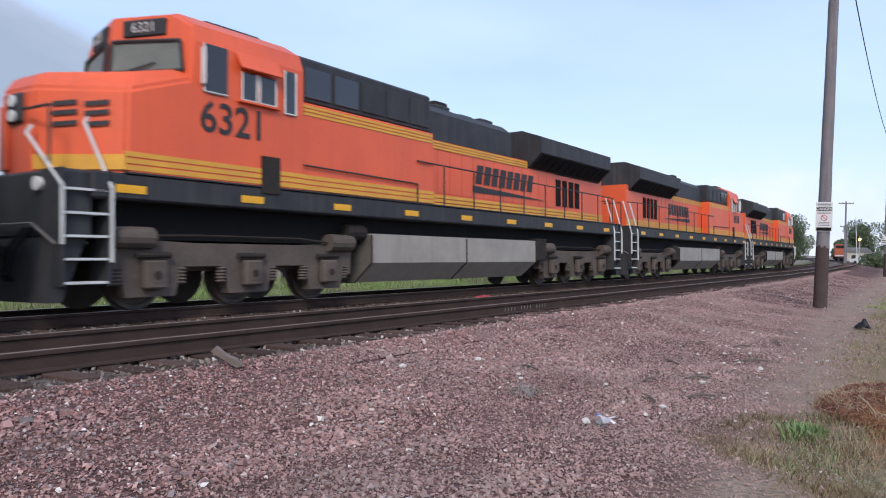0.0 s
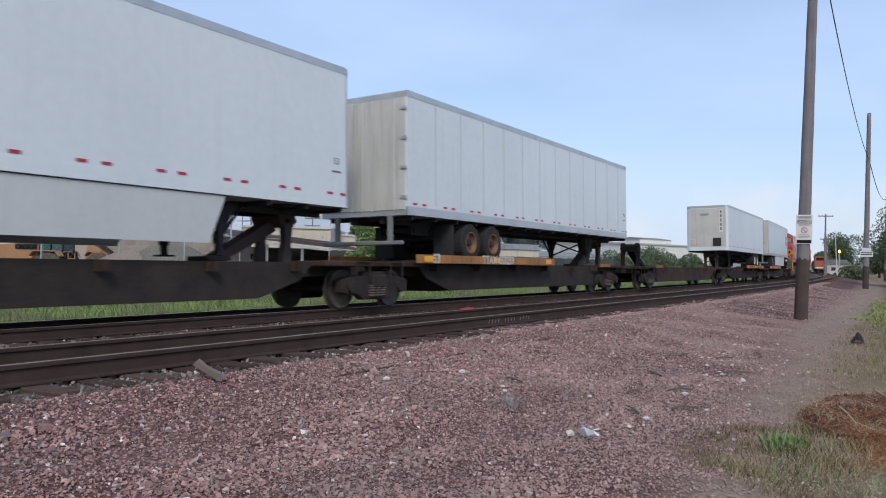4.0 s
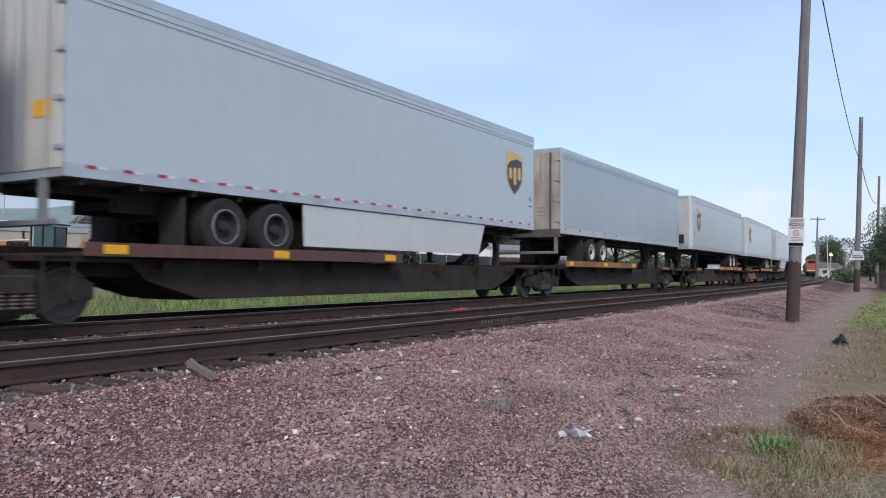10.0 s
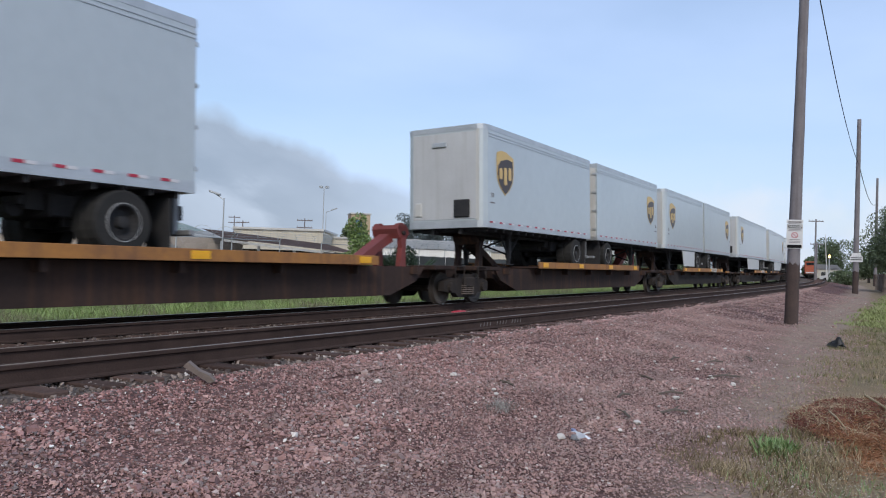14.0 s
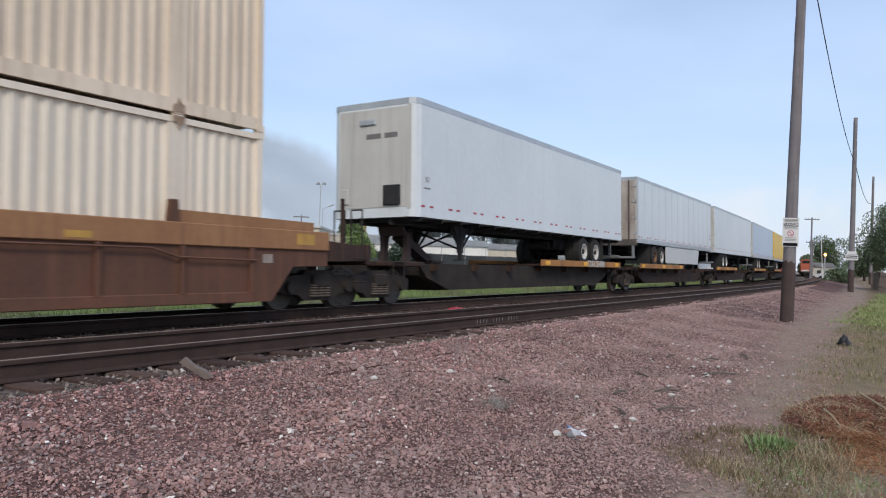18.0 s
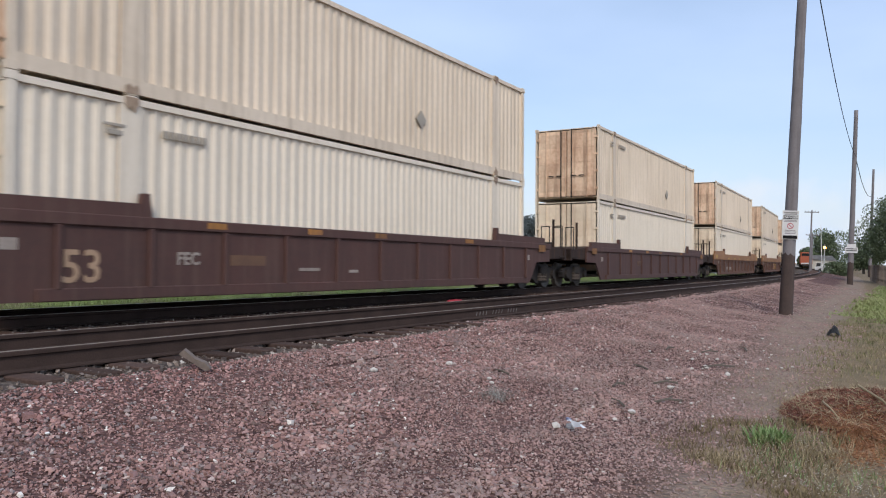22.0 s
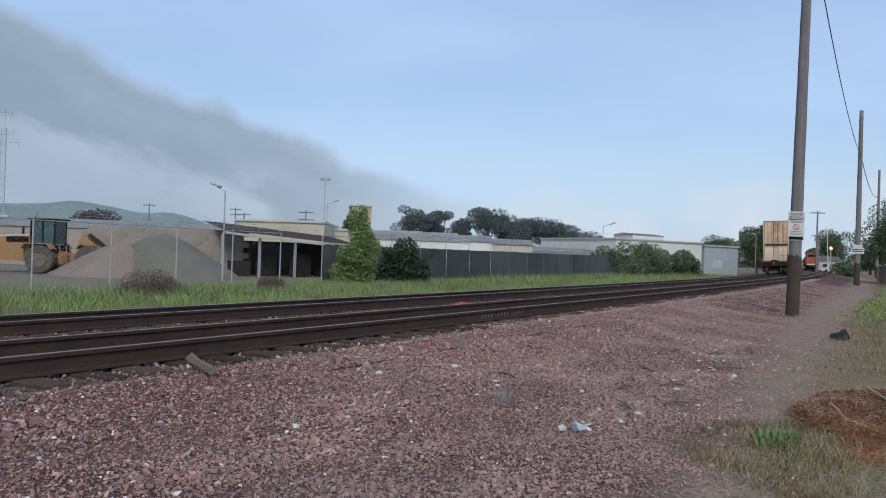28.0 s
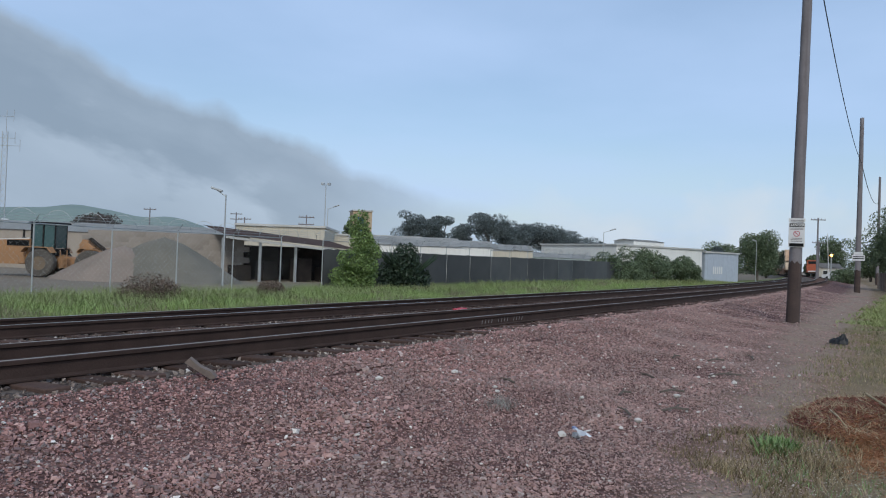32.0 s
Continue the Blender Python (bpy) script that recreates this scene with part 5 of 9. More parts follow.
def trailer(length, nose, style, label, skirt=False, rims=RIM_ME, gold=SHIELD_GOLD, marks=True, top=5.05, strip=False, skirt_lean=0.35, legs=3.1):
    """A road trailer on the car: nose 'L' points back along the train, 'R' forward."""
    side, end = {"ups": (SILVER_SIDE, END_WHITE), "white": (WHITE_SIDE, END_WHITE), "post": (WHITE_SIDE, END_WHITE), "brown": (WHITE_SIDE, END_BROWN),
                 "dark": (DARK_SIDE, END_BROWN), "rust": (RUST_SIDE, RUST_SIDE), "yellow": (YELLOW_SIDE, YELLOW_SIDE), "blue": (BLUE_SIDE, END_WHITE)}[style]
    tr = thing("trailer", label, "trailer", "trailers on the train")
    h = length / 2
    d = -1 if nose == "L" else 1   # direction of the nose
    z0, z1 = 2.12, top

    def span(a, b):
        return sorted((d * a, d * b))
    # body with rounded nose corners; a and b run from the doors (-h) to the nose (+h)
    r = 0.22
    plan = [(-h, -1.3), (h - r, -1.3), (h - 0.07, -1.3 + 0.07), (h, -1.3 + r), (h, 1.3 - r), (h - 0.07, 1.3 - 0.07), (h - r, 1.3), (-h, 1.3)]
    plan = [(d * a, b) for a, b in plan]
    body = part("body", prism(B(), plan, z0 + 0.2, z1 - 0.14, "z"), side, tr)
    part("roof", prism(B(), [(a * 1.0, b) for a, b in plan], z1 - 0.035, z1, "z"), ALU, tr)
    part("top_rail", prism(B(), [(a + math.copysign(0.006, a), b + math.copysign(0.006, b)) for a, b in plan], z1 - 0.15, z1 - 0.03, "z"), ALU if style != "yellow" else side, tr, "ribbed aluminium top rail")
    for k in (0.26, 0.34):
        part("side_moulding", box(B(), *span(-h, h - 0.25), -1.312, -1.3, z1 - k, z1 - k + 0.022), ALU if style == "ups" else side, body) if style in ("ups", "dark") else None
    rail_ = part("bottom_rail", prism(B(), [(a + math.copysign(0.008, a), b + math.copysign(0.008, b)) for a, b in plan], z0, z0 + 0.2, "z"), ALU if style != "white" else WHITE_SIDE, tr)
    # reflective tape in pairs: red beside white on the grey trailers, two short reds on the white ones
    n = int(length / (0.62 if style == "ups" else 1.3))
    for i in range(n):
        x = -h + 0.5 + (length - 1.0) * i / (n - 1)
        for k, me in ((-1, RED_ME), (1, WHITE_ME if style in ("ups", "dark") else RED_ME)):
            gap = 0.087 if style in ("ups", "dark") else 0.2
            part("reflector", me, None, rail_, m=Matrix.Translation((x + k * gap, -1.3125, z0 + 0.165) if style in ("ups", "dark") else (x + k * gap, -1.306, z0 + 0.27)))
    if style in ("post", "brown"):
        for i in range(1, 13):
            part("side_post", POST_ME, None, body, m=Matrix.Translation((-h + length * i / 13, -1.3, 0)))
    if style == "post" and skirt:
        part("placard", prism(B(), [(-0.57, 2.8), (-0.37, 2.58), (-0.17, 2.8), (-0.37, 3.02)], -1.306, -1.3), GRAFFITI_PALE, body, "faded grey diamond placard")
        for k in range(4):
            part("text_bar", box(B(), -6.2 + k * 0.55, -5.8 + k * 0.55, -1.303, -1.3, 4.3, 4.55), GRAFFITI_PALE, body, "ghost of removed lettering")
    if style == "rust":
        for x, w, z, hh in ((1.2, 0.42, z0 + 0.22, 0.24), (-2.6, 0.36, z0 + 0.22, 0.22), (-5.8, 0.5, z0 + 0.25, 0.3)):
            part("repair_patch", box(B(), d * x - w / 2, d * x + w / 2, -1.31, -1.3, z, z + hh), END_WHITE, body, "greyish riveted repair patch")
        part("sticker_frame", pipe(B(), [(d * 2.6 - 0.5, -1.302, 4.35), (d * 2.6 - 0.5, -1.302, 4.18), (d * 2.6 + 0.5, -1.302, 4.18), (d * 2.6 + 0.5, -1.302, 4.28)], 0.012, 4), END_WHITE, body, "torn outline of an old sticker")
    # rear doors, lock rods, hinges, bumper
    ex = -d * h
    for sgn in (-1, 1):
        door = part("rear_door", box(B(), *sorted((ex, ex - d * 0.03)), *sorted((sgn * 0.02, sgn * 1.24)), z0 + 0.12, z1 - 0.16, 0.01), end, tr, "rear door")
        for y in (0.3, 0.95):
            part("lock_rod", tube(B(), (ex - d * 0.06, sgn * y, z0 + 0.1), (ex - d * 0.06, sgn * y, z1 - 0.15), 0.02 if end != END_BROWN else 0.034, n=6), ALU if end != END_BROWN else GRIME, door)
        for z in (2.5, 3.2, 3.9, 4.6):
            part("hinge", box(B(), *sorted((ex - d * 0.02, ex - d * 0.06)), *sorted((sgn * 1.12, sgn * 1.29)), z, z + 0.07), ALU, door)
    if end is END_BROWN:
        part("door_sill", box(B(), *sorted((ex, ex - d * 0.05)), -1.29, 1.29, z0 - 0.12, z0 + 0.16, 0.01), GRIME, tr, "grimy dark sill under the doors")
        part("corner_post", box(B(), *sorted((ex - d * 0.035, ex + d * 0.16)), -1.318, -1.29, z0, z1 - 0.03), NOSE_GREY, tr, "dull grey rear corner post")
        part("corner_post", box(B(), *sorted((ex - d * 0.035, ex + d * 0.16)), 1.29, 1.318, z0, z1 - 0.03), NOSE_GREY, tr, "dull grey rear corner post")
        for k in range(3):
            part("text_bar", box(B(), *sorted((ex - d * 0.03, ex - d * 0.036)), -0.9 + 0.03 * k, -0.45, 2.72 + 0.13 * k, 2.78 + 0.13 * k), FADED_WHITE, tr, "worn pale line of lettering")
        for y in (0.72, 0.42):
            part("door_lever", box(B(), *sorted((ex - d * 0.06, ex - d * 0.1)), y - 0.13, y + 0.13, 2.52, 2.56), GRIME, tr)
    if style in ("ups", "rust") and nose == "R":
        part("placard", box(B(), *sorted((ex - d * 0.03, ex - d * 0.04)), -1.0, -0.55, 3.0, 3.25), YELLOW_MARK, tr, "orange placard on the rear door")
    bump = B()
    box(bump, *sorted((ex, ex - d * 0.1)), -1.2, 1.2, 1.42, 1.52, 0.02)
    for y in (-1.12, 1.12) if end is END_BROWN else (-0.8, 0.8):
        box(bump, *sorted((ex + d * 0.05, ex - d * 0.05)), y - 0.05, y + 0.05, 1.45, z0)
    part("bumper", bump, GALV_DULL, tr)
    # nose fittings
    fx = d * h
    part("nose_panel", box(B(), *sorted((fx, fx + d * 0.012)), -1.05, 1.05, z0 + 0.25, z1 - 0.2), end if style != "ups" else NOSE_GREY, tr, "dull grey nose panel" if style == "ups" else "pale nose panel")
    if nose == "L":
        bx = B()
        box(bx, *sorted((fx, fx + d * 0.08)), -0.85, -0.35, z0 + 0.3, z0 + 0.8, 0.02)
        part("air_line_box", bx, UNDER, tr, "dark air line connector box")
        if style == "white" and not strip:
            for k in range(2):
                part("unit_mark", box(B(), *sorted((fx + d * 0.012, fx + d * 0.016)), -0.75 + 0.5 * k, -0.35 + 0.55 * k, z1 - 0.95, z1 - 0.82), GRAFFITI, tr, "illegible dark mark")
        part("nose_vent", box(B(), *sorted((fx, fx + d * 0.06)), -0.1, 0.4, z1 - 0.6, z1 - 0.45, 0.02), ALU, tr)
        part("document_box", box(B(), *sorted((fx, fx + d * 0.05)), 0.75, 0.98, z0 + 0.35, z0 + 0.75, 0.02), END_WHITE, tr)
        part("corner_cap", box(B(), *sorted((fx - d * 0.01, fx + d * 0.02)), -1.14, -1.05, z0 + 0.2, z1 - 0.15), END_WHITE, tr)
    # chassis
    ch = part("frame_rail", box(B(), -h + 0.1, h - 0.1, -0.5, -0.42, 1.95, z0), UNDER, tr)
    part("frame_rail", box(B(), -h + 0.1, h - 0.1, 0.42, 0.5, 1.95, z0), UNDER, tr)
    for i in range(16):
        part("cross_member", MEMBER_ME, None, ch, m=Matrix.Translation((-h + 0.3 + (length - 0.6) * i / 15, 0, 0)))
    w1 = -h + 3.0 if length > 12 else -h + 1.3
    axles = (w1, w1 + 1.24) if length > 12 else (w1,)
    bm = B()
    x0, x1 = span(axles[0] - 0.8, axles[-1] + 0.8)
    box(bm, x0, x1, -0.65, 0.65, 1.62, 1.98, 0.03)
    for a in axles:
        tube(bm, (d * a, -1.1, 1.52), (d * a, 1.1, 1.52), 0.07, n=8)
        box(bm, d * a - 0.5, d * a + 0.5, -0.5, -0.4, 1.5, 1.7)
        box(bm, d * a - 0.5, d * a + 0.5, 0.4, 0.5, 1.5, 1.7)
    sus = part("suspension", bm, UNDER, tr)
    for a in axles:
        for sgn in (-1, 1):
            m = Matrix.Translation((d * a, sgn * 0.98, 1.56)) @ (pose(0, 0, 0) if sgn < 0 else pose(0, 0, 0, 0, 0, 180))
            ty = part("tyre", TYRE_ME, None, tr, m=m)
            part("rim", RIM_ME if style == "brown" and a == axles[-1] else rims, None, ty)
            part("hub", HUB_ME, None, ty)
            if rims is RIM_DARK_ME:
                part("rim_edge", RIM_EDGE_ME, None, ty, "pale edge of the rim")
    bm = B()
    for y in (-0.52, 0.44):
        box(bm, *sorted((d * (axles[0] - 1.7), d * (axles[-1] + 1.1))), y, y + 0.08, 1.72, 1.97)
    for k in range(5):
        x = d * (axles[0] - 1.6 + k * 0.7)
        box(bm, x - 0.04, x + 0.04, -0.6, 0.6, 1.78, 1.9)
    part("slider_frame", bm, UNDER, tr, "dark sliding axle frame")
    part("air_tank", tube(B(), (d * (axles[-1] + 1.15), -0.35, 1.75), (d * (axles[-1] + 1.15), 0.35, 1.75), 0.14, n=12), UNDER, tr)
    part("mud_flap", box(B(), *sorted((d * (axles[0] - 0.85), d * (axles[0] - 0.88))), 0.65, 1.25, 1.15, 2.0), UNDER, tr)
    part("mud_flap", box(B(), *sorted((d * (axles[0] - 0.85), d * (axles[0] - 0.88))), -1.25, -0.65, 1.15, 2.0), UNDER, tr)
    # landing gear
    lx = d * (h - legs if length > 12 else h - 2.6)
    for y in (-0.75, 0.75):
        bm = B()
        box(bm, lx - 0.07, lx + 0.07, y - 0.07, y + 0.07, 1.3, z0 - 0.05)
        box(bm, lx - 0.05, lx + 0.05, y - 0.05, y + 0.05, 1.1, 1.4)
        box(bm, lx - 0.15, lx + 0.15, y - 0.13, y + 0.13, 1.09, 1.12)
        pipe(bm, [(lx, y, 1.35), (lx - d * 0.75, y, 2.02)], 0.035)
        pipe(bm, [(lx, y, 1.35), (lx + d * 0.55, y, 2.02)], 0.03)
        if style not in ("ups", "dark"):
            prism(bm, [(lx - 0.42, 2.04), (lx + 0.42, 2.04), (lx + 0.1, 1.52), (lx - 0.1, 1.52)], y - 0.03, y + 0.03)
        part("landing_leg", bm, UNDER, tr, "raised landing leg with braces")
    part("leg_brace", pipe(B(), [(lx, -0.75, 1.4), (lx, 0.75, 1.95)], 0.03), UNDER, tr)
    part("leg_brace", pipe(B(), [(lx, 0.75, 1.4), (lx, -0.75, 1.95)], 0.03), UNDER, tr)
    part("kingpin_plate", box(B(), *span(h - 1.7, h - 0.2), -1.0, 1.0, 2.07, 2.12), UNDER, tr)
    if skirt:
        x0, x1 = span(axles[-1] + 0.75, h - 3.4)
        lean = skirt_lean
        pts = [(x0, 2.1), (x1, 2.1), (x1 - (lean if d > 0 else 0.05), 1.28), (x0 + (0.05 if d > 0 else lean), 1.28)]
        if legs > 3.5:
            x0, x1 = span(axles[-1] + 0.75, h - 4.3)
            pts = [(x0, 2.1), (x1, 2.1), (x1 - (lean if d > 0 else 0.05), 1.28), (x0 + (0.05 if d > 0 else lean), 1.28)]
        part("side_skirt", prism(B(), pts, -1.27, -1.24), SKIRT, tr, "pale aerodynamic side skirt")
        part("side_skirt", prism(B(), pts, 1.24, 1.27), SKIRT, tr, "pale aerodynamic side skirt")
    if style == "ups":
        shield(tr, d * (h - (1.6 if length > 12 else 1.3)), -1.306, 3.77, gold)
    if marks:
        number_on(body, "53" if length > 12 else "28", d * (h - 0.5), -1.303, 3.05, 0.19, GRAFFITI)
        part("unit_mark", box(B(), d * (h - 0.5) - 0.14, d * (h - 0.5) + 0.14, -1.305, -1.301, 2.82, 2.86), GRAFFITI, body, "small illegible mark")
    if strip:
        part("label_strip", box(B(), *sorted((fx + d * 0.012, fx + d * 0.018)), -0.95, -0.74, 3.3, 4.75), SIGN_WHITE, tr, "bright white vertical label strip")
        for k in range(5):
            part("text_bar", box(B(), *sorted((fx + d * 0.018, fx + d * 0.021)), -0.9, -0.79, 3.42 + k * 0.27, 3.6 + k * 0.27), GRAFFITI, tr)
    return tr


# ---- well cars and containers ----
def corrugated(bm, y, z0, z1, x0, x1, out, pitch=0.245, deep=0.034):
    n = int((x1 - x0) / pitch)
    p = (x1 - x0) / n
    cols = []
    for i in range(n):
        a = x0 + i * p
        cols += [(a, 0), (a + 0.28 * p, 0), (a + 0.5 * p, deep), (a + 0.78 * p, deep)]
    cols.append((x1, 0))
    prev = None
    for x, q in cols:
        pr = (bm.verts.new((x, y - out * q, z0)), bm.verts.new((x, y - out * q, z1)))
        if prev:
            bm.faces.new((prev[0], pr[0], pr[1], prev[1]))
        prev = pr


BOXLEN = 15.9


def container(paint, doors, label, high):
    ct = thing("container", label, "container", "stacked containers on the train")
    h, t = BOXLEN / 2, high
    bm = B()
    for out in (-1, 1):
        corrugated(bm, out * 1.285, 0.16, t - 0.12, -h + 0.12, h - 0.12, out)
    box(bm, h - 0.06, h - 0.03, -1.2, 1.2, 0.1, t - 0.1)
    box(bm, -h + 0.1, h - 0.1, -1.25, 1.25, t - 0.08, t - 0.05)
    box(bm, -h + 0.1, h - 0.1, -1.25, 1.25, 0.12, 0.16)
    body = part("corrugated_wall", bm, paint, ct)
    for y in (-1.295, 1.295):
        part("bottom_rail", box(B(), -h + 0.1, h - 0.1, y - 0.03, y + 0.03, 0.03, 0.25), paint, ct)
        part("top_rail", box(B(), -h + 0.1, h - 0.1, y - 0.03, y + 0.03, t - 0.13, t - 0.03), paint, ct)
        for x in (-h + 0.06, h - 0.06):
            part("corner_post", box(B(), x - 0.06, x + 0.06, y - 0.04, y + 0.04, 0.12, t - 0.12), paint, ct)
            for z in (0.0, t - 0.12):
                part("corner_casting", box(B(), x - 0.09, x + 0.09, y - 0.05, y + 0.045, z, z + 0.118), paint, ct)
        for x in (-6.05, 6.05):
            part("side_pillar", box(B(), x - 0.19, x + 0.19, y - 0.022, y + 0.02, 0.16, t - 0.11), paint, ct)
            for z in (0.0, t - 0.12):
                part("corner_casting", box(B(), x - 0.1, x + 0.1, y - 0.05, y + 0.045, z, z + 0.118), paint, ct)
    # rust that has run where the boxes lock together
    rs = random.Random(int(high * 100))
    for x in (-6.05, 6.05):
        for z, up in ((0.0, 1), (t - 0.12, -1)):
            q = [(x - 0.12 + 0.24 * k / 6, z + 0.06 + up * (0.05 + rs.uniform(0.0, 0.2) * (1 - abs(k - 3) / 4))) for k in range(7)]
            part("rust_stain", prism(B(), [(x - 0.12, z + 0.02), (x + 0.12, z + 0.02)] + q[::-1] if up > 0 else [(x + 0.12, z + 0.1), (x - 0.12, z + 0.1)] + q, -1.3515, -1.346), STAIN, ct, "brown rust run from the lock")
    for sgn in (-1, 1):
        door = part("door_leaf", box(B(), -h - 0.0, -h + 0.05, *sorted((sgn * 0.015, sgn * 1.2)), 0.16, t - 0.14, 0.008), doors, ct, "stained door leaf")
        for k in range(4):
            z = 0.35 + k * (t - 0.6) / 4
            part("door_panel", box(B(), -h - 0.005, -h, *sorted((sgn * 0.05, sgn * 1.12)), z, z + (t - 0.6) / 4 - 0.02, 0.004), doors, door)
        for y in (0.22, 0.85):
            part("lock_rod", tube(B(), (-h - 0.045, sgn * y, 0.1), (-h - 0.045, sgn * y, t - 0.1), 0.022, n=6), DARK_STEEL if y < 0.5 else doors, door)
        for y in (0.3, 0.62):
            part("door_handle", box(B(), -h - 0.075, -h - 0.05, *sorted((sgn * (y - 0.1), sgn * (y + 0.12))), 0.95, 0.99), DARK_STEEL, door)
        for k in range(4):
            z = 0.45 + k * (t - 0.9) / 3
            part("hinge", box(B(), -h - 0.03, -h, *sorted((sgn * 1.14, sgn * 1.28)), z - 0.04, z + 0.04), doors, door)
    b2 = B()
    for k in range(2):
        box(b2, -h + 1.45 + k * 0.05, -h + 1.8 - k * 0.05, -1.33, -1.3, t - 0.5 - k * 0.13, t - 0.46 - k * 0.1)
    part("unit_mark", b2, UNIT_GREY, body, "small illegible marks")
    for k in range(7):
        part("unit_mark", box(B(), -h + 2.5 + k * 0.13, -h + 2.59 + k * 0.13, -1.33, -1.3, t - 0.56, t - 0.44), UNIT_GREY, body, "illegible dark character bar")
    if high < 2.88:
        return ct
    pl = prism(B(), [(1.9, t * 0.34), (2.12, t * 0.34 + 0.22), (2.34, t * 0.34), (2.12, t * 0.34 - 0.22)], -1.29, -1.325)
    part("placard_holder", pl, UNIT_GREY, body)
    return ct


def well_car(label, paint, chord, smooth, truck_x, ends, numbers, art=()):
    """A low well that holds the boxes; truck_x: places of its trucks; ends: how far the platforms reach past the well, rear and front."""
    wc = thing("well_car", label, "well car", "well cars of the train")
    h = BOXLEN / 2 + 0.25
    bm = B()
    tan = chord is not paint
    top, low, far = (1.62, 1.48, h) if smooth else (1.55, 1.18, h + 1.45) if tan else (1.46, 1.28, h + 1.45)
    for y in (-1.47, 1.41):
        if smooth:
            prism(bm, [(-h, 1.5), (h, 1.5), (h, 0.75), (h - 0.7, 0.3), (-h + 0.7, 0.3), (-h, 0.75)], y, y + 0.06)
        else:
            prism(bm, [(-far, top - 0.06), (far, top - 0.06), (far, 0.88), (h + 0.45, 0.86), (h - 0.1, 0.22), (-h + 0.1, 0.22), (-h - 0.45, 0.86), (-far, 0.88)], y, y + 0.06)
    part("side_wall", bm, paint, wc)
    for y in (-1.52, 1.4):
        part("top_chord", box(B(), -far, far, y, y + 0.12, low, top, 0.015), chord, wc)
        part("bottom_chord", box(B(), -h + 0.6, h - 0.6, y, y + 0.12, 0.28 if smooth else 0.215, 0.4, 0.015), paint, wc)
    if smooth:
        part("lower_sheet", box(B(), -h + 0.55, h - 0.55, -1.474, -1.471, 0.41, 0.78), WELL_DEEP, wc, "deeper orange lower side sheet")
    if not smooth:
        for x in (-4.7, -2.2, 0.0, 4.0):
            part("paint_mark", box(B(), x, x + 0.42, -1.525, -1.52, low + 0.05, low + 0.15), WORN_YELLOW if tan else DECK_YELLOW, wc, "worn yellow mark")
        for e in (-1, 1):
            part("paint_mark", box(B(), *sorted((e * (h + 0.5), e * (h + 1.0))), -1.525, -1.52, top - 0.27, top - 0.06), WORN_YELLOW if tan else DECK_YELLOW, wc, "worn yellow mark")
            part("stop_bracket", prism(B(), [(e * (h - 2.42), top), (e * (h - 2.22), top), (e * (h - 2.26), top + 0.36), (e * (h - 2.38), top + 0.36)], -1.5, -1.38), paint, wc)
            part("stencil_mark", box(B(), *sorted((e * (h - 0.35), e * (h - 0.1))), -1.475, -1.47, 0.92, 1.08), FADED_WHITE, wc, "illegible stencilled mark")
        rib = mesh_of("side_rib", box(B(), -0.045, 0.045, -0.06, 0.0, 0.38, low, 0.008), paint)
        for i in range(11):
            part("side_rib", rib, None, wc, m=Matrix.Translation(((i - 5) * 1.51 + (0 if tan else 0.25), -1.47, 0)))
        if tan:
            part("air_pipe", pipe(B(), [(-h - 0.2, -1.555, 0.96), (-h + 2.3, -1.555, 0.99), (-h + 2.8, -1.555, 1.12), (h - 2.8, -1.555, 1.12), (h - 2.3, -1.555, 0.99), (h - 0.6, -1.555, 0.96)], 0.02), paint, wc)
    bm = B()
    box(bm, -h, h, -1.4, 1.4, 0.36, 0.44)
    part("well_floor", bm, DARK_STEEL, wc)
    for e, reach in ((-1, ends[0]), (1, ends[1])):
        for y0 in (-1.5, 1.38):
            part("raised_end", prism(B(), [(e * (h - 2.5), 1.82), (e * (h + 0.1), 1.82), (e * (h + 0.3), 1.62), (e * (h - 2.9), 1.62), (e * (h - 2.75), 1.8)] if smooth else
                 [(e * (h - 2.22), top), (e * (h - 2.22), top + 0.2), (e * (h + 1.0), top + 0.17), (e * (h + 1.0), top)], y0, y0 + 0.12), chord, wc)
        bm = B()
        prism(bm, [(e * (h - 0.1), 1.5), (e * (h + reach), 1.3), (e * (h + reach), 1.0), (e * (h + 0.2), 0.95), (e * (h - 0.1), 0.8)], -1.4, 1.4)
        endp = part("end_platform", bm, CAR_BROWN, wc)
        part("end_beam", box(B(), *sorted((e * (h + reach - 0.15), e * (h + reach))), -1.45, 1.45, 0.92, 1.36, 0.02), CAR_BROWN, endp)
        for y in (-1.42, -0.95):
            part("grab_iron", pipe(B(), [(e * (h + reach - 0.3), y, 1.3), (e * (h + reach - 0.3), y, 2.1), (e * (h + reach - 0.3), y + 0.3, 2.1), (e * (h + reach - 0.3), y + 0.3, 1.3)], 0.018, 5), DARK_STEEL, endp)
        for y in (-1.45,):
            lad = B()
            for z in (0.55, 0.8, 1.05):
                pipe(lad, [(e * (h + reach - 0.6), y, z), (e * (h + reach - 0.15), y, z)], 0.015, 5)
            part("ladder", lad, DARK_STEEL, endp)
        for y in (-1.36, 1.3) if reach > 2 else ():
            part("guide_post", box(B(), *sorted((e * (h + reach * 0.7), e * (h + reach * 0.7 + 0.07))), y, y + 0.07, 1.25, 2.3, 0.01), CAR_BROWN if y < 0 else DARK_STEEL, endp)
        part("platform_gear", box(B(), *sorted((e * (h + reach - 1.0), e * (h + reach - 0.5))), -0.4, 0.35, 1.3, 1.6, 0.04), DARK_STEEL, endp)
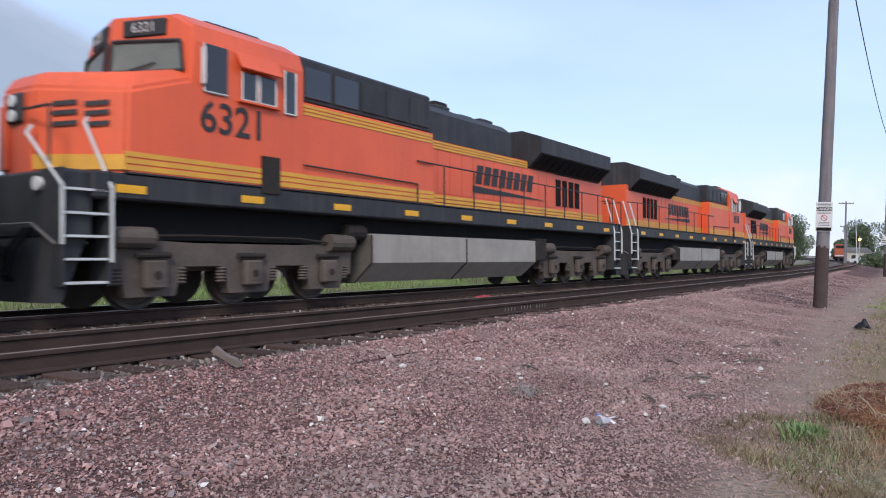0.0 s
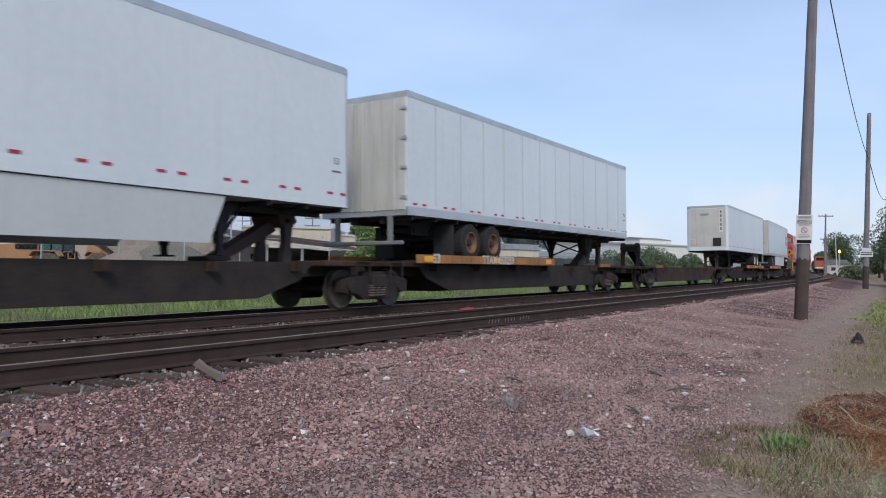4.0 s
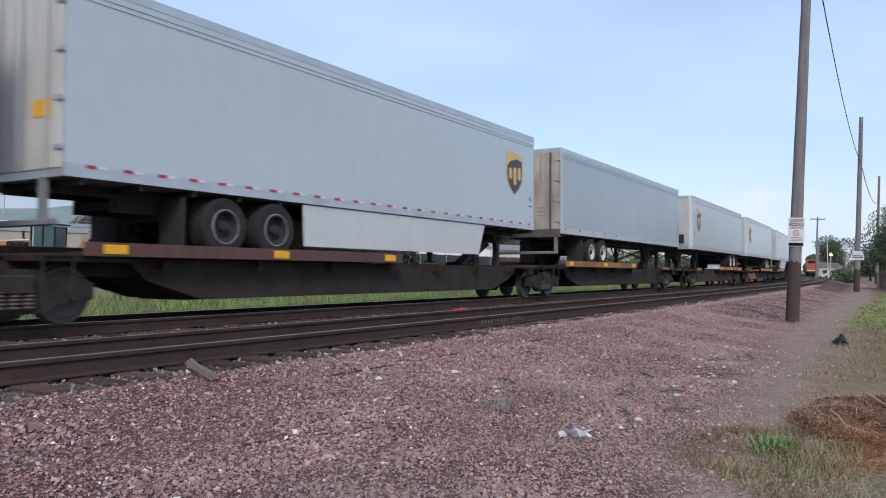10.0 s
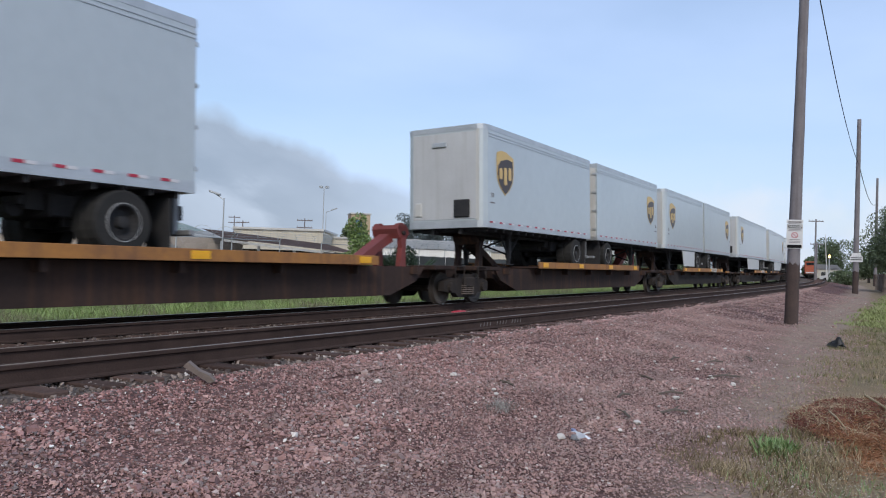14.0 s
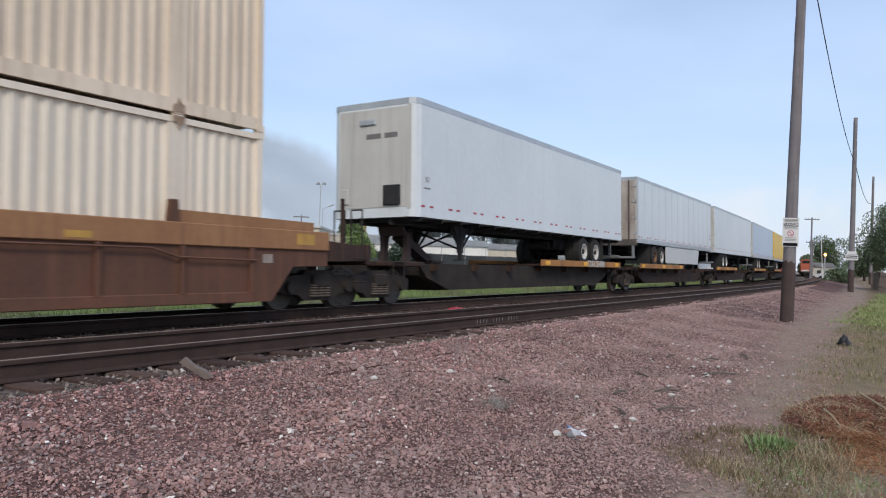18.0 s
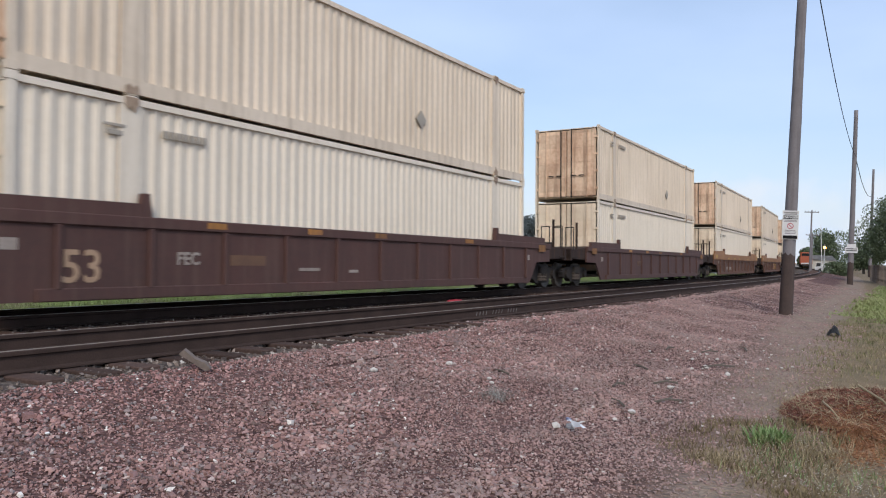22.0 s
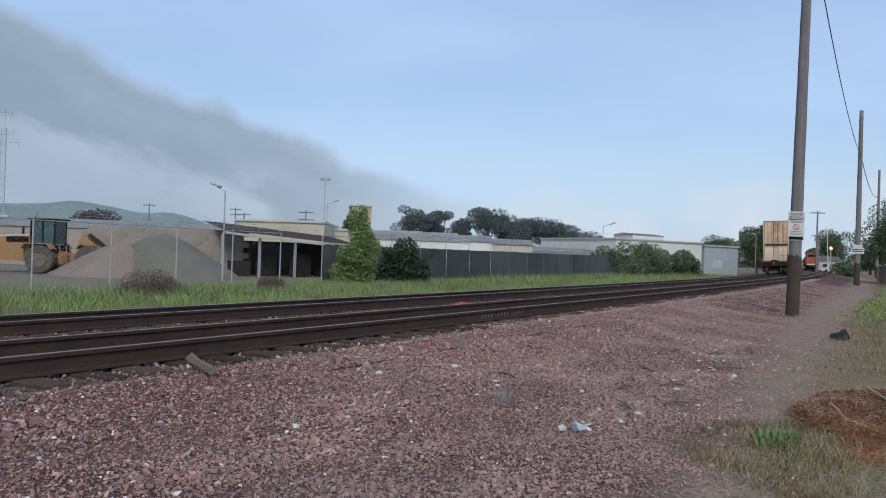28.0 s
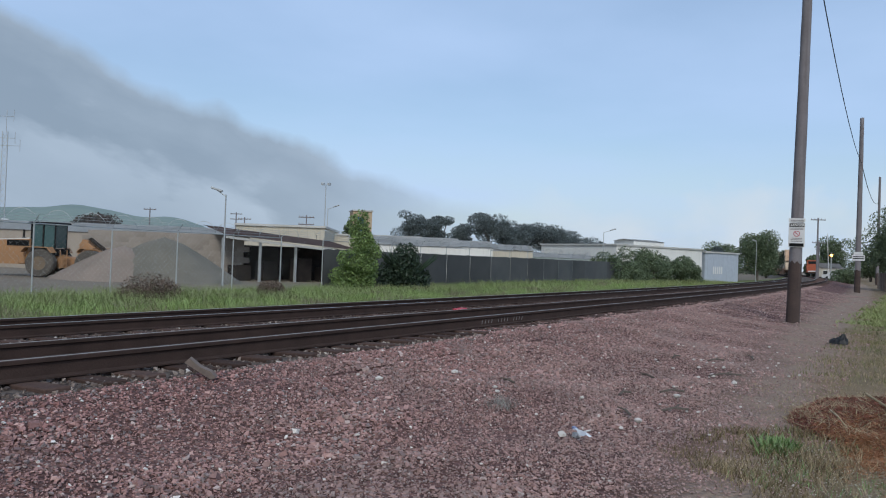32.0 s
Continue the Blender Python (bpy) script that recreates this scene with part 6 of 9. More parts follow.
        part("air_hose", pipe(B(), [(e * (h + reach - 0.05), -0.35, 0.95), (e * (h + reach + 0.25), -0.3, 0.5), (e * (h + reach + 0.45), -0.2, 0.45)], 0.025), INK, endp)
    for x in truck_x:
        freight_truck(wc, x)
    for x, z, words, size, m in numbers:
        part("lettering", text_mesh("lettering", words, size, m, 0.008), None, wc, m=on_side(x, -1.485 if smooth else -1.476, z))
    for fn in art:
        fn(wc)
    return wc

# ---- beside the tracks ----
def utility_pole(x, y, top, r, label, tilt=0.0):
    p = thing("utility_pole", label, "utility pole", "poles along the line", m=Matrix.Translation((x, y, float(ground_z(np.array(x), np.array(y))) - 0.3)) @ pose(0, 0, 0, tilt, 0, 0))
    bm = B()
    n, sides, last = 22, 16, None
    rng = random.Random(int(x))
    for i in range(n + 1):
        rr = r * (1 - 0.35 * i / n)
        loop = [bm.verts.new((rr * (1 + rng.uniform(-0.03, 0.03)) * math.cos(2 * math.pi * k / sides), rr * (1 + rng.uniform(-0.03, 0.03)) * math.sin(2 * math.pi * k / sides), (top + 0.8) * i / n)) for k in range(sides)]
        if last:
            for k in range(sides):
                bm.faces.new((last[k], last[(k + 1) % sides], loop[(k + 1) % sides], loop[k]))
        last = loop
    bm.faces.new(last)
    part("shaft", bm, POLE_WOOD, p, smooth=True)
    # creosoted foot with a ragged upper edge
    bm = B()
    high = [2.1 + rng.uniform(-0.06, 0.06) for _ in range(sides)]
    rings = [[bm.verts.new(((r * (1.015 - 0.35 * h * k / 3 / (top + 0.8)) + 0.002) * math.cos(2 * math.pi * i / sides), (r * (1.015 - 0.35 * h * k / 3 / (top + 0.8)) + 0.002) * math.sin(2 * math.pi * i / sides), h * k / 3)) for i, h in enumerate(high)] for k in range(4)]
    for lo, hi in zip(rings, rings[1:]):
        for i in range(sides):
            bm.faces.new((lo[i], lo[(i + 1) % sides], hi[(i + 1) % sides], hi[i]))
    part("creosoted_foot", bm, mat("creosoted wood", (0.075, 0.05, 0.043), (0.04, 0.028, 0.025), 0.9, scale=1.5, grain=24, bump=0.5, streak=0.5, streak_c=(0.12, 0.09, 0.08)), p, "dark brown creosoted foot of the pole", smooth=True)
    return p


POLE = utility_pole(24.9, -8.3, 11.5, 0.19, "weathered wooden utility pole with a warning sign", 0.8)


def warning_sign():
    # faces back along the line, towards the camera
    m = Matrix.Translation((24.715, -8.365, 2.3)) @ pose(0, 0, 0, 0, 0, -80) @ Matrix.Scale(0.88, 4)
    s = thing("warning_sign", "white danger sign with a red ring, nailed to the pole", "sign", m=m)
    part("plate", box(B(), -0.25, 0.25, -0.012, 0.0, -0.47, 0.36, 0.004), SIGN_WHITE, s)
    part("top_plate", box(B(), -0.255, 0.255, -0.014, -0.002, 0.375, 0.5, 0.004), SIGN_WHITE, s)
    part("banner", box(B(), -0.23, 0.23, -0.017, -0.013, 0.21, 0.33), INK, s)
    part("lettering", text_mesh("lettering", "DANGER", 0.115, SIGN_WHITE, 0.003), None, s, m=Matrix.Translation((0, -0.019, 0.27)) @ pose(0, 0, 0, 90, 0, 0))
    rg = B()
    for i in range(24):
        a, b = 2 * math.pi * i / 24, 2 * math.pi * (i + 1) / 24
        q = [rg.verts.new((r * math.cos(t), -0.016, -0.02 + r * math.sin(t))) for r, t in ((0.1, a), (0.1, b), (0.078, b), (0.078, a))]
        rg.faces.new(q)
    part("red_ring", rg, TAPE_RED, s, "red prohibition ring")
    part("red_ring_bar", prism(B(), [(-0.07, 0.04), (-0.055, 0.055), (0.07, -0.08), (0.055, -0.095)], -0.014, -0.017), TAPE_RED, s)
    part("text_bar", box(B(), -0.22, 0.22, -0.017, -0.013, -0.45, -0.34), INK, s)
    for z, w in ((0.16, 0.18), (0.12, 0.2), (-0.18, 0.16), (-0.23, 0.18), (-0.28, 0.17)):
        part("text_bar", box(B(), -w, w, -0.016, -0.013, z, z + 0.018), GRAFFITI, s)
    for z in (0.43, 0.40):
        part("text_bar", box(B(), -0.2, 0.2, -0.0175, -0.0145, z, z + 0.02), GRAFFITI, s)


warning_sign()
POLE2 = utility_pole(71.0, -7.23, 13.8, 0.23, "tall wooden utility pole with a small sign")
POLE3 = utility_pole(132.0, -6.2, 15.8, 0.24, "distant wooden utility pole")


def cable(a, b, sag, r=0.022):
    cu = bpy.data.curves.new("cable", "CURVE")
    cu.dimensions, cu.bevel_depth, cu.bevel_resolution = "3D", r, 1
    sp = cu.splines.new("POLY")
    n = 24
    sp.points.add(n)
    for i in range(n + 1):
        t = i / n
        p = Vector(a).lerp(Vector(b), t) - Vector((0, 0, sag * 4 * t * (1 - t)))
        sp.points[i].co = (*p, 1)
    cu.materials.append(INK)
    return tagged(new("overhead_cable", cu), "dark sagging overhead cable between poles", "cable", "cables between the poles")


cable((24.9, -8.55, 11.0), (71.0, -7.3, 10.15), 0.9, 0.019)
cable((71.0, -7.3, 10.15), (132.0, -6.2, 12.0), 1.4, 0.03)

# loose black sheet on the verge
SHEET_ROWS = [(0, 19.6, -9.85, 30), (1, 19.8, -10.15, 10), (2, 19.46, -10.3, 20), (3, 19.13, -10.27, 25), (6, 20.4, -9.7, -25), (7, 18.9, -9.5, -20), (9, 19.62, -10.07, 10), (10.5, 19.43, -9.94, 40), (12, 19.24, -9.92, 80),
              (14, 19.3, -9.95, 40), (17, 19.84, -10.19, -20), (19, 19.3, -10.2, 0), (22, 19.7, -9.98, 15), (25, 19.4, -9.95, 70), (28, 19.3, -10.0, 85), (32, 19.6, -9.95, 90)]


def black_sheet():
    rng = random.Random(9)
    bm = B()
    n, k = 12, 7
    g = [[bm.verts.new((-0.19 + 0.38 * i / n, (-0.15 + 0.3 * j / k) * (1 - 0.45 * abs(i / n - 0.4)),
                        0.27 * math.sin(math.pi * j / k) * (1 - 0.7 * i / n) * (0.7 + 0.5 * rng.random()) * min(1, 3 * i / n + 0.3))) for j in range(k + 1)] for i in range(n + 1)]
    for i in range(n):
        for j in range(k):
            bm.faces.new((g[i][j], g[i + 1][j], g[i + 1][j + 1], g[i][j + 1]))
    bmesh.ops.solidify(bm, geom=list(bm.faces), thickness=0.006)
    return solid("plastic_sheet", bm, mat("black plastic", (0.03, 0.032, 0.036), (0.05, 0.05, 0.055), 0.45, bump=0.2), "crumpled black plastic sheet on the dirt", "litter")


SHEET = black_sheet()

# ---- plants ----
LEAF_DARK = mat("dark tree leaves", (0.08, 0.115, 0.06), (0.125, 0.16, 0.085), 0.7, rnd=0.45, island=True, bump=0)
# distance haze is put into this leaf colour, greyer and bluer
LEAF_HAZED = mat("gum leaves greyed for haze", (0.075, 0.097, 0.1), (0.11, 0.135, 0.135), 0.7, rnd=0.4, island=True, bump=0)
LEAF_BRIGHT = mat("bright bush leaves", (0.11, 0.18, 0.05), (0.2, 0.27, 0.085), 0.6, rnd=0.4, island=True, bump=0)
LEAF_BROWN = mat("dull brown leaves", (0.075, 0.066, 0.06), (0.12, 0.1, 0.09), 0.8, rnd=0.4, island=True, bump=0)
BARK = mat("grey bark", (0.13, 0.11, 0.09), (0.08, 0.065, 0.055), 0.95, bump=0.5)
BLADE = mat("grass blades", (0.2, 0.25, 0.08), (0.29, 0.31, 0.13), 0.7, scale=0.25, rnd=0.22, island=True, bump=0)
BLADE_TALL = mat("tall dull grass", (0.165, 0.225, 0.08), (0.25, 0.27, 0.12), 0.75, scale=0.2, rnd=0.22, island=True, bump=0)
STRAW = mat("dry straw", (0.17, 0.06, 0.042), (0.3, 0.125, 0.085), 0.85, scale=2.0, rnd=0.45, island=True, bump=0)
STRAW_TAN = mat("tan dry weeds", (0.27, 0.215, 0.12), (0.38, 0.3, 0.19), 0.85, scale=2.0, rnd=0.4, island=True, bump=0)
WEED = mat("fresh green weeds", (0.13, 0.22, 0.065), (0.2, 0.28, 0.11), 0.6, rnd=0.3, island=True, bump=0)


def leaf_cloud(rng, blobs, n, size, shell=0.55):
    """Small tilted leaves through the outer part of several rounded masses: blobs of (x, y, z, rx, ry, rz)."""
    w = np.array([b[3] * b[4] + b[5] * b[3] for b in blobs])
    pick = rng.choice(len(blobs), n, p=w / w.sum())
    b = np.array(blobs)[pick]
    d = rng.normal(size=(n, 3))
    d /= np.linalg.norm(d, axis=1)[:, None]
    r = shell + (1.08 - shell) * rng.uniform(0, 1, n) ** 0.6
    c = b[:, :3] + d * r[:, None] * b[:, 3:]
    u = rng.normal(size=(n, 3))
    u /= np.linalg.norm(u, axis=1)[:, None]
    v = np.cross(u, rng.normal(size=(n, 3)))
    v /= np.linalg.norm(v, axis=1)[:, None]
    s = size * rng.uniform(0.6, 1.4, n)[:, None]
    quad = np.stack([c - u * s, c - v * s * 0.45, c + u * s, c + v * s * 0.45], 1)
    f = np.arange(4 * n).reshape(n, 4)
    return quad.reshape(-1, 3), f


def tree(name, x, y, z, height, blobs, n, size, leaves, label, category, seed, trunk=0.18, group=""):
    rng = np.random.default_rng(seed)
    t = thing(name, label, category, group, m=Matrix.Translation((x, y, z)))
    bm = B()
    top = max(b[2] for b in blobs)
    tube(bm, (0, 0, -0.2), (0.05, 0, top * 0.55), trunk, trunk * 0.6, 9)
    for b in blobs[:9]:
        fork = Vector((0.02, 0, min(top * 0.5, b[2] * 0.6)))
        tube(bm, fork, (b[0] * 0.85, b[1] * 0.85, b[2] * 0.97), trunk * 0.45, trunk * 0.15, 6)
    part("trunk", bm, BARK, t)
    q, f = leaf_cloud(rng, blobs, n, size)
    part("crown", bulk("crown", q, f, leaves), None, t)
    return t


def blobs_round(rng, w, lo, hi, n, flat=0.8):
    out = []
    for i in range(n):
        a, r = rng.uniform(0, 2 * math.pi), w * 0.5 * rng.uniform(0.15, 0.72)
        z = lo + (hi - lo) * rng.uniform(0.18, 0.85)
        s = w * rng.uniform(0.2, 0.3)
        out.append((r * math.cos(a), r * math.sin(a), z, s, s, s * flat))
    return out


def plants():
    r = random.Random(21)
    # bush in front of the fence: a rough cone
    cone = [(r.uniform(-1, 1) * 0.75 * (1 - (k / 15) ** 2), r.uniform(-1, 1) * 0.75 * (1 - (k / 15) ** 2), 0.35 + 3.55 * k / 12, 0.72 * (1 - (k / 16) ** 2) + 0.1, 0.72 * (1 - (k / 16) ** 2) + 0.1, 0.5) for k in range(13)]
    cone += [(0.55, -0.3, 1.0, 0.55, 0.5, 0.6), (-0.6, 0.2, 0.9, 0.55, 0.5, 0.6), (0.6, 0.3, 0.6, 0.6, 0.5, 0.5)]
    tree("conical_bush", 31.4, 13.3, -0.85, 4.4, cone, 12000, 0.07, LEAF_BRIGHT, "bright green conical bush before the fence", "bush", 1, 0.1)
    # dark fan-leaved bush beside it
    fan = thing("palm_bush", "dark fan-leaved bush against the fence", "bush", m=Matrix.Translation((35.2, 13.0, -0.85)))
    bm = B()
    for i in range(46):
        a, e, L = r.uniform(0, 2 * math.pi), r.uniform(0.75, 1.5), r.uniform(1.6, 3.2)
        o = Vector((math.cos(a) * math.cos(e), math.sin(a) * math.cos(e), math.sin(e)))
        side = o.cross(Vector((0, 0, 1))).normalized() * 0.12
        base, tip = o * 0.5 + Vector((0, 0, 0.3)), o * L + Vector((0, 0, 0.3 - 0.25 * L * 0.3))
        for k in range(5):
            f = (k - 2) * 0.35
            p = [bm.verts.new(v) for v in (base, base.lerp(tip, 0.6) + side * f * 2.2, tip + side * f * 5 - Vector((0, 0, abs(f) * 0.3)))]
            bm.faces.new(p)
    part("fronds", bm, mat("dark palm fronds", (0.022, 0.04, 0.025), (0.04, 0.065, 0.035), 0.6, rnd=0.4, island=True, bump=0), fan)
    q, f = leaf_cloud(np.random.default_rng(8), [(0, 0, 1.3, 1.15, 1.0, 1.2), (0.5, -0.5, 0.8, 0.9, 0.8, 0.8), (-0.5, 0.5, 0.9, 0.9, 0.8, 0.9), (0.1, -0.1, 2.1, 0.7, 0.7, 0.7)], 5200, 0.09, 0.4)
    part("foliage", bulk("foliage", q, f, mat("dark palm fronds", (0.022, 0.04, 0.025))), None, fan)
    part("trunk", tube(B(), (0, 0, -0.1), (0, 0, 0.9), 0.14, 0.1, 8), BARK, fan)
    rng = random.Random(5)
    for i, (x, y, w, h) in enumerate(((75.5, 15.6, 3.4, 3.0), (78.1, 15.0, 4.2, 3.9), (81.6, 14.2, 3.0, 3.1), (84.2, 13.4, 4.4, 3.9), (87.2, 12.6, 3.4, 3.2), (90.2, 12.0, 3.6, 3.0), (93.2, 11.6, 3.2, 2.6))):
        tree("roadside_bush", x, y, -0.85, h, blobs_round(rng, w, 0.1, h, 11), 6000, 0.1, LEAF_DARK if i % 2 else LEAF_BRIGHT if i == 1 else LEAF_DARK, "dense dark green roadside bush", "bush", 30 + i, 0.1, "bushes beside the track")
    # gum trees on the skyline: tall stems, flat separate crowns
    for i, (x, y, h, w) in enumerate(((157, 95.9, 14.6, 7.0), (161, 92.5, 11.5, 6.0), (165.3, 92.0, 13.6, 6.0), (167, 86.5, 11.0, 7.0), (167.6, 79.5, 14.6, 8.5), (172, 77.5, 12.0, 7.0), (180, 79.5, 10.5, 8), (189.5, 81.5, 12.0, 8.0),
                                     (188.8, 74.5, 12.3, 9.0), (194, 73.0, 11.0, 7.5), (201.5, 71.6, 10.6, 9.0), (210, 68, 9.0, 10))):
        bl = blobs_round(rng, w * 1.2, h * 0.42, h, 14, 0.6) + [(0.6, -0.8, h * 0.3, 2.4, 2.4, 1.6), (-1.4, 1.6, h * 0.36, 2.4, 2.4, 1.5), (1.2, -2.0, h * 0.2, 2.4, 2.4, 1.8)]
        tree("gum_tree", x, y, -0.85, h, bl, 6000, 0.24, LEAF_HAZED, "tall gum tree on the skyline, greyed for haze", "tree", 50 + i, 0.3, "gum trees on the skyline")
    for i, (x, y, h, w) in enumerate(((75.8, 103.4, 7.3, 11), (84, 105, 5.2, 8), (104, 108, 6.0, 6), (120, 102, 6.5, 6), (104, 72, 8.5, 5))):
        tree("distant_tree", x, y, -0.85, h, blobs_round(rng, w, 0.8, h, 14, 0.6), 5200, 0.26, LEAF_DARK if i else LEAF_BROWN, "dark rounded tree beyond the yard" if i else "dull brown tree beyond the yard", "tree", 70 + i, 0.25, "trees beyond the yard")
    # trees where the line bends away
    big = blobs_round(rng, 7.6, 1.0, 9.4, 20, 0.95)
    tree("broad_tree", 154.0, 14.4, -0.85, 9.4, big, 13000, 0.18, LEAF_DARK, "broad dark tree beside the bend", "tree", 80, 0.3)
    tree("broad_tree", 136.2, 17.6, -0.85, 6.2, blobs_round(rng, 4.0, 0.8, 6.0, 9), 3000, 0.22, LEAF_HAZED, "smaller tree beside the bend, greyed for haze", "tree", 81, 0.2)
    for i, (x, y, h, w) in enumerate(((200, 4.6, 9.6, 9), (196, 8.6, 5.2, 5), (184, -3.0, 8.0, 8), (200, 20.0, 8, 9), (215, 34, 8, 10))):
        tree("far_tree", x, y, -0.7, h, blobs_round(rng, w, 0.8, h, 14, 0.9), 9000, 0.22, LEAF_DARK, "dark tree beyond the crossing", "tree", 90 + i, 0.3, "trees beyond the crossing")
    tree("verge_tree", 85.0, -10.9, -0.6, 8.0, blobs_round(rng, 8.6, 2.6, 8.3, 24, 0.8), 30000, 0.11, LEAF_DARK, "large leafy tree overhanging the verge", "tree", 97, 0.3)
    tree("verge_bush", 122, -2.6, -0.6, 1.9, blobs_round(rng, 3.6, 0.2, 1.9, 8), 2400, 0.18, LEAF_DARK, "low dark bush near the crossing", "bush", 98, 0.1)


plants()


def blades(rng, x, y, z, height, width, lean=0.75):
    n = len(x)
    a = rng.uniform(0, 2 * np.pi, n)
    h = height * rng.uniform(0.5, 1.3, n)
    tip = np.stack([x + np.cos(a) * h * lean * rng.uniform(0.1, 1.4, n), y + np.sin(a) * h * lean, z + h], -1)
    dx, dy = np.sin(a) * width * 0.5, -np.cos(a) * width * 0.5
    p0, p1 = np.stack([x - dx, y - dy, z - 0.02], -1), np.stack([x + dx, y + dy, z - 0.02], -1)
    return np.stack([p0, p1, tip], 1).reshape(-1, 3), np.arange(3 * n).reshape(n, 3)


def clumped(rng, n, x0, x1, y0, y1, clumps, spread):
    cx, cy = rng.uniform(x0, x1, clumps), rng.uniform(y0, y1, clumps)
    k = rng.integers(0, clumps, n)
    return cx[k] + rng.normal(0, spread, n), cy[k] + rng.normal(0, spread, n)


def grasses():
    rng = np.random.default_rng(12)
    sets = []
    # far side: short near the ballast, tall against the fence
    for n, x0, x1, v0, v1, clumps, spread, h, w in ((52000, 4, 50, 3.2, 13.5, 1300, 0.5, 0.25, 0.02), (16000, 45, 110, 4.0, 13.5, 500, 0.9, 0.34, 0.07), (9000, 4, 60, 2.2, 4.5, 500, 0.4, 0.16, 0.03)):
        x, d = clumped(rng, n, x0, x1, v0, v1, clumps, spread)
        d = np.maximum(d, 2.3)
        y = d + np.interp(x, LX, LY)
        sets.append(blades(rng, x, y, ground_z(x, y), h, w))
    join("grass", sets, BLADE, "green rough grass between track and fence")
    # low swells of fresh and of dull growth
    fresh, dull = [], []
    for i in range(420):
        x = 5 + 62 * rng.uniform() ** 1.3
        d = rng.uniform(3.6, 13.2)
        s = rng.uniform(0.4, 1.1) * (1 + x / 90)
        k = 300
        a, r = rng.uniform(0, 2 * np.pi, k), np.sqrt(rng.uniform(0, 1, k))
        bx, by = x + s * r * np.cos(a), d + float(np.interp(x, LX, LY)) + 0.8 * s * r * np.sin(a)
        rise = 0.42 * s * (1 - r ** 2)
        q, f = blades(rng, bx, by, ground_z(bx, by) + rise * 0.55, 0.24, 0.015 + 0.0003 * x, 0.9)
        (fresh if i % 3 else dull).append((q, f))
    join("weed_mounds", fresh, mat("fresh weed leaves", (0.19, 0.275, 0.075), (0.26, 0.34, 0.12), 0.7, scale=0.3, rnd=0.2, island=True, bump=0), "bright soft weeds in low mounds")
    join("dull_weeds", dull, mat("dull weed leaves", (0.16, 0.165, 0.085), (0.22, 0.195, 0.125), 0.8, scale=0.3, rnd=0.2, island=True, bump=0), "dull brownish weeds in low mounds")
    x, d = clumped(rng, 12000, 7, 40, 3.0, 7.5, 34, 0.6)
    y = np.maximum(d, 2.6) + np.interp(x, LX, LY)
    join("withered_grass", [blades(rng, x, y, ground_z(x, y), 0.36, 0.02)], mat("withered grass", (0.17, 0.14, 0.09), (0.23, 0.19, 0.12), 0.85, scale=0.3, rnd=0.4, island=True, bump=0), "withered grey-brown grass in patches beside the track")
    x, d = clumped(rng, 34000, 6, 44, 9.0, 15.5, 700, 0.55)
    y = d
    t1 = blades(rng, x, y, ground_z(x, y), 0.5, 0.022, 0.95)
    x, d = clumped(rng, 9000, 44, 100, 10.5, 14.5, 260, 0.9)
    y = d
    t2 = blades(rng, x, y, ground_z(x, y), 0.6, 0.07)
    join("tall_grass", [t1, t2], BLADE_TALL, "tall dull grass along the fence")
    # near verge
    x, y = clumped(rng, 16000, 13, 42, -14, -9.7, 300, 0.4)
    keep = y < -9.95 + np.minimum(x, 30) * 0.012
    join("verge_grass", [blades(rng, x[keep], y[keep], ground_z(x[keep], y[keep]), 0.09, 0.014)], mat("olive verge grass", (0.13, 0.14, 0.05), (0.22, 0.185, 0.09), 0.8, scale=0.6, rnd=0.4, island=True, bump=0), "short olive verge grass")
    x, y = clumped(rng, 9000, 9.5, 24, -13, -9.8, 140, 0.3)
    s1 = blades(rng, x, y, ground_z(x, y), 0.045, 0.012, 0.9)
    x, y = clumped(rng, 1500, 5.9, 7.6, -10.9, -10.1, 18, 0.11)
    s2 = blades(rng, x, y, ground_z(x, y), 0.075, 0.007, 1.2)
    x, y = clumped(rng, 1800, 6.2, 9.5, -12.2, -10.7, 26, 0.14)
    s3 = blades(rng, x, y, ground_z(x, y), 0.09, 0.008, 1.0)
    join("dry_weeds", [s1, s2, s3], STRAW_TAN, "tan dry weeds on the verge")
    x, y = clumped(rng, 520, 7.4, 7.8, -10.52, -10.3, 12, 0.055)
    w1 = blades(rng, x, y, ground_z(x, y), 0.085, 0.03, 1.1)
    x, y = clumped(rng, 420, 6.3, 8.6, -11.9, -10.2, 12, 0.09)
    w2 = blades(rng, x, y, ground_z(x, y), 0.06, 0.01, 0.9)
    x, y = clumped(rng, 260, 6.2, 8.6, -11.6, -10.3, 14, 0.1)
    w3 = blades(rng, x, y, ground_z(x, y), 0.07, 0.012, 1.0)
    x, y = clumped(rng, 9000, 24, 60, -13.5, -10.1, 300, 0.4)
    x2, y2 = clumped(rng, 26000, 27, 75, -13.5, -9.8, 500, 0.4)
    y2 = np.minimum(y2, -9.3)
    join("far_verge_grass", [blades(rng, x, y, ground_z(x, y), 0.09, 0.03, 1.1), blades(rng, x2, y2, ground_z(x2, y2), 0.1, 0.05, 1.1)], BLADE, "brighter green grass further along the verge")
    x, y = clumped(rng, 4200, 5.8, 8.6, -10.9, -9.75, 50, 0.13)
    join("brown_weeds", [blades(rng, x, y, ground_z(x, y), 0.06, 0.012, 1.1)], mat("brown withered weeds", (0.14, 0.1, 0.05), (0.21, 0.165, 0.085), 0.85, scale=2.0, rnd=0.4, island=True, bump=0), "brown-green low weeds at the gravel's edge")
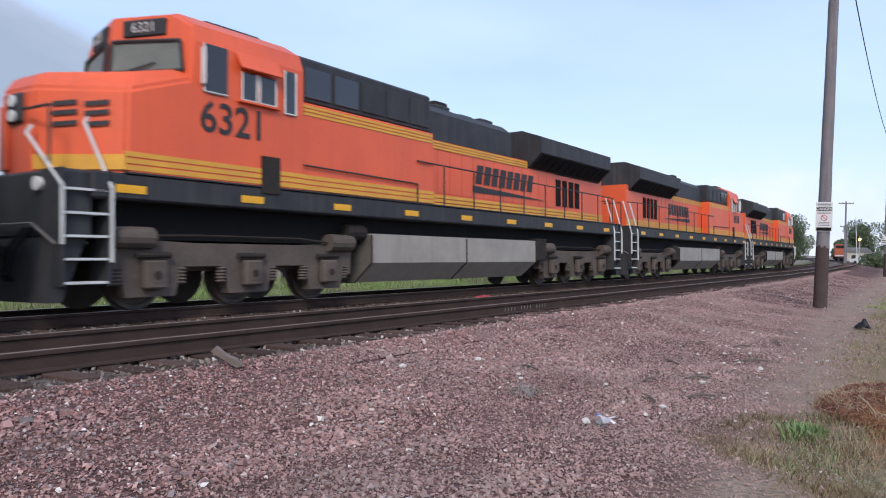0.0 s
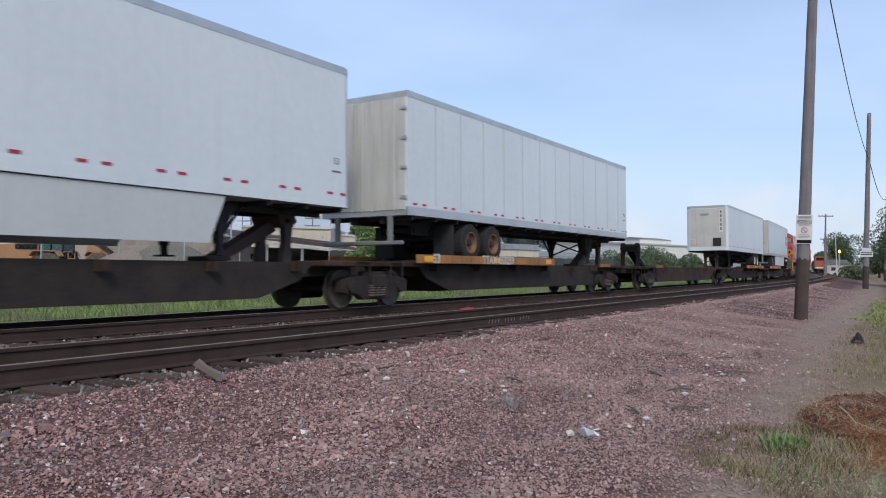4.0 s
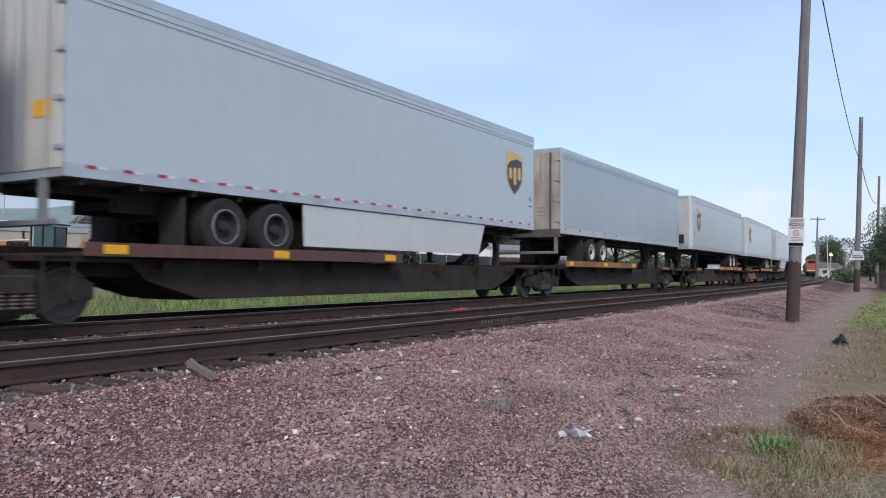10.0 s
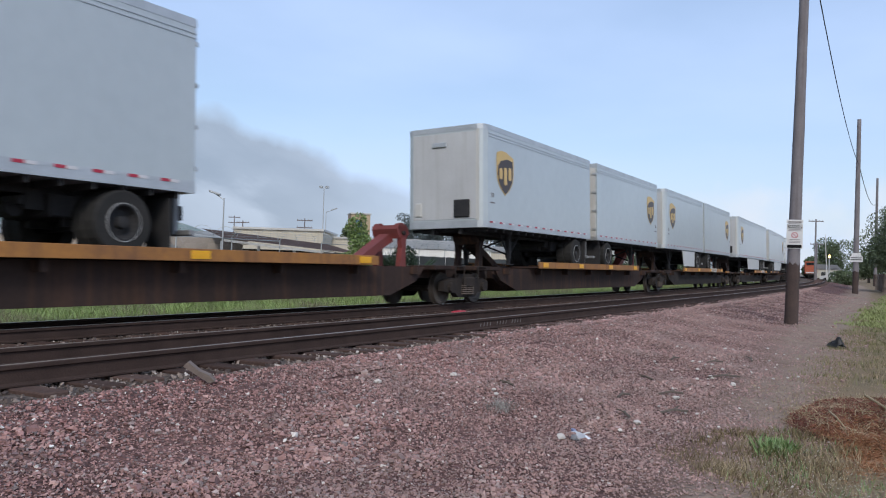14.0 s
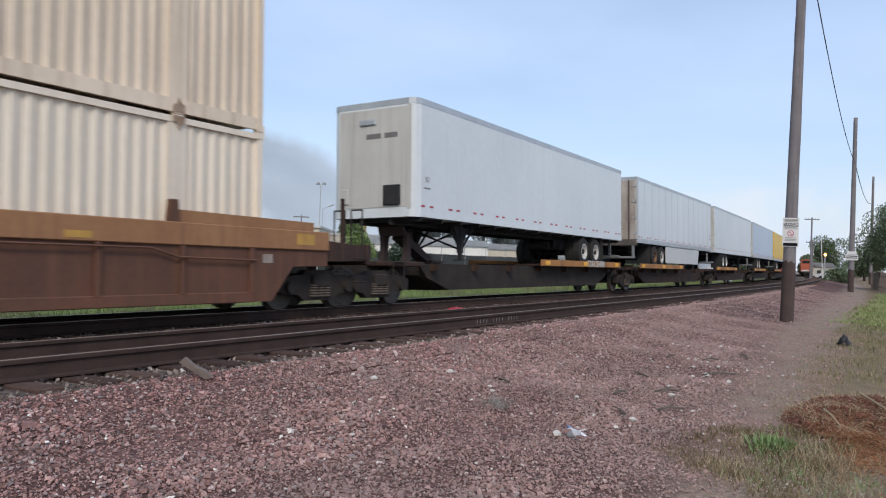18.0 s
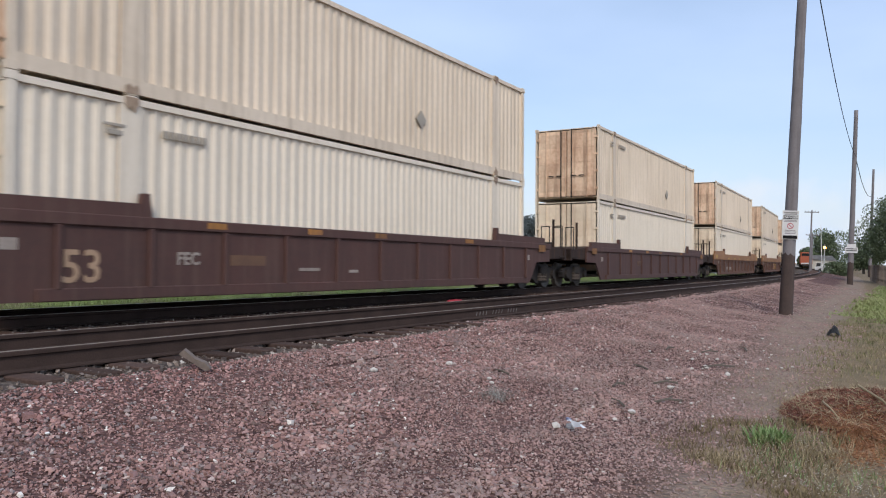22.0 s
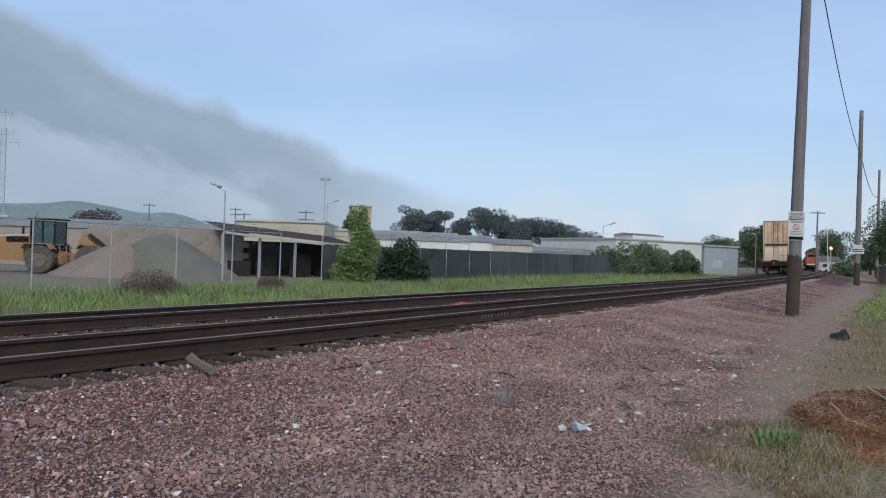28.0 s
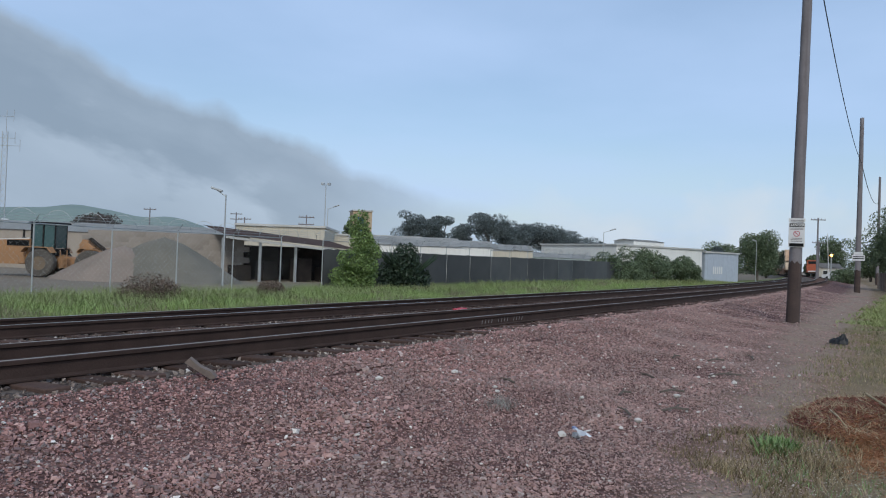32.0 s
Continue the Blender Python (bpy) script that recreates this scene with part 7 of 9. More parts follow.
    x, y = clumped(rng, 700, 6.0, 7.6, -11.4, -10.3, 60, 0.1)
    d0 = ground_z(x, y) + rng.uniform(0.02, 0.08, len(x))
    flowers = np.stack([np.stack([x + a, y + b, d0], -1) for a, b in ((-0.004, -0.004), (0.004, -0.004), (0.004, 0.004), (-0.004, 0.004))], 1).reshape(-1, 3)
    join("tiny_flowers", [(flowers, np.arange(len(flowers)).reshape(-1, 4))], mat("pale seed heads", (0.62, 0.58, 0.48), (0.5, 0.46, 0.36), 0.8, bump=0), "tiny pale seed heads among the weeds")
    join("green_weeds", [w1, w2, w3], WEED, "bright green weeds among dry stalks")


def join(name, sets, material, label):
    vs, fs, k = [], [], 0
    for v, f in sets:
        vs.append(v)
        fs.append(f + k)
        k += len(v)
    return tagged(new(name, bulk(name, np.concatenate(vs), np.concatenate(fs), material)), label, "grass", kind="stuff")


grasses()


def brush_heap():
    """A low, uneven heap of red-brown cut brush: a mound buried in thin bent stalks, with orange earth at its foot."""
    cx, cy = 9.6, -11.2
    z = float(ground_z(np.array(cx), np.array(cy)))
    heap = thing("brush_heap", "low heap of red-brown dead brush", "brush heap", m=Matrix.Translation((cx, cy, z)))

    def top(x, y):
        r2 = (x / 1.5) ** 2 + (y / 0.95) ** 2
        bumps = 0.05 * np.sin(3.1 * x + 1.0) * np.cos(4.3 * y) + 0.03 * np.sin(7.3 * x - 5.1 * y)
        return np.where(r2 < 1, (0.235 + bumps) * np.clip(1 - r2, 0, 1) ** 0.45, 0.0)
    n, k = 40, 14
    bm = B()
    rows = []
    for j in range(k):
        r = 1 - j / (k - 1)
        row = []
        for i in range(n):
            a = 2 * math.pi * i / n
            u = r * (1 + 0.07 * math.sin(3 * a + 1) + 0.05 * math.sin(7 * a))
            x, y = 1.5 * u * math.cos(a), 0.95 * u * math.sin(a)
            row.append(bm.verts.new((x, y, -0.05 + float(top(np.array(x), np.array(y))))))
        rows.append(row)
    for a, b in zip(rows, rows[1:]):
        for i in range(n):
            bm.faces.new((a[i], a[(i + 1) % n], b[(i + 1) % n], b[i]))
    part("mound", bm, mat("red brown litter", (0.11, 0.045, 0.032), (0.2, 0.085, 0.05), 0.95, grain=40, bump=0.8), heap)
    rng = np.random.default_rng(7)
    m = 26000
    a, r = rng.uniform(0, 2 * np.pi, m), np.sqrt(rng.uniform(0, 1.1, m))
    px, py = 1.5 * r * np.cos(a), 0.95 * r * np.sin(a)
    p = np.stack([px, py, top(px, py) - 0.03], -1)
    d = rng.normal(size=(m, 3)) * (1, 1, 0.5)
    d /= np.linalg.norm(d, axis=1)[:, None]
    L = rng.uniform(0.03, 0.15, m)[:, None] * rng.uniform(0.4, 1, m)[:, None]
    side = np.cross(d, (0, 0, 1.0)) * 0.0024
    bend = rng.normal(0, 0.007, (m, 3)) + (0, 0, 0.008)
    q = np.stack([p - d * L * 0.4 - side, p - d * L * 0.4 + side, p + bend * 0.8 + side, p + d * L * 0.7 + bend], 1).reshape(-1, 3)
    tagged(part("straw_cover", bulk("straw_cover", q, np.arange(4 * m).reshape(m, 4), STRAW), None, heap), kind="stuff")
    pale = m // 8
    q2 = (np.stack([p - d * L - side, p - d * L + side, p + bend + side, p + d * L * 1.4 + bend * 2], 1)[:pale] + (0, 0, 0.02)).reshape(-1, 3)
    tagged(part("pale_straw", bulk("pale_straw", q2, np.arange(4 * pale).reshape(pale, 4), STRAW_TAN), None, heap), kind="stuff")
    for pts, w in (([(-0.9, -0.3, 0.1), (-0.6, -0.05, 0.3), (-0.1, 0.2, 0.36)], 0.012), ([(-1.1, 0.25, 0.08), (-0.95, 0.4, 0.22), (-0.6, 0.5, 0.22)], 0.009), ([(0.2, -0.8, 0.08), (-0.3, -0.72, 0.14), (-0.7, -0.75, 0.1)], 0.013)):
        part("dead_branch", pipe(B(), pts, w, 6), STRAW_TAN, heap, "pale bent dead branch")
    # orange-brown earth spilling from the heap
    bm = B()
    last = None
    for j in range(8):
        r = 1 - j / 7
        loop = [bm.verts.new((-1.35 + 0.85 * r * math.cos(2 * math.pi * i / 24) * (1 + 0.12 * math.sin(i)), 0.12 + 0.55 * r * math.sin(2 * math.pi * i / 24) * (1 + 0.1 * math.cos(1.7 * i)), -0.06 + 0.1 * (1 - r ** 2) + 0.02 * math.sin(5 * i + 2 * j))) for i in range(24)]
        if last:
            for i in range(24):
                bm.faces.new((last[i], last[(i + 1) % 24], loop[(i + 1) % 24], loop[i]))
        last = loop
    part("spilled_earth", bm, mat("orange brown earth", (0.28, 0.14, 0.07), (0.19, 0.1, 0.055), 0.95, grain=35, bump=0.7), heap, "orange-brown earth at the heap's foot")
    m = 11000
    a, r = rng.uniform(0, 2 * np.pi, m), np.abs(rng.normal(0, 0.62, m))
    p = np.stack([-1.35 + 0.85 * r * np.cos(a), 0.12 + 0.55 * r * np.sin(a), np.maximum(np.clip(-0.05 + 0.1 * (1 - r ** 2), 0.0, 1), top(-1.35 + 0.85 * r * np.cos(a), 0.12 + 0.55 * r * np.sin(a)) - 0.02)], -1)
    d = rng.normal(size=(m, 3)) * (1, 1, 0.4)
    d /= np.linalg.norm(d, axis=1)[:, None]
    L = rng.uniform(0.02, 0.09, m)[:, None]
    side = np.cross(d, (0, 0, 1.0)) * 0.0022
    q3 = np.stack([p - d * L * 0.5 - side, p - d * L * 0.5 + side, p + side + (0, 0, 0.008), p + d * L * 0.6 + (0, 0, 0.006)], 1).reshape(-1, 3)
    tagged(part("orange_needles", bulk("orange_needles", q3, np.arange(4 * m).reshape(m, 4), mat("orange dry needles", (0.33, 0.155, 0.07), (0.22, 0.095, 0.05), 0.9, scale=3.0, rnd=0.45, island=True, bump=0)), None, heap), kind="stuff")
    return heap


brush_heap()


def small_litter():
    def gz(x, y):
        return float(ground_z(np.array(x), np.array(y)))
    # split tie end standing out of the gravel
    bm = prism(B(), [(-0.15, 0.0), (0.14, -0.02), (0.17, 0.02), (0.1, 0.045), (0.0, 0.035), (-0.13, 0.06)], -0.035, 0.04)
    solid("split_board", bm, mat("grey split wood", (0.19, 0.15, 0.13), (0.12, 0.095, 0.08), 0.95, grain=30, bump=0.6), "splintered grey piece of board in the gravel", "wood scrap",
          m=Matrix.Translation((4.88, -5.8, 0.06)) @ pose(0, 0, 0, 6, 28, -52))
    x, y = 6.55, -8.91
    bag = thing("drink_wrapper", "crumpled white and blue wrapper on the gravel", "litter", m=Matrix.Translation((x, y, gz(x, y) + 0.05)))
    bm = B()
    r = random.Random(3)
    g = [[bm.verts.new((-0.16 + 0.09 * i, -0.025 + 0.025 * j, r.uniform(0, 0.05))) for j in range(3)] for i in range(5)]
    for i in range(4):
        for j in range(2):
            bm.faces.new((g[i][j], g[i + 1][j], g[i + 1][j + 1], g[i][j + 1]))
    part("wrapper", bm, mat("white wrapper", (0.75, 0.76, 0.78), (0.6, 0.62, 0.66), 0.4, bump=0), bag, m=pose(0, 0, 0.02, 0, 0, -138))
    part("blue_band", box(B(), -0.21, -0.14, -0.014, 0.014, 0.03, 0.05), mat("blue print", (0.2, 0.25, 0.42), None, 0.4, bump=0), bag, m=pose(0, 0, 0, 0, 0, -138))
    part("straw", pipe(B(), [(0.02, 0.03, 0.03), (0.1, -0.05, 0.05)], 0.006, 5), SIGN_WHITE, bag)
    # twigs
    for i, (x, y, a, L) in enumerate(((11.95, -9.05, -52, 0.5), (10.6, -8.3, 60, 0.22), (9.0, -8.5, -30, 0.2), (14.5, -9.0, 10, 0.35), (8.1, -7.4, 75, 0.16), (12.8, -8.1, -15, 0.26), (9.6, -8.9, -60, 0.3), (8.6, -9.2, -48, 0.34), (13.4, -8.6, -50, 0.3), (7.9, -8.9, 30, 0.22))):
        bm = pipe(B(), [(-L / 2, 0, 0), (0, 0.03, 0.03), (L / 2, 0.01, 0.015)], 0.014, 5)
        pipe(bm, [(0, 0.03, 0.03), (L * 0.3, 0.1, 0.05)], 0.008, 5)
        solid("twig", bm, BARK, "small dark twig on the gravel", "twig", "twigs on the gravel", m=Matrix.Translation((x, y, gz(x, y) + 0.03)) @ pose(0, 0, 0, 0, 0, a))
    # withered grey tuft in the gravel
    rg = np.random.default_rng(31)
    bx, by = rg.normal(0, 0.13, 160), rg.normal(0, 0.09, 160)
    q, f = blades(rg, bx, by, np.zeros(160), 0.1, 0.006, 1.3)
    tagged(new("dry_tuft", bulk("dry_tuft", q, f, mat("grey withered stalks", (0.3, 0.29, 0.26), (0.2, 0.19, 0.17), 0.9, bump=0, rnd=0.3, island=True))), "withered grey grass tuft in the gravel", "grass tuft").matrix_basis = Matrix.Translation((7.1, -7.84, gz(7.1, -7.84) + 0.015))
    # white stones and paper scraps
    rng = random.Random(8)
    pale = mat("pale stone", (0.6, 0.56, 0.52), (0.48, 0.44, 0.4), 0.9, bump=0.3)
    for i in range(64):
        x, y = (rng.uniform(4.0, 16), rng.uniform(-9.4, -6.4)) if i < 26 else (rng.uniform(6.5, 17), rng.uniform(-10.0, -8.4))
        bm = B()
        bmesh.ops.create_icosphere(bm, subdivisions=1, radius=rng.uniform(0.014, 0.034) if i % 9 else 0.05)
        for v in bm.verts:
            v.co *= rng.uniform(0.75, 1.2)
            v.co.z *= 0.6
        solid("pale_stone", bm, pale, "pale whitish stone among red gravel", "stone", "pale stones on the gravel", m=Matrix.Translation((x, y, gz(x, y) + 0.03)))
    # dead brush lumps in the grass beyond the track
    for x, y, s in ((17.9, 12.1, 1.35), (23.9, 12.0, 0.8)):
        rg = np.random.default_rng(int(x))
        q, f = leaf_cloud(rg, [(0, 0, 0.35, 0.8 * s, 0.7 * s, 0.55 * s), (0.6 * s, 0.2, 0.3, 0.5 * s, 0.5 * s, 0.4 * s), (-0.5 * s, -0.2, 0.2, 0.5 * s, 0.5 * s, 0.35 * s)], 9000, 0.035, 0.2)
        tagged(new("dead_brush", bulk("dead_brush", q, f, mat("dead brown brush", (0.1, 0.07, 0.055), (0.15, 0.11, 0.08), 0.9, rnd=0.4, island=True, bump=0))), "low clump of dead brown brush in the grass", "brush", "dead brush in the grass").matrix_basis = Matrix.Translation((x, y, gz(x, y)))
    # red board between the tracks, paint marks on the near rail
    solid("red_board", box(B(), -0.28, 0.28, -0.1, 0.1, 0, 0.05, 0.01), mat("red painted board", (0.55, 0.03, 0.05), (0.4, 0.03, 0.05), 0.6), "red painted board lying between the tracks", "board",
          m=Matrix.Translation(on_line(16.3, -1.9, -0.16)) @ pose(0, 0, 0, 0, 0, 12))
    marks = thing("paint_marks", "white paint marks on the side of the rail", "paint marks", kind="structure", m=line_pose(12.6, -SPACING - GAUGE / 2 - 0.021, -0.1))
    for g in range(3):
        for k in range(4):
            x = -0.8 + g * 0.62 + k * 0.12
            part("paint_mark", prism(B(), [(x, -0.035), (x + 0.018, -0.035), (x + 0.045, 0.03), (x + 0.03, 0.03)], 0, 0.004), GRAFFITI, marks)


small_litter()

# ---- the yard and the town beyond ----
TAN_WALL = mat("tan board wall", (0.36, 0.31, 0.26), (0.3, 0.26, 0.21), 0.85, scale=0.5, bump=0.2, streak=0.3, streak_c=(0.2, 0.16, 0.13))
PALE_ROOF = mat("pale metal roofing", (0.54, 0.53, 0.5), (0.43, 0.42, 0.39), 0.6, 0.1, scale=0.3, bump=0.1, streak=0.2, streak_c=(0.35, 0.3, 0.26))
WHITE_WALL = mat("whitewashed wall", (0.74, 0.73, 0.69), (0.63, 0.62, 0.58), 0.8, scale=0.3, bump=0.1, streak=0.25, streak_c=(0.38, 0.35, 0.31))
CREAM_WALL = mat("cream wall", (0.55, 0.5, 0.4), (0.47, 0.43, 0.35), 0.8, scale=0.3, bump=0.1, streak=0.25)
GREEN_WALL = mat("pale green metal wall", (0.4, 0.45, 0.42), (0.35, 0.39, 0.36), 0.7, scale=0.3, bump=0.1, streak=0.2)
BROWN_ROOF = mat("rusty brown roofing", (0.15, 0.09, 0.07), (0.1, 0.065, 0.055), 0.85, scale=0.5, bump=0.2, streak=0.4)
BLOCK = mat("weathered concrete blocks", (0.3, 0.262, 0.225), (0.24, 0.205, 0.175), 0.9, bump=0.4, rnd=0.12)
GALV = mat("galvanised steel", (0.46, 0.48, 0.48), (0.36, 0.37, 0.37), 0.55, 0.3, bump=0.05)
SCREEN = mat("black fence cloth", (0.045, 0.05, 0.053), (0.085, 0.088, 0.088), 0.9, scale=0.4, grain=60, bump=0.2, rnd=0.25)
MACHINE = mat("dusty yellow machine paint", (0.38, 0.19, 0.075), (0.25, 0.145, 0.08), 0.65, scale=1, bump=0.1, streak=0.4, streak_c=(0.25, 0.18, 0.11))
SAND = mat("grey sand pile", (0.12, 0.115, 0.095), (0.18, 0.165, 0.135), 0.95, scale=0.8, grain=60, bump=0.4)
G0 = -0.85
MACHINE_RED = mat("faded orange machine paint", (0.42, 0.1, 0.045), (0.3, 0.08, 0.045), 0.7, bump=0.05)
DUSTY_RIM = mat("dusty brown rim", (0.2, 0.15, 0.1), (0.13, 0.1, 0.075), 0.9, bump=0.1)
DUSTY_TYRE = mat("dusty tyre rubber", (0.07, 0.063, 0.055), (0.12, 0.105, 0.09), 0.95, grain=20, bump=0.3)


def hut(name, label, corners, z1, wall, roof, rise=0.4, category="building", windows=(), over=0.25, flat=False, extra=None):
    """A building on four corners (near left, near right, far right, far left), with a low gable that runs along its front."""
    h = thing(name, label, category)
    a, b, c, d = [Vector((*p, 0)) for p in corners]
    bm = B()
    for p, q in ((a, b), (b, c), (c, d), (d, a)):
        n = (q - p).normalized().cross(Vector((0, 0, 1)))
        pts = [p, q, q - n * 0.2, p - n * 0.2]
        lo, hi = [bm.verts.new((v.x, v.y, G0 - 0.1)) for v in pts], [bm.verts.new((v.x, v.y, z1)) for v in pts]
        bm.faces.new(lo)
        bm.faces.new(hi[::-1])
        for i in range(4):
            bm.faces.new((lo[i], hi[i], hi[(i + 1) % 4], lo[(i + 1) % 4]))
    walls = part("wall", bm, wall, h)
    mid = (a + b + c + d) / 4
    k = [mid + (p - mid) * (1 + over / (p - mid).length) for p in (a, b, c, d)]
    bm = B()
    m1, m2 = (k[0] + k[3]) / 2, (k[1] + k[2]) / 2
    if flat:
        lo = [bm.verts.new((p.x, p.y, z1)) for p in k]
        hi = [bm.verts.new((p.x, p.y, z1 + 0.22)) for p in k]
        bm.faces.new(lo)
        bm.faces.new(hi[::-1])
        for i in range(4):
            bm.faces.new((lo[i], hi[i], hi[(i + 1) % 4], lo[(i + 1) % 4]))
    else:
        v = [bm.verts.new((p.x, p.y, z)) for p, z in ((k[0], z1), (k[1], z1), (k[2], z1), (k[3], z1), (m1, z1 + rise), (m2, z1 + rise))]
        for f in ((0, 1, 5, 4), (3, 4, 5, 2), (0, 4, 3), (1, 2, 5), (0, 3, 2, 1)):
            bm.faces.new([v[i] for i in f])
        bmesh.ops.solidify(bm, geom=list(bm.faces), thickness=0.08)
    part("roof", bm, roof, h)
    e, n = (b - a).normalized(), (b - a).normalized().cross(Vector((0, 0, 1)))
    for u, w, z0, hh, m in windows:
        p = a + e * u
        fr = Matrix(((e.x, n.x * -1, 0, p.x + n.x * 0.02), (e.y, n.y * -1, 0, p.y + n.y * 0.02), (0, 0, 1, z0), (0, 0, 0, 1)))
        win = part("window" if m is GLASS else "wall_panel", box(B(), 0, w, -0.02, 0.04, 0, hh), m, h, m=fr)
        if m is GLASS:
            part("window_frame", pipe(B(), [(0, -0.03, 0), (w, -0.03, 0), (w, -0.03, hh), (0, -0.03, hh), (0, -0.03, 0)], 0.04, 4), WHITE_WALL, win)
    return h


# long low warehouse with a pale roof behind the yard
hut("warehouse", "long low tan warehouse with a pale metal roof", ((29.5, 58.0), (43.6, 37.0), (54.5, 49.0), (40.0, 71.0)), 2.25, TAN_WALL, PALE_ROOF, 0.95, windows=((9, 1.2, -0.5, 2.0, BROWN_ROOF), (15, 1.0, 0.2, 0.8, GLASS)))
hut("white_warehouse", "plain cream flat-roofed warehouse", ((56.6, 49.4), (61.4, 41.4), (74, 50), (69, 58)), 3.85, CREAM_WALL, PALE_ROOF, flat=True)
hut("office_tower", "tan stucco block with a blue glass strip", ((101.5, 69.8), (103.9, 67.6), (107, 71), (104.6, 73)), 8.6, mat("ochre stucco", (0.46, 0.35, 0.23), (0.4, 0.3, 0.2), 0.85), PALE_ROOF, flat=True, windows=((0.7, 1.1, 5.2, 2.4, mat("blue glass", (0.05, 0.13, 0.26), None, 0.15, bump=0)),))
hut("cream_hall", "long cream hall with a flat white roof", ((67.0, 51.0), (75.4, 38.6), (84, 45), (76, 57)), 3.4, CREAM_WALL, PALE_ROOF, flat=True)
hut("metal_shed", "off-white metal shed with a low gable", ((59.4, 34.6), (64.6, 26.8), (70, 31), (65, 39)), 2.3, WHITE_WALL, PALE_ROOF, 0.95, windows=((6.2, 1.4, -0.6, 2.2, PALE_ROOF),))
hut("metal_shed", "grey metal shed with a ridged roof", ((71.4, 33.6), (75.2, 28.8), (81, 33), (77, 38)), 2.55, WHITE_WALL, PALE_ROOF, 0.75)
hut("metal_shed", "cream metal shed with a ridged roof", ((77.8, 31.8), (82.2, 27.2), (88, 31), (83, 36)), 2.4, CREAM_WALL, PALE_ROOF, 0.7)
hut("long_shed", "long low shed with a corrugated grey roof", ((84.8, 30.6), (96.2, 24.2), (100, 30), (88, 36)), 1.75, GREEN_WALL, PALE_ROOF, 0.6)
hut("stucco_warehouse", "long off-white warehouse beside the bend", ((98.0, 22.5), (115.6, 15.6), (123, 30), (106, 37)), 3.7, WHITE_WALL, PALE_ROOF, flat=True, windows=((13.6, 0.9, -0.6, 3.2, WHITE_WALL), (16.3, 0.5, 0.4, 2.6, WHITE_WALL)))
hut("corrugated_annex", "pale blue-grey corrugated annex with slit windows", ((116.2, 15.3), (123.9, 12.1), (128, 19.6), (120, 23)), 3.4, mat("blue-grey corrugated wall", (0.42, 0.46, 0.52), (0.36, 0.4, 0.46), 0.7, streak=0.2, bump=0.2), PALE_ROOF, flat=True,
    windows=tuple((2.0 + i * 0.5, 0.28, 0.3, 1.1, SIGN_WHITE) for i in range(5)))
hut("roof_shelter", "open roof frame on the warehouse", ((104.8, 22.4), (111.2, 20.0), (113, 24), (107, 26)), 4.6, WHITE_WALL, PALE_ROOF, 0.3)
hut("house", "pale grey house with a low roof at the crossing", ((188.5, 7.4), (190.4, 2.8), (195, 5), (193.4, 9.6)), 2.1, mat("pale grey stucco", (0.5, 0.48, 0.42), None, 0.85), mat("grey shingle roof", (0.3, 0.29, 0.28), None, 0.9), 1.1, windows=((0.9, 1.0, 0.4, 1.1, GLASS), (3.4, 1.2, 0.4, 1.1, GLASS)))


def open_shed():
    """Open-sided shed with a sagging brown roof edged in white, behind the fence."""
    s = thing("open_shed", "open-sided shed with a sagging brown roof", "shed")
    a, b = Vector((35.0, 27.3, 0)), Vector((43.5, 22.4, 0))
    n = Vector((0.5, 0.87, 0))
    roof = B()
    q = [a - n * 0.5, b - n * 0.5, b + n * 7, a + n * 7]
    zz = (2.2, 1.45, 2.2, 3.0)
    v = [roof.verts.new((p.x, p.y, z)) for p, z in zip(q, zz)]
    roof.faces.new(v)
    bmesh.ops.solidify(roof, geom=list(roof.faces), thickness=0.12)
    part("roof", roof, BROWN_ROOF, s)
    p, d = q[0], (q[1] - q[0]) / 6
    for i in range(6):
        z0, z1 = (zz[0] + (zz[1] - zz[0]) * k / 6 - 0.05 * math.sin(math.pi * k / 6) for k in (i, i + 1))
        u, w = p + d * i, p + d * (i + 1)
        f = B()
        f.faces.new([f.verts.new(t) for t in ((u.x, u.y - 0.05, z0 - 0.22), (w.x, w.y - 0.05, z1 - 0.22), (w.x, w.y - 0.05, z1 - 0.06), (u.x, u.y - 0.05, z0 - 0.06))])
        bmesh.ops.solidify(f, geom=list(f.faces), thickness=0.05)
        part("fascia", f, WHITE_WALL, s, "white sagging fascia")
    for i in range(5):
        p = a.lerp(b, i / 4)
        part("post", box(B(), p.x - 0.07, p.x + 0.07, p.y - 0.07, p.y + 0.07, G0, 2.0 - 0.75 * i / 4), GALV, s)
    # near-black back wall: the shade inside the shed is put into its colour
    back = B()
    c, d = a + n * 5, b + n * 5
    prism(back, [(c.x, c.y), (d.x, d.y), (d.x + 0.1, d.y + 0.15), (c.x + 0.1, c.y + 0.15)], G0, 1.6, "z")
    part("back_wall", back, DARK_STEEL, s, "back wall darkened to stand in for the shaded interior")
    # racks in the same near-black, again standing in for the inside shade
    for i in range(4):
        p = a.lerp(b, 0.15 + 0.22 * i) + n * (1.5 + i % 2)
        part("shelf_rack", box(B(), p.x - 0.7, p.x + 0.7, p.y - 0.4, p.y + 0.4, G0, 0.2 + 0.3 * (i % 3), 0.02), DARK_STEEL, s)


open_shed()


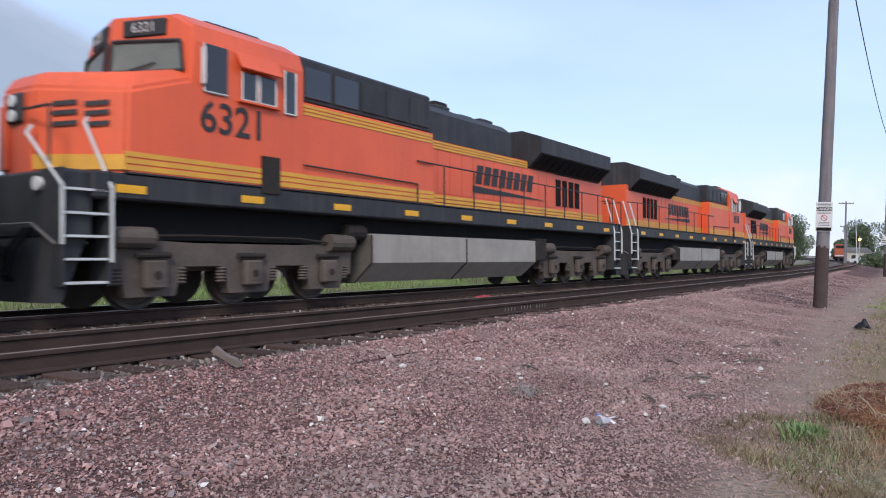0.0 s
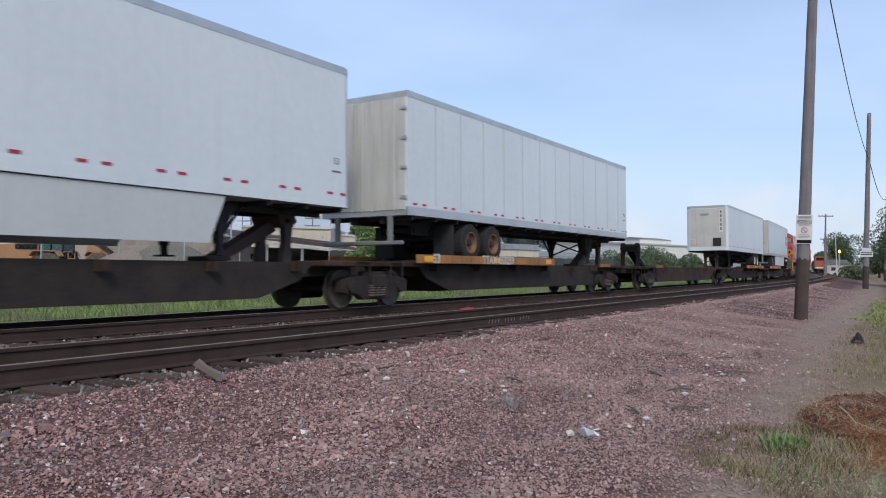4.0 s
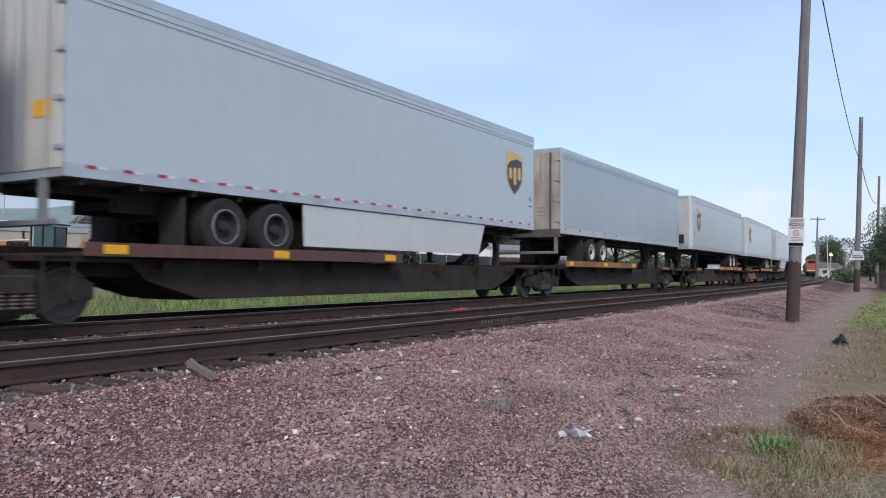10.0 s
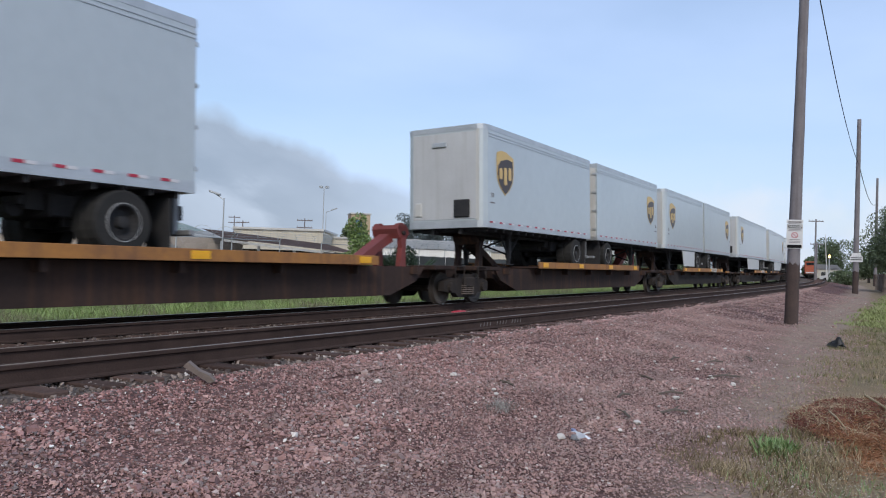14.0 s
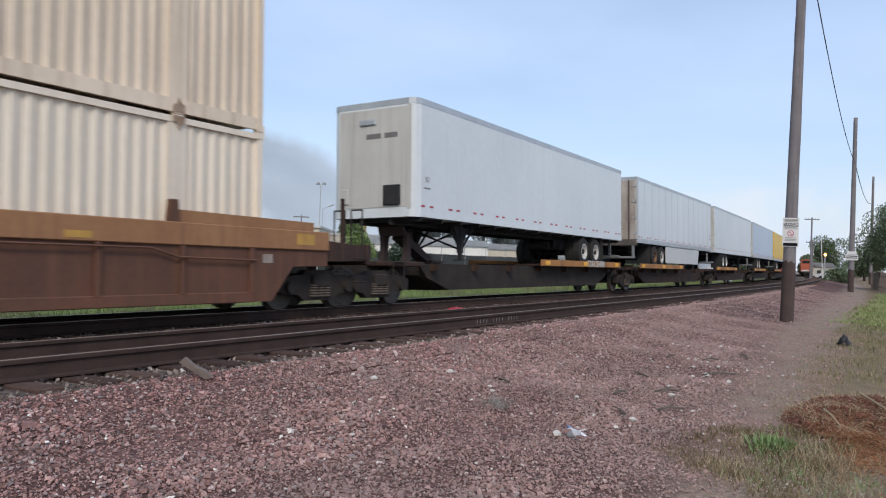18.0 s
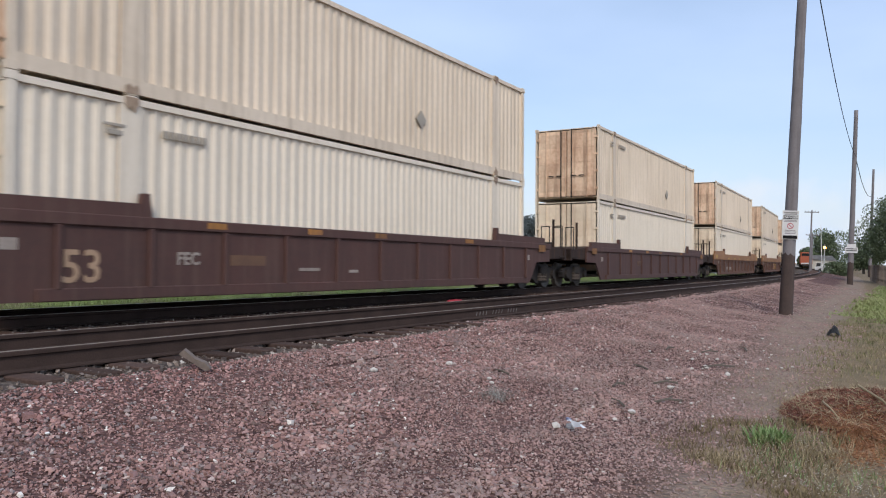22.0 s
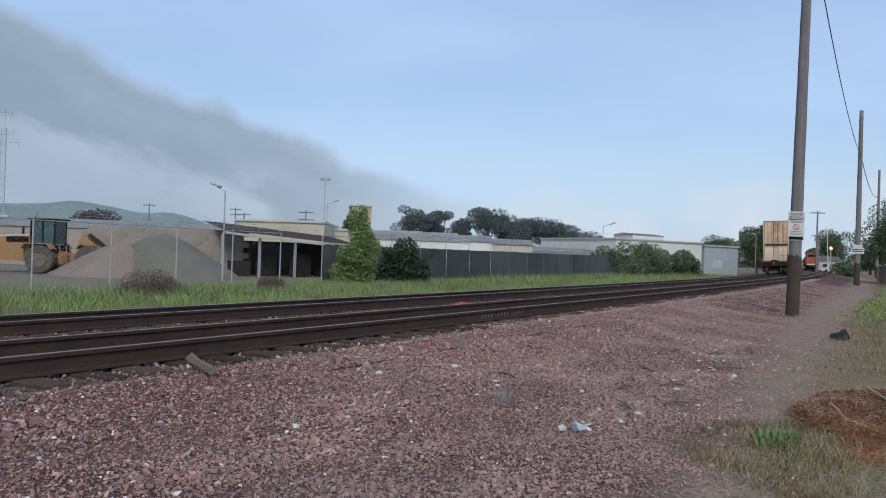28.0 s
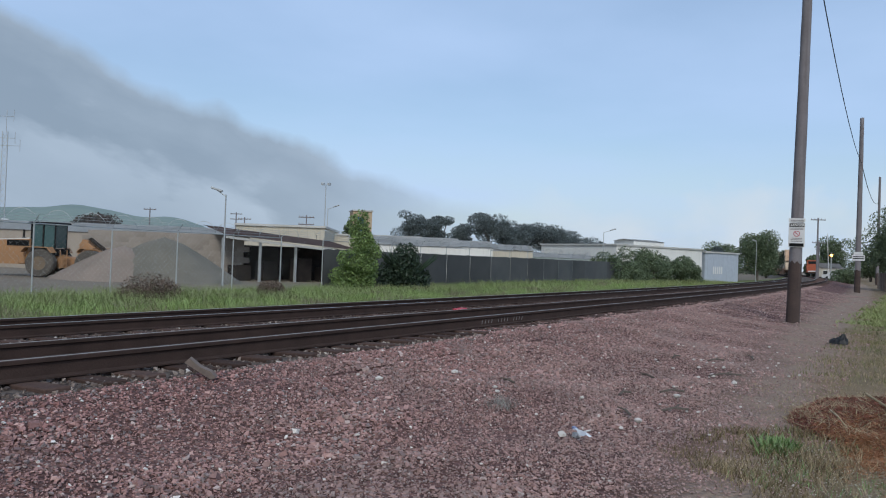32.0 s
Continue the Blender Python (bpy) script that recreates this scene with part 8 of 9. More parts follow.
def block_wall():
    w = thing("block_wall", "tan wall of stacked concrete blocks behind the sand", "wall", kind="structure")
    me = mesh_of("block", box(B(), -0.39, 0.39, -0.2, 0.2, 0, 0.387, 0.006), BLOCK)
    a, b = Vector((32.0, 38.0, 0)), Vector((38.6, 29.3, 0))
    e = (b - a).normalized()
    ang = math.degrees(math.atan2(e.y, e.x))
    rng = random.Random(4)
    for r in range(8):
        for i in range(14):
            p = a + e * (0.4 + i * 0.785 + (0.39 if r % 2 else 0))
            part("block", me, None, w, m=Matrix.Translation((p.x, p.y, G0 + r * 0.39)) @ pose(0, 0, 0, 0, 0, ang + rng.uniform(-0.3, 0.3)))


block_wall()


def sand_pile(name, label, place, high, left, right, deep, material, seed):
    """A tipped heap: straight flanks, a small rounded peak, its foot reaching further to one side."""
    bm = B()
    n, k = 44, 16
    rng = random.Random(seed)
    wob = [rng.uniform(0.93, 1.07) for _ in range(n)]
    rows = []
    for j in range(k):
        r = 1 - j / (k - 1)
        up = (1 - r) - 0.09 * math.exp(-(r / 0.16) ** 2) + 0.03 * math.sin(math.pi * r)
        rows.append([bm.verts.new(((right if math.cos(2 * math.pi * i / n) > 0 else left) * r * math.cos(2 * math.pi * i / n) * wob[i], deep * r * math.sin(2 * math.pi * i / n) * wob[i],
                                   high * up / 0.91 + 0.03 * math.sin(7 * i + 3 * j) * r)) for i in range(n)])
    for a, b in zip(rows, rows[1:]):
        for i in range(n):
            bm.faces.new((a[i], a[(i + 1) % n], b[(i + 1) % n], b[i]))
    solid(name, bm, material, label, "sand pile", m=Matrix.Translation((*place, G0 - 0.05)) @ pose(0, 0, 0, 0, 0, -58), smooth=True)


sand_pile("sand_cone", "large grey cone of sand in the yard", (30.75, 27.75), 2.75, 4.9, 4.6, 3.4, SAND, 2)
sand_pile("earth_mound", "tan earth tipped against the grey sand", (29.0, 29.2), 2.15, 4.4, 3.0, 3.0, mat("tan sandy earth", (0.25, 0.2, 0.165), (0.19, 0.155, 0.125), 0.95, scale=0.8, grain=50, bump=0.4), 5)


def wheel_loader():
    """Faces along its own +x; dusty yellow with a dark glazed cab."""
    ld = thing("wheel_loader", "dusty yellow wheel loader with a dark glazed cab", "wheel loader", m=Matrix.Translation((27.28, 33.82, G0)) @ pose(0, 0, 0, 0, 0, -58))
    R = 0.86
    for x in (-0.1, 2.85):
        for y in (-1.05, 1.05):
            ty = part("tyre", ring(B(), 0, 0, 0, [(-0.28, 0.42), (-0.28, 0.79), (-0.2, R), (0.2, R), (0.28, 0.79), (0.28, 0.42)], 24, cap=False), DUSTY_TYRE, ld, m=Matrix.Translation((x, y, R)))
            part("rim", ring(B(), 0, 0, 0, [(-0.24, 0.43), (-0.16, 0.3), (-0.22, 0.15), (0.22, 0.15), (0.24, 0.43)], 18), DUSTY_RIM, ty)
    bm = prism(B(), [(-3.6, 0.75), (-3.6, 1.9), (-3.3, 2.15), (-0.9, 2.3), (-0.9, 1.2), (-1.1, 0.75)], -0.85, 0.85)
    part("engine_hood", bm, MACHINE, ld)
    part("hood_band", box(B(), -2.3, -0.95, -0.865, -0.85, 1.85, 2.2), INK, ld, "black band on the hood")
    # white wedge along the top of the hood
    part("hood_top", prism(B(), [(-3.5, 2.05), (-3.3, 2.2), (-1.0, 2.36), (-1.0, 2.26)], -0.8, 0.8), SIGN_WHITE, ld, "pale top of the hood")
    part("side_tank", box(B(), -1.55, -1.15, -0.95, 0.95, 0.75, 1.45, 0.05), MACHINE, ld)
    for y in (-1.05, 1.05):
        part("rear_fender", prism(B(), [(-1.25, 1.5), (-1.0, 1.84), (0.4, 1.84), (0.66, 1.5), (0.6, 1.48), (0.36, 1.78), (-0.96, 1.78), (-1.2, 1.48)], y - 0.32, y + 0.32), MACHINE, ld)
        part("front_fender", prism(B(), [(2.1, 1.6), (2.3, 1.86), (3.1, 1.86), (3.1, 1.8), (2.33, 1.8), (2.15, 1.56)], y - 0.3, y + 0.3), MACHINE, ld)
    part("front_tower", prism(B(), [(1.7, 0.8), (2.5, 0.8), (2.4, 2.3), (2.05, 2.38), (1.8, 1.7)], -0.42, 0.42), MACHINE, ld)
    part("counterweight", box(B(), -3.75, -3.35, -0.9, 0.9, 0.7, 1.5, 0.06), MACHINE, ld)
    part("frame", prism(B(), [(-0.9, 0.6), (3.1, 0.6), (3.1, 1.1), (0.9, 1.3), (-0.9, 1.3)], -0.55, 0.55), MACHINE, ld)
    cab = part("cab", box(B(), -0.95, 0.75, -0.72, 0.72, 1.3, 1.75, 0.03), INK, ld, "dark cab")
    for x, y in ((-0.92, -0.7), (-0.92, 0.7), (0.52, -0.7), (0.52, 0.7), (-0.2, -0.71)):
        part("cab_post", box(B(), x - 0.04, x + 0.04, y - 0.03, y + 0.03, 1.75, 3.2), INK, cab)
    teal = mat("tinted cab glass", (0.03, 0.075, 0.078), (0.05, 0.1, 0.1), 0.12, bump=0)
    for y in (-0.69, 0.69):
        for x0, x1 in ((-0.86, -0.26), (-0.14, 0.46)):
            part("cab_window", box(B(), x0, x1, y - 0.008, y + 0.008, 1.78, 3.18), teal, cab)
    for x in (-0.92, 0.53):
        part("cab_window", box(B(), x - 0.008, x + 0.008, -0.64, 0.64, 1.78, 3.18), teal, cab)
    part("cab_roof", box(B(), -1.1, 0.75, -0.85, 0.85, 3.2, 3.34, 0.05), INK, cab)
    lad = B()
    for z in (0.6, 0.85, 1.1, 1.35):
        box(lad, 1.0, 1.45, -1.05, -0.85, z, z + 0.04)
    for x in (1.0, 1.41):
        box(lad, x, x + 0.04, -1.05, -1.0, 0.55, 1.7)
    part("ladder", lad, MACHINE, ld)
    for y in (-0.5, 0.5):
        part("lift_arm", prism(B(), [(1.9, 2.0), (2.1, 2.25), (2.4, 2.2), (3.9, 1.2), (3.7, 1.0), (2.3, 1.75)], y - 0.09, y + 0.09), MACHINE, ld)
    part("tilt_link", prism(B(), [(2.2, 2.4), (2.4, 2.5), (3.9, 1.4), (3.75, 1.25)], -0.08, 0.08), DARK_STEEL, ld)
    bk = prism(B(), [(3.6, 0.75), (3.7, 1.35), (3.85, 1.4), (4.25, 1.1), (5.0, 0.95), (4.0, 0.55)], -1.3, 1.3)
    part("bucket", bk, DARK_STEEL, ld, "worn steel bucket")
    part("exhaust", tube(B(), (-1.6, -0.3, 2.0), (-1.6, -0.3, 2.85), 0.07, n=8), DARK_STEEL, ld)
    part("intake", tube(B(), (-1.9, 0.3, 2.0), (-1.9, 0.3, 2.4), 0.12, n=8), INK, ld)


wheel_loader()


def yard_fence():
    fe = thing("yard_fence", "chain-link yard fence with black cloth and coiled wire", "fence")
    post = mesh_of("post", tube(B(), (0, 0, 0), (0, 0, 2.78), 0.027, n=8), GALV)
    arm = mesh_of("wire_arm", tube(B(), (0, 0, 2.74), (0, -0.3, 3.05), 0.014, n=6), GALV)
    xs = [9.0 + 3.05 * i for i in range(30)]

    def fy(x):
        return 14.75 + 0.0 * x + max(0.0, x - 66) * 0.02
    cloth = {}
    for i, x in enumerate(xs):
        p = part("post", post, None, fe, m=Matrix.Translation((x, fy(x), G0)))
        part("wire_arm", arm, None, p)
        if i + 1 < len(xs):
            x2 = xs[i + 1]
            part("top_rail", tube(B(), (x, fy(x), G0 + 2.72), (x2, fy(x2), G0 + 2.72), 0.022, n=6), GALV, fe) if i % 2 or x < 27 else None
            if x > 29.5:
                b = B()
                n = 8
                top = [(x2 - 0.02 - (x2 - x - 0.04) * k / n, G0 + 2.28 + random.Random(i * 7 + k).uniform(-0.03, 0.015)) for k in range(n + 1)]
                prism(b, [(x + 0.02, G0 + 0.02), (x2 - 0.02, G0 + 0.02)] + top, fy(x) - 0.065, fy(x) - 0.055)
                part("screen_cloth", b, SCREEN, fe, "black screening cloth")
    bm = B()
    for k, (dy, dz) in enumerate(((-0.1, 2.85), (-0.2, 2.95), (-0.3, 3.05))):
        pipe(bm, [(x, fy(x) + dy, G0 + dz) for x in xs], 0.006, 4)
    part("barbed_wire", bm, GALV, fe)
    coil = B()
    pts = []
    for i in range(520):
        x = 9 + i * 0.115
        a = i * 0.55
        pts.append((x, fy(x) - 0.1 + 0.24 * math.cos(a), G0 + 3.0 + 0.24 * math.sin(a)))
    pipe(coil, pts, 0.01, 3)
    part("coiled_wire", coil, GALV, fe)
    # links of the mesh, drawn only where the fence is bare
    net = B()
    for x0 in np.arange(9.0, 26.5, 0.22):
        for s in (-1, 1):
            a = (x0 if s > 0 else x0 + 2.7, fy(x0), G0 + 0.02)
            b = (x0 + 2.7 if s > 0 else x0, fy(x0), G0 + 2.7)
            tube(net, a, b, 0.0018, n=3, cap=False)
    tagged(part("chain_link", net, GALV, fe), kind="stuff")


yard_fence()


def street_lamp(x, y, z1, arm, label, head=True, r=0.052):
    s = thing("street_lamp", label, "lamp post", m=Matrix.Translation((x, y, G0)))
    part("pole", tube(B(), (0, 0, -0.1), (0, 0, z1 - G0), r, r * 0.7, 8), GALV, s)
    ax, ay = arm
    bm = tube(B(), (0, 0, z1 - G0 - 0.1), (ax, ay, z1 - G0 + 0.25), 0.03, n=6)
    part("arm", bm, GALV, s)
    hd = B()
    box(hd, -0.34, 0.34, -0.14, 0.14, -0.06, 0.07, 0.04)
    part("lamp_head", hd, GALV, s, m=Matrix.Translation((ax, ay, z1 - G0 + 0.28)) @ pose(0, 0, 0, 0, -18, math.degrees(math.atan2(ay, ax))))
    return s


street_lamp(30.0, 21.7, 4.3, (-0.28, 0.44), "grey street lamp in the yard")
street_lamp(64.6, 43.8, 6.2, (0.5, -0.75), "grey street lamp behind the warehouse")
street_lamp(84.5, 19.4, 4.9, (0.55, -0.9), "lamp post with a flat head")
street_lamp(126.0, 9.9, 5.4, (-0.2, 0.3), "lamp post beside the bend")


def camera_mast():
    s = thing("lamp_mast", "tall thin mast with two floodlights", "lamp mast", m=Matrix.Translation((69.0, 48.0, G0)))
    part("pole", tube(B(), (0, 0, 0), (0, 0, 10.2), 0.07, 0.05, 8), GALV, s)
    for d in (-1, 1):
        part("floodlight", box(B(), 0.2 * d - 0.22, 0.2 * d + 0.22, -0.3 * d - 0.15, -0.3 * d + 0.15, 10.1, 10.4, 0.04), GALV, s)


camera_mast()


def radio_tower():
    t = thing("radio_tower", "thin lattice radio mast with aerials", "radio mast", m=Matrix.Translation((38.2, 60.0, G0)))
    bm = B()
    L = [(0.28 * math.cos(a), 0.28 * math.sin(a)) for a in (0.5, 2.6, 4.7)]
    for x, y in L:
        tube(bm, (x, y, 0), (x, y, 12.2), 0.03, n=5)
    for i in range(20):
        for k in range(3):
            a, b = L[k], L[(k + 1) % 3]
            tube(bm, (*a, i * 0.6), (*b, i * 0.6 + 0.6), 0.014, n=4)
    part("mast", bm, GALV, t)
    part("aerial", pipe(B(), [(0, 0, 12.1), (0, 0, 14.2)], 0.025, 5), GALV, t)
    for z, w in ((13.6, 0.7), (11.6, 0.9), (10.9, 1.4)):
        part("aerial", pipe(B(), [(-w * 0.5, w * 0.8, z), (w * 0.5, -w * 0.8, z)], 0.02, 5), GALV, t)
        part("aerial", pipe(B(), [(w * 0.5, -w * 0.8, z - 0.5), (w * 0.5, -w * 0.8, z + 0.6)], 0.02, 5), GALV, t)
    part("junction_box", box(B(), -0.3, 0.3, -0.5, -0.25, 3.4, 4.2, 0.03), SIGN_WHITE, t)


radio_tower()


def cross_pole(x, y, z1, label, arms=1, r=0.16, turn=-58):
    s = thing("power_pole", label, "power pole", "power poles beyond the yard", m=Matrix.Translation((x, y, G0)) @ pose(0, 0, 0, 0, 0, turn))
    part("shaft", tube(B(), (0, 0, 0), (0, 0, z1 - G0), r, r * 0.7, 8), POLE_WOOD, s)
    for k in range(arms):
        z = z1 - G0 - 0.35 - 1.1 * k
        part("crossarm", box(B(), -1.2, 1.2, -0.07, 0.07, z - 0.08, z + 0.08), POLE_WOOD, s)
        for x2 in (-1.1, -0.55, 0.55, 1.1):
            part("insulator", tube(B(), (x2, 0, z + 0.08), (x2, 0, z + 0.26), 0.05, n=6), GALV, s)


cross_pole(96.9, 116.8, 9.0, "wooden power pole with one crossarm")
cross_pole(112.9, 110.0, 9.2, "wooden power pole with two crossarms", 2)
cross_pole(102.0, 96.0, 7.5, "short power pole with a crossarm")
cross_pole(88.0, 68.0, 7.0, "power pole behind the warehouse", 2, 0.12)
cross_pole(149.5, 3.8, 10.7, "tall power pole beyond the bend", 1, 0.18, -75)
cross_pole(160.0, 4.6, 7.0, "shorter power pole beyond the bend", 1, 0.15, -75)


def crossing_signal():
    s = thing("crossing_signal", "crossing signal mast with a lit amber lamp and raised gate", "crossing signal", m=Matrix.Translation((139.6, 0.7, -0.6)))
    part("mast", tube(B(), (0, 0, 0), (0, 0, 5.0), 0.09, n=8), GALV, s)
    part("gate_arm", tube(B(), (0.1, 0.3, 1.2), (0.3, 0.7, 8.2), 0.07, 0.04, 6), SIGN_WHITE, s, "raised white gate arm")
    part("amber_lamp", ring(B(), 0, 0, 0, [(-0.12, 0.05), (-0.1, 0.17), (0.08, 0.2)], 14), mat("lit amber lens", (0.9, 0.4, 0.08), None, 0.3, bump=0, glow=(1.0, 0.42, 0.1, 9.0)), s, "glowing amber lamp", Matrix.Translation((-0.15, -0.05, 4.55)) @ pose(0, 0, 0, 0, 0, -80))
    part("lamp_hood", box(B(), -0.1, 0.2, -0.35, 0.35, 4.75, 4.85, 0.02), INK, s)
    part("relay_box", box(B(), 1.2, 2.2, -0.5, 0.5, 0, 1.6, 0.03), SIGN_WHITE, s)


crossing_signal()


def track_machine():
    """An orange track machine parked far off on the near track."""
    m = thing("track_machine", "small orange track machine parked on the near track", "track machine", m=line_pose(190.0, -SPACING, 0))
    part("body", box(B(), -2.6, 2.6, -1.25, 1.25, 0.9, 2.6, 0.06), MACHINE_RED, m)
    part("cab", box(B(), -2.2, -0.4, -1.15, 1.15, 2.6, 3.6, 0.05), MACHINE_RED, m)
    part("cab_window", box(B(), -2.23, -2.19, -0.9, 0.9, 2.75, 3.35), GLASS, m)
    part("stripe", box(B(), -2.63, -2.6, -1.1, 1.1, 1.0, 1.25), SIGN_WHITE, m)
    for x in (-1.5, 1.5):
        for y in (-0.7525, 0.7525):
            part("wheel", WHEEL_ME, None, m, m=Matrix.Translation((x, y, 0.424)) @ (pose(0, 0, 0) if y < 0 else pose(0, 0, 0, 0, 0, 180)))
    part("frame", box(B(), -2.8, 2.8, -0.9, 0.9, 0.55, 0.9, 0.03), DARK_STEEL, m)


track_machine()


def parked_van(x, y, a, paint, label):
    v = thing("van", label, "van", m=Matrix.Translation((x, y, float(ground_z(np.array(x), np.array(y))))) @ pose(0, 0, 0, 0, 0, a))
    bm = prism(B(), [(-2.3, 0.4), (2.3, 0.4), (2.35, 0.95), (1.5, 1.1), (0.9, 1.75), (-2.2, 1.85), (-2.35, 1.0)], -0.9, 0.9)
    part("body", bm, paint, v)
    for y2 in (-0.905, 0.905):
        part("window", box(B(), -1.9, 0.7, y2 - 0.01, y2 + 0.01, 1.15, 1.6), GLASS, v)
    for x2 in (-1.5, 1.4):
        for y2 in (-0.85, 0.85):
            part("wheel", ring(B(), x2, y2, 0.36, [(-0.1, 0.2), (-0.1, 0.36), (0.1, 0.36), (0.1, 0.2)], 16), TYRE, v)


parked_van(146.5, 0.2, 80, SIGN_WHITE, "white van waiting at the crossing")


def verge_fence():
    f = thing("board_fence", "old grey board fence behind the verge", "fence")
    me = mesh_of("board", box(B(), -0.07, 0.07, -0.012, 0.012, 0, 1.9), mat("old grey boards", (0.2, 0.16, 0.13), (0.13, 0.1, 0.085), 0.95, grain=20, bump=0.4, rnd=0.2))
    rng = random.Random(6)
    for i in range(90):
        t = i / 89
        p = Vector((60.0, -11.2, 0)).lerp(Vector((98.0, -7.6, 0)), t)
        part("board", me, None, f, m=Matrix.Translation((p.x, p.y, -0.6)) @ pose(0, 0, 0, 0, rng.uniform(-2, 2), 5 + rng.uniform(-4, 4)))
    bm = B()
    for z in (0.0, 1.0):
        prism(bm, [(60.0, -11.24), (98.0, -7.64), (98.0, -7.68), (60.0, -11.28)], z - 0.05, z + 0.05, "z")
    part("fence_rail", bm, BARK, f)


verge_fence()


def small_sign():
    s = thing("small_sign", "small white sign on the second pole", "sign", m=Matrix.Translation((70.79, -7.26, 2.5)) @ pose(0, 0, 0, 0, 0, -84))
    part("plate", box(B(), -0.46, 0.46, -0.02, 0.0, -0.3, 0.16, 0.01), SIGN_WHITE, s)
    part("plate", box(B(), -0.34, 0.34, -0.02, 0.0, 0.18, 0.42, 0.01), SIGN_WHITE, s)
    for z in (0.0, -0.15):
        part("text_bar", box(B(), -0.4, 0.4, -0.026, -0.02, z, z + 0.07), INK, s)


small_sign()


def hills():
    rng = np.random.default_rng(3)
    az = np.radians(np.linspace(20, 110, 180))
    rad = np.linspace(1300, 2300, 14)
    ga, gr = np.meshgrid(az, rad, indexing="ij")
    deg = np.degrees(ga)
    ridge = 28 + 46 * np.exp(-((deg - 62.8) / 5.6) ** 2) + 47 * np.exp(-((deg - 55.8) / 4.2) ** 2) + 29 * np.exp(-((deg - 50.6) / 2.6) ** 2) + 10 * np.exp(-((deg - 44) / 6) ** 2) - 22 * np.exp(-((deg - 28) / 13) ** 2)
    across = np.sin(np.pi * np.clip((gr - 1300) / 1000, 0, 1) ** 0.7)
    z = -2 + 0.9 * ridge * across * (1 + 0.03 * np.sin(deg * 0.9 + gr * 0.004) + 0.012 * np.sin(deg * 2.1))
    v = np.stack([gr * np.cos(ga), gr * np.sin(ga), z], -1).reshape(-1, 3)
    a, b = ga.shape
    i = (np.arange(a - 1)[:, None] * b + np.arange(b - 1)[None]).ravel()
    me = bulk("hills", v, np.stack([i, i + b, i + b + 1, i + 1], -1), mat("distant green hillside", (0.17, 0.23, 0.21), (0.23, 0.28, 0.25), 0.95, scale=0.004, grain=0.03, bump=0))
    for p in me.polygons:
        p.use_smooth = True
    tagged(new("backdrop", me), "hazy green hills on the horizon", "hills", kind="structure")


hills()

# ---- the train: what runs where on its own measure (metres, 0 at the camera's foot at 0 s) ----
MOVERS = []   # (thing, place on the train's measure)


def run(ob, q):
    MOVERS.append((ob, q))
    return ob


run(locomotive("locomotive", "orange and black diesel locomotive with yellow stripes", "orange", "6321"), 16.4)
second = locomotive("locomotive", "orange diesel locomotive, sooty, ahead of another", "orange", "", turned=True)
run(second, 38.7)
run(copy_thing(second, pose(0, 0, 0)), 61.0)
run(locomotive("locomotive", "red and silver diesel locomotive with yellow trim", "silver", "4716"), -5.8)

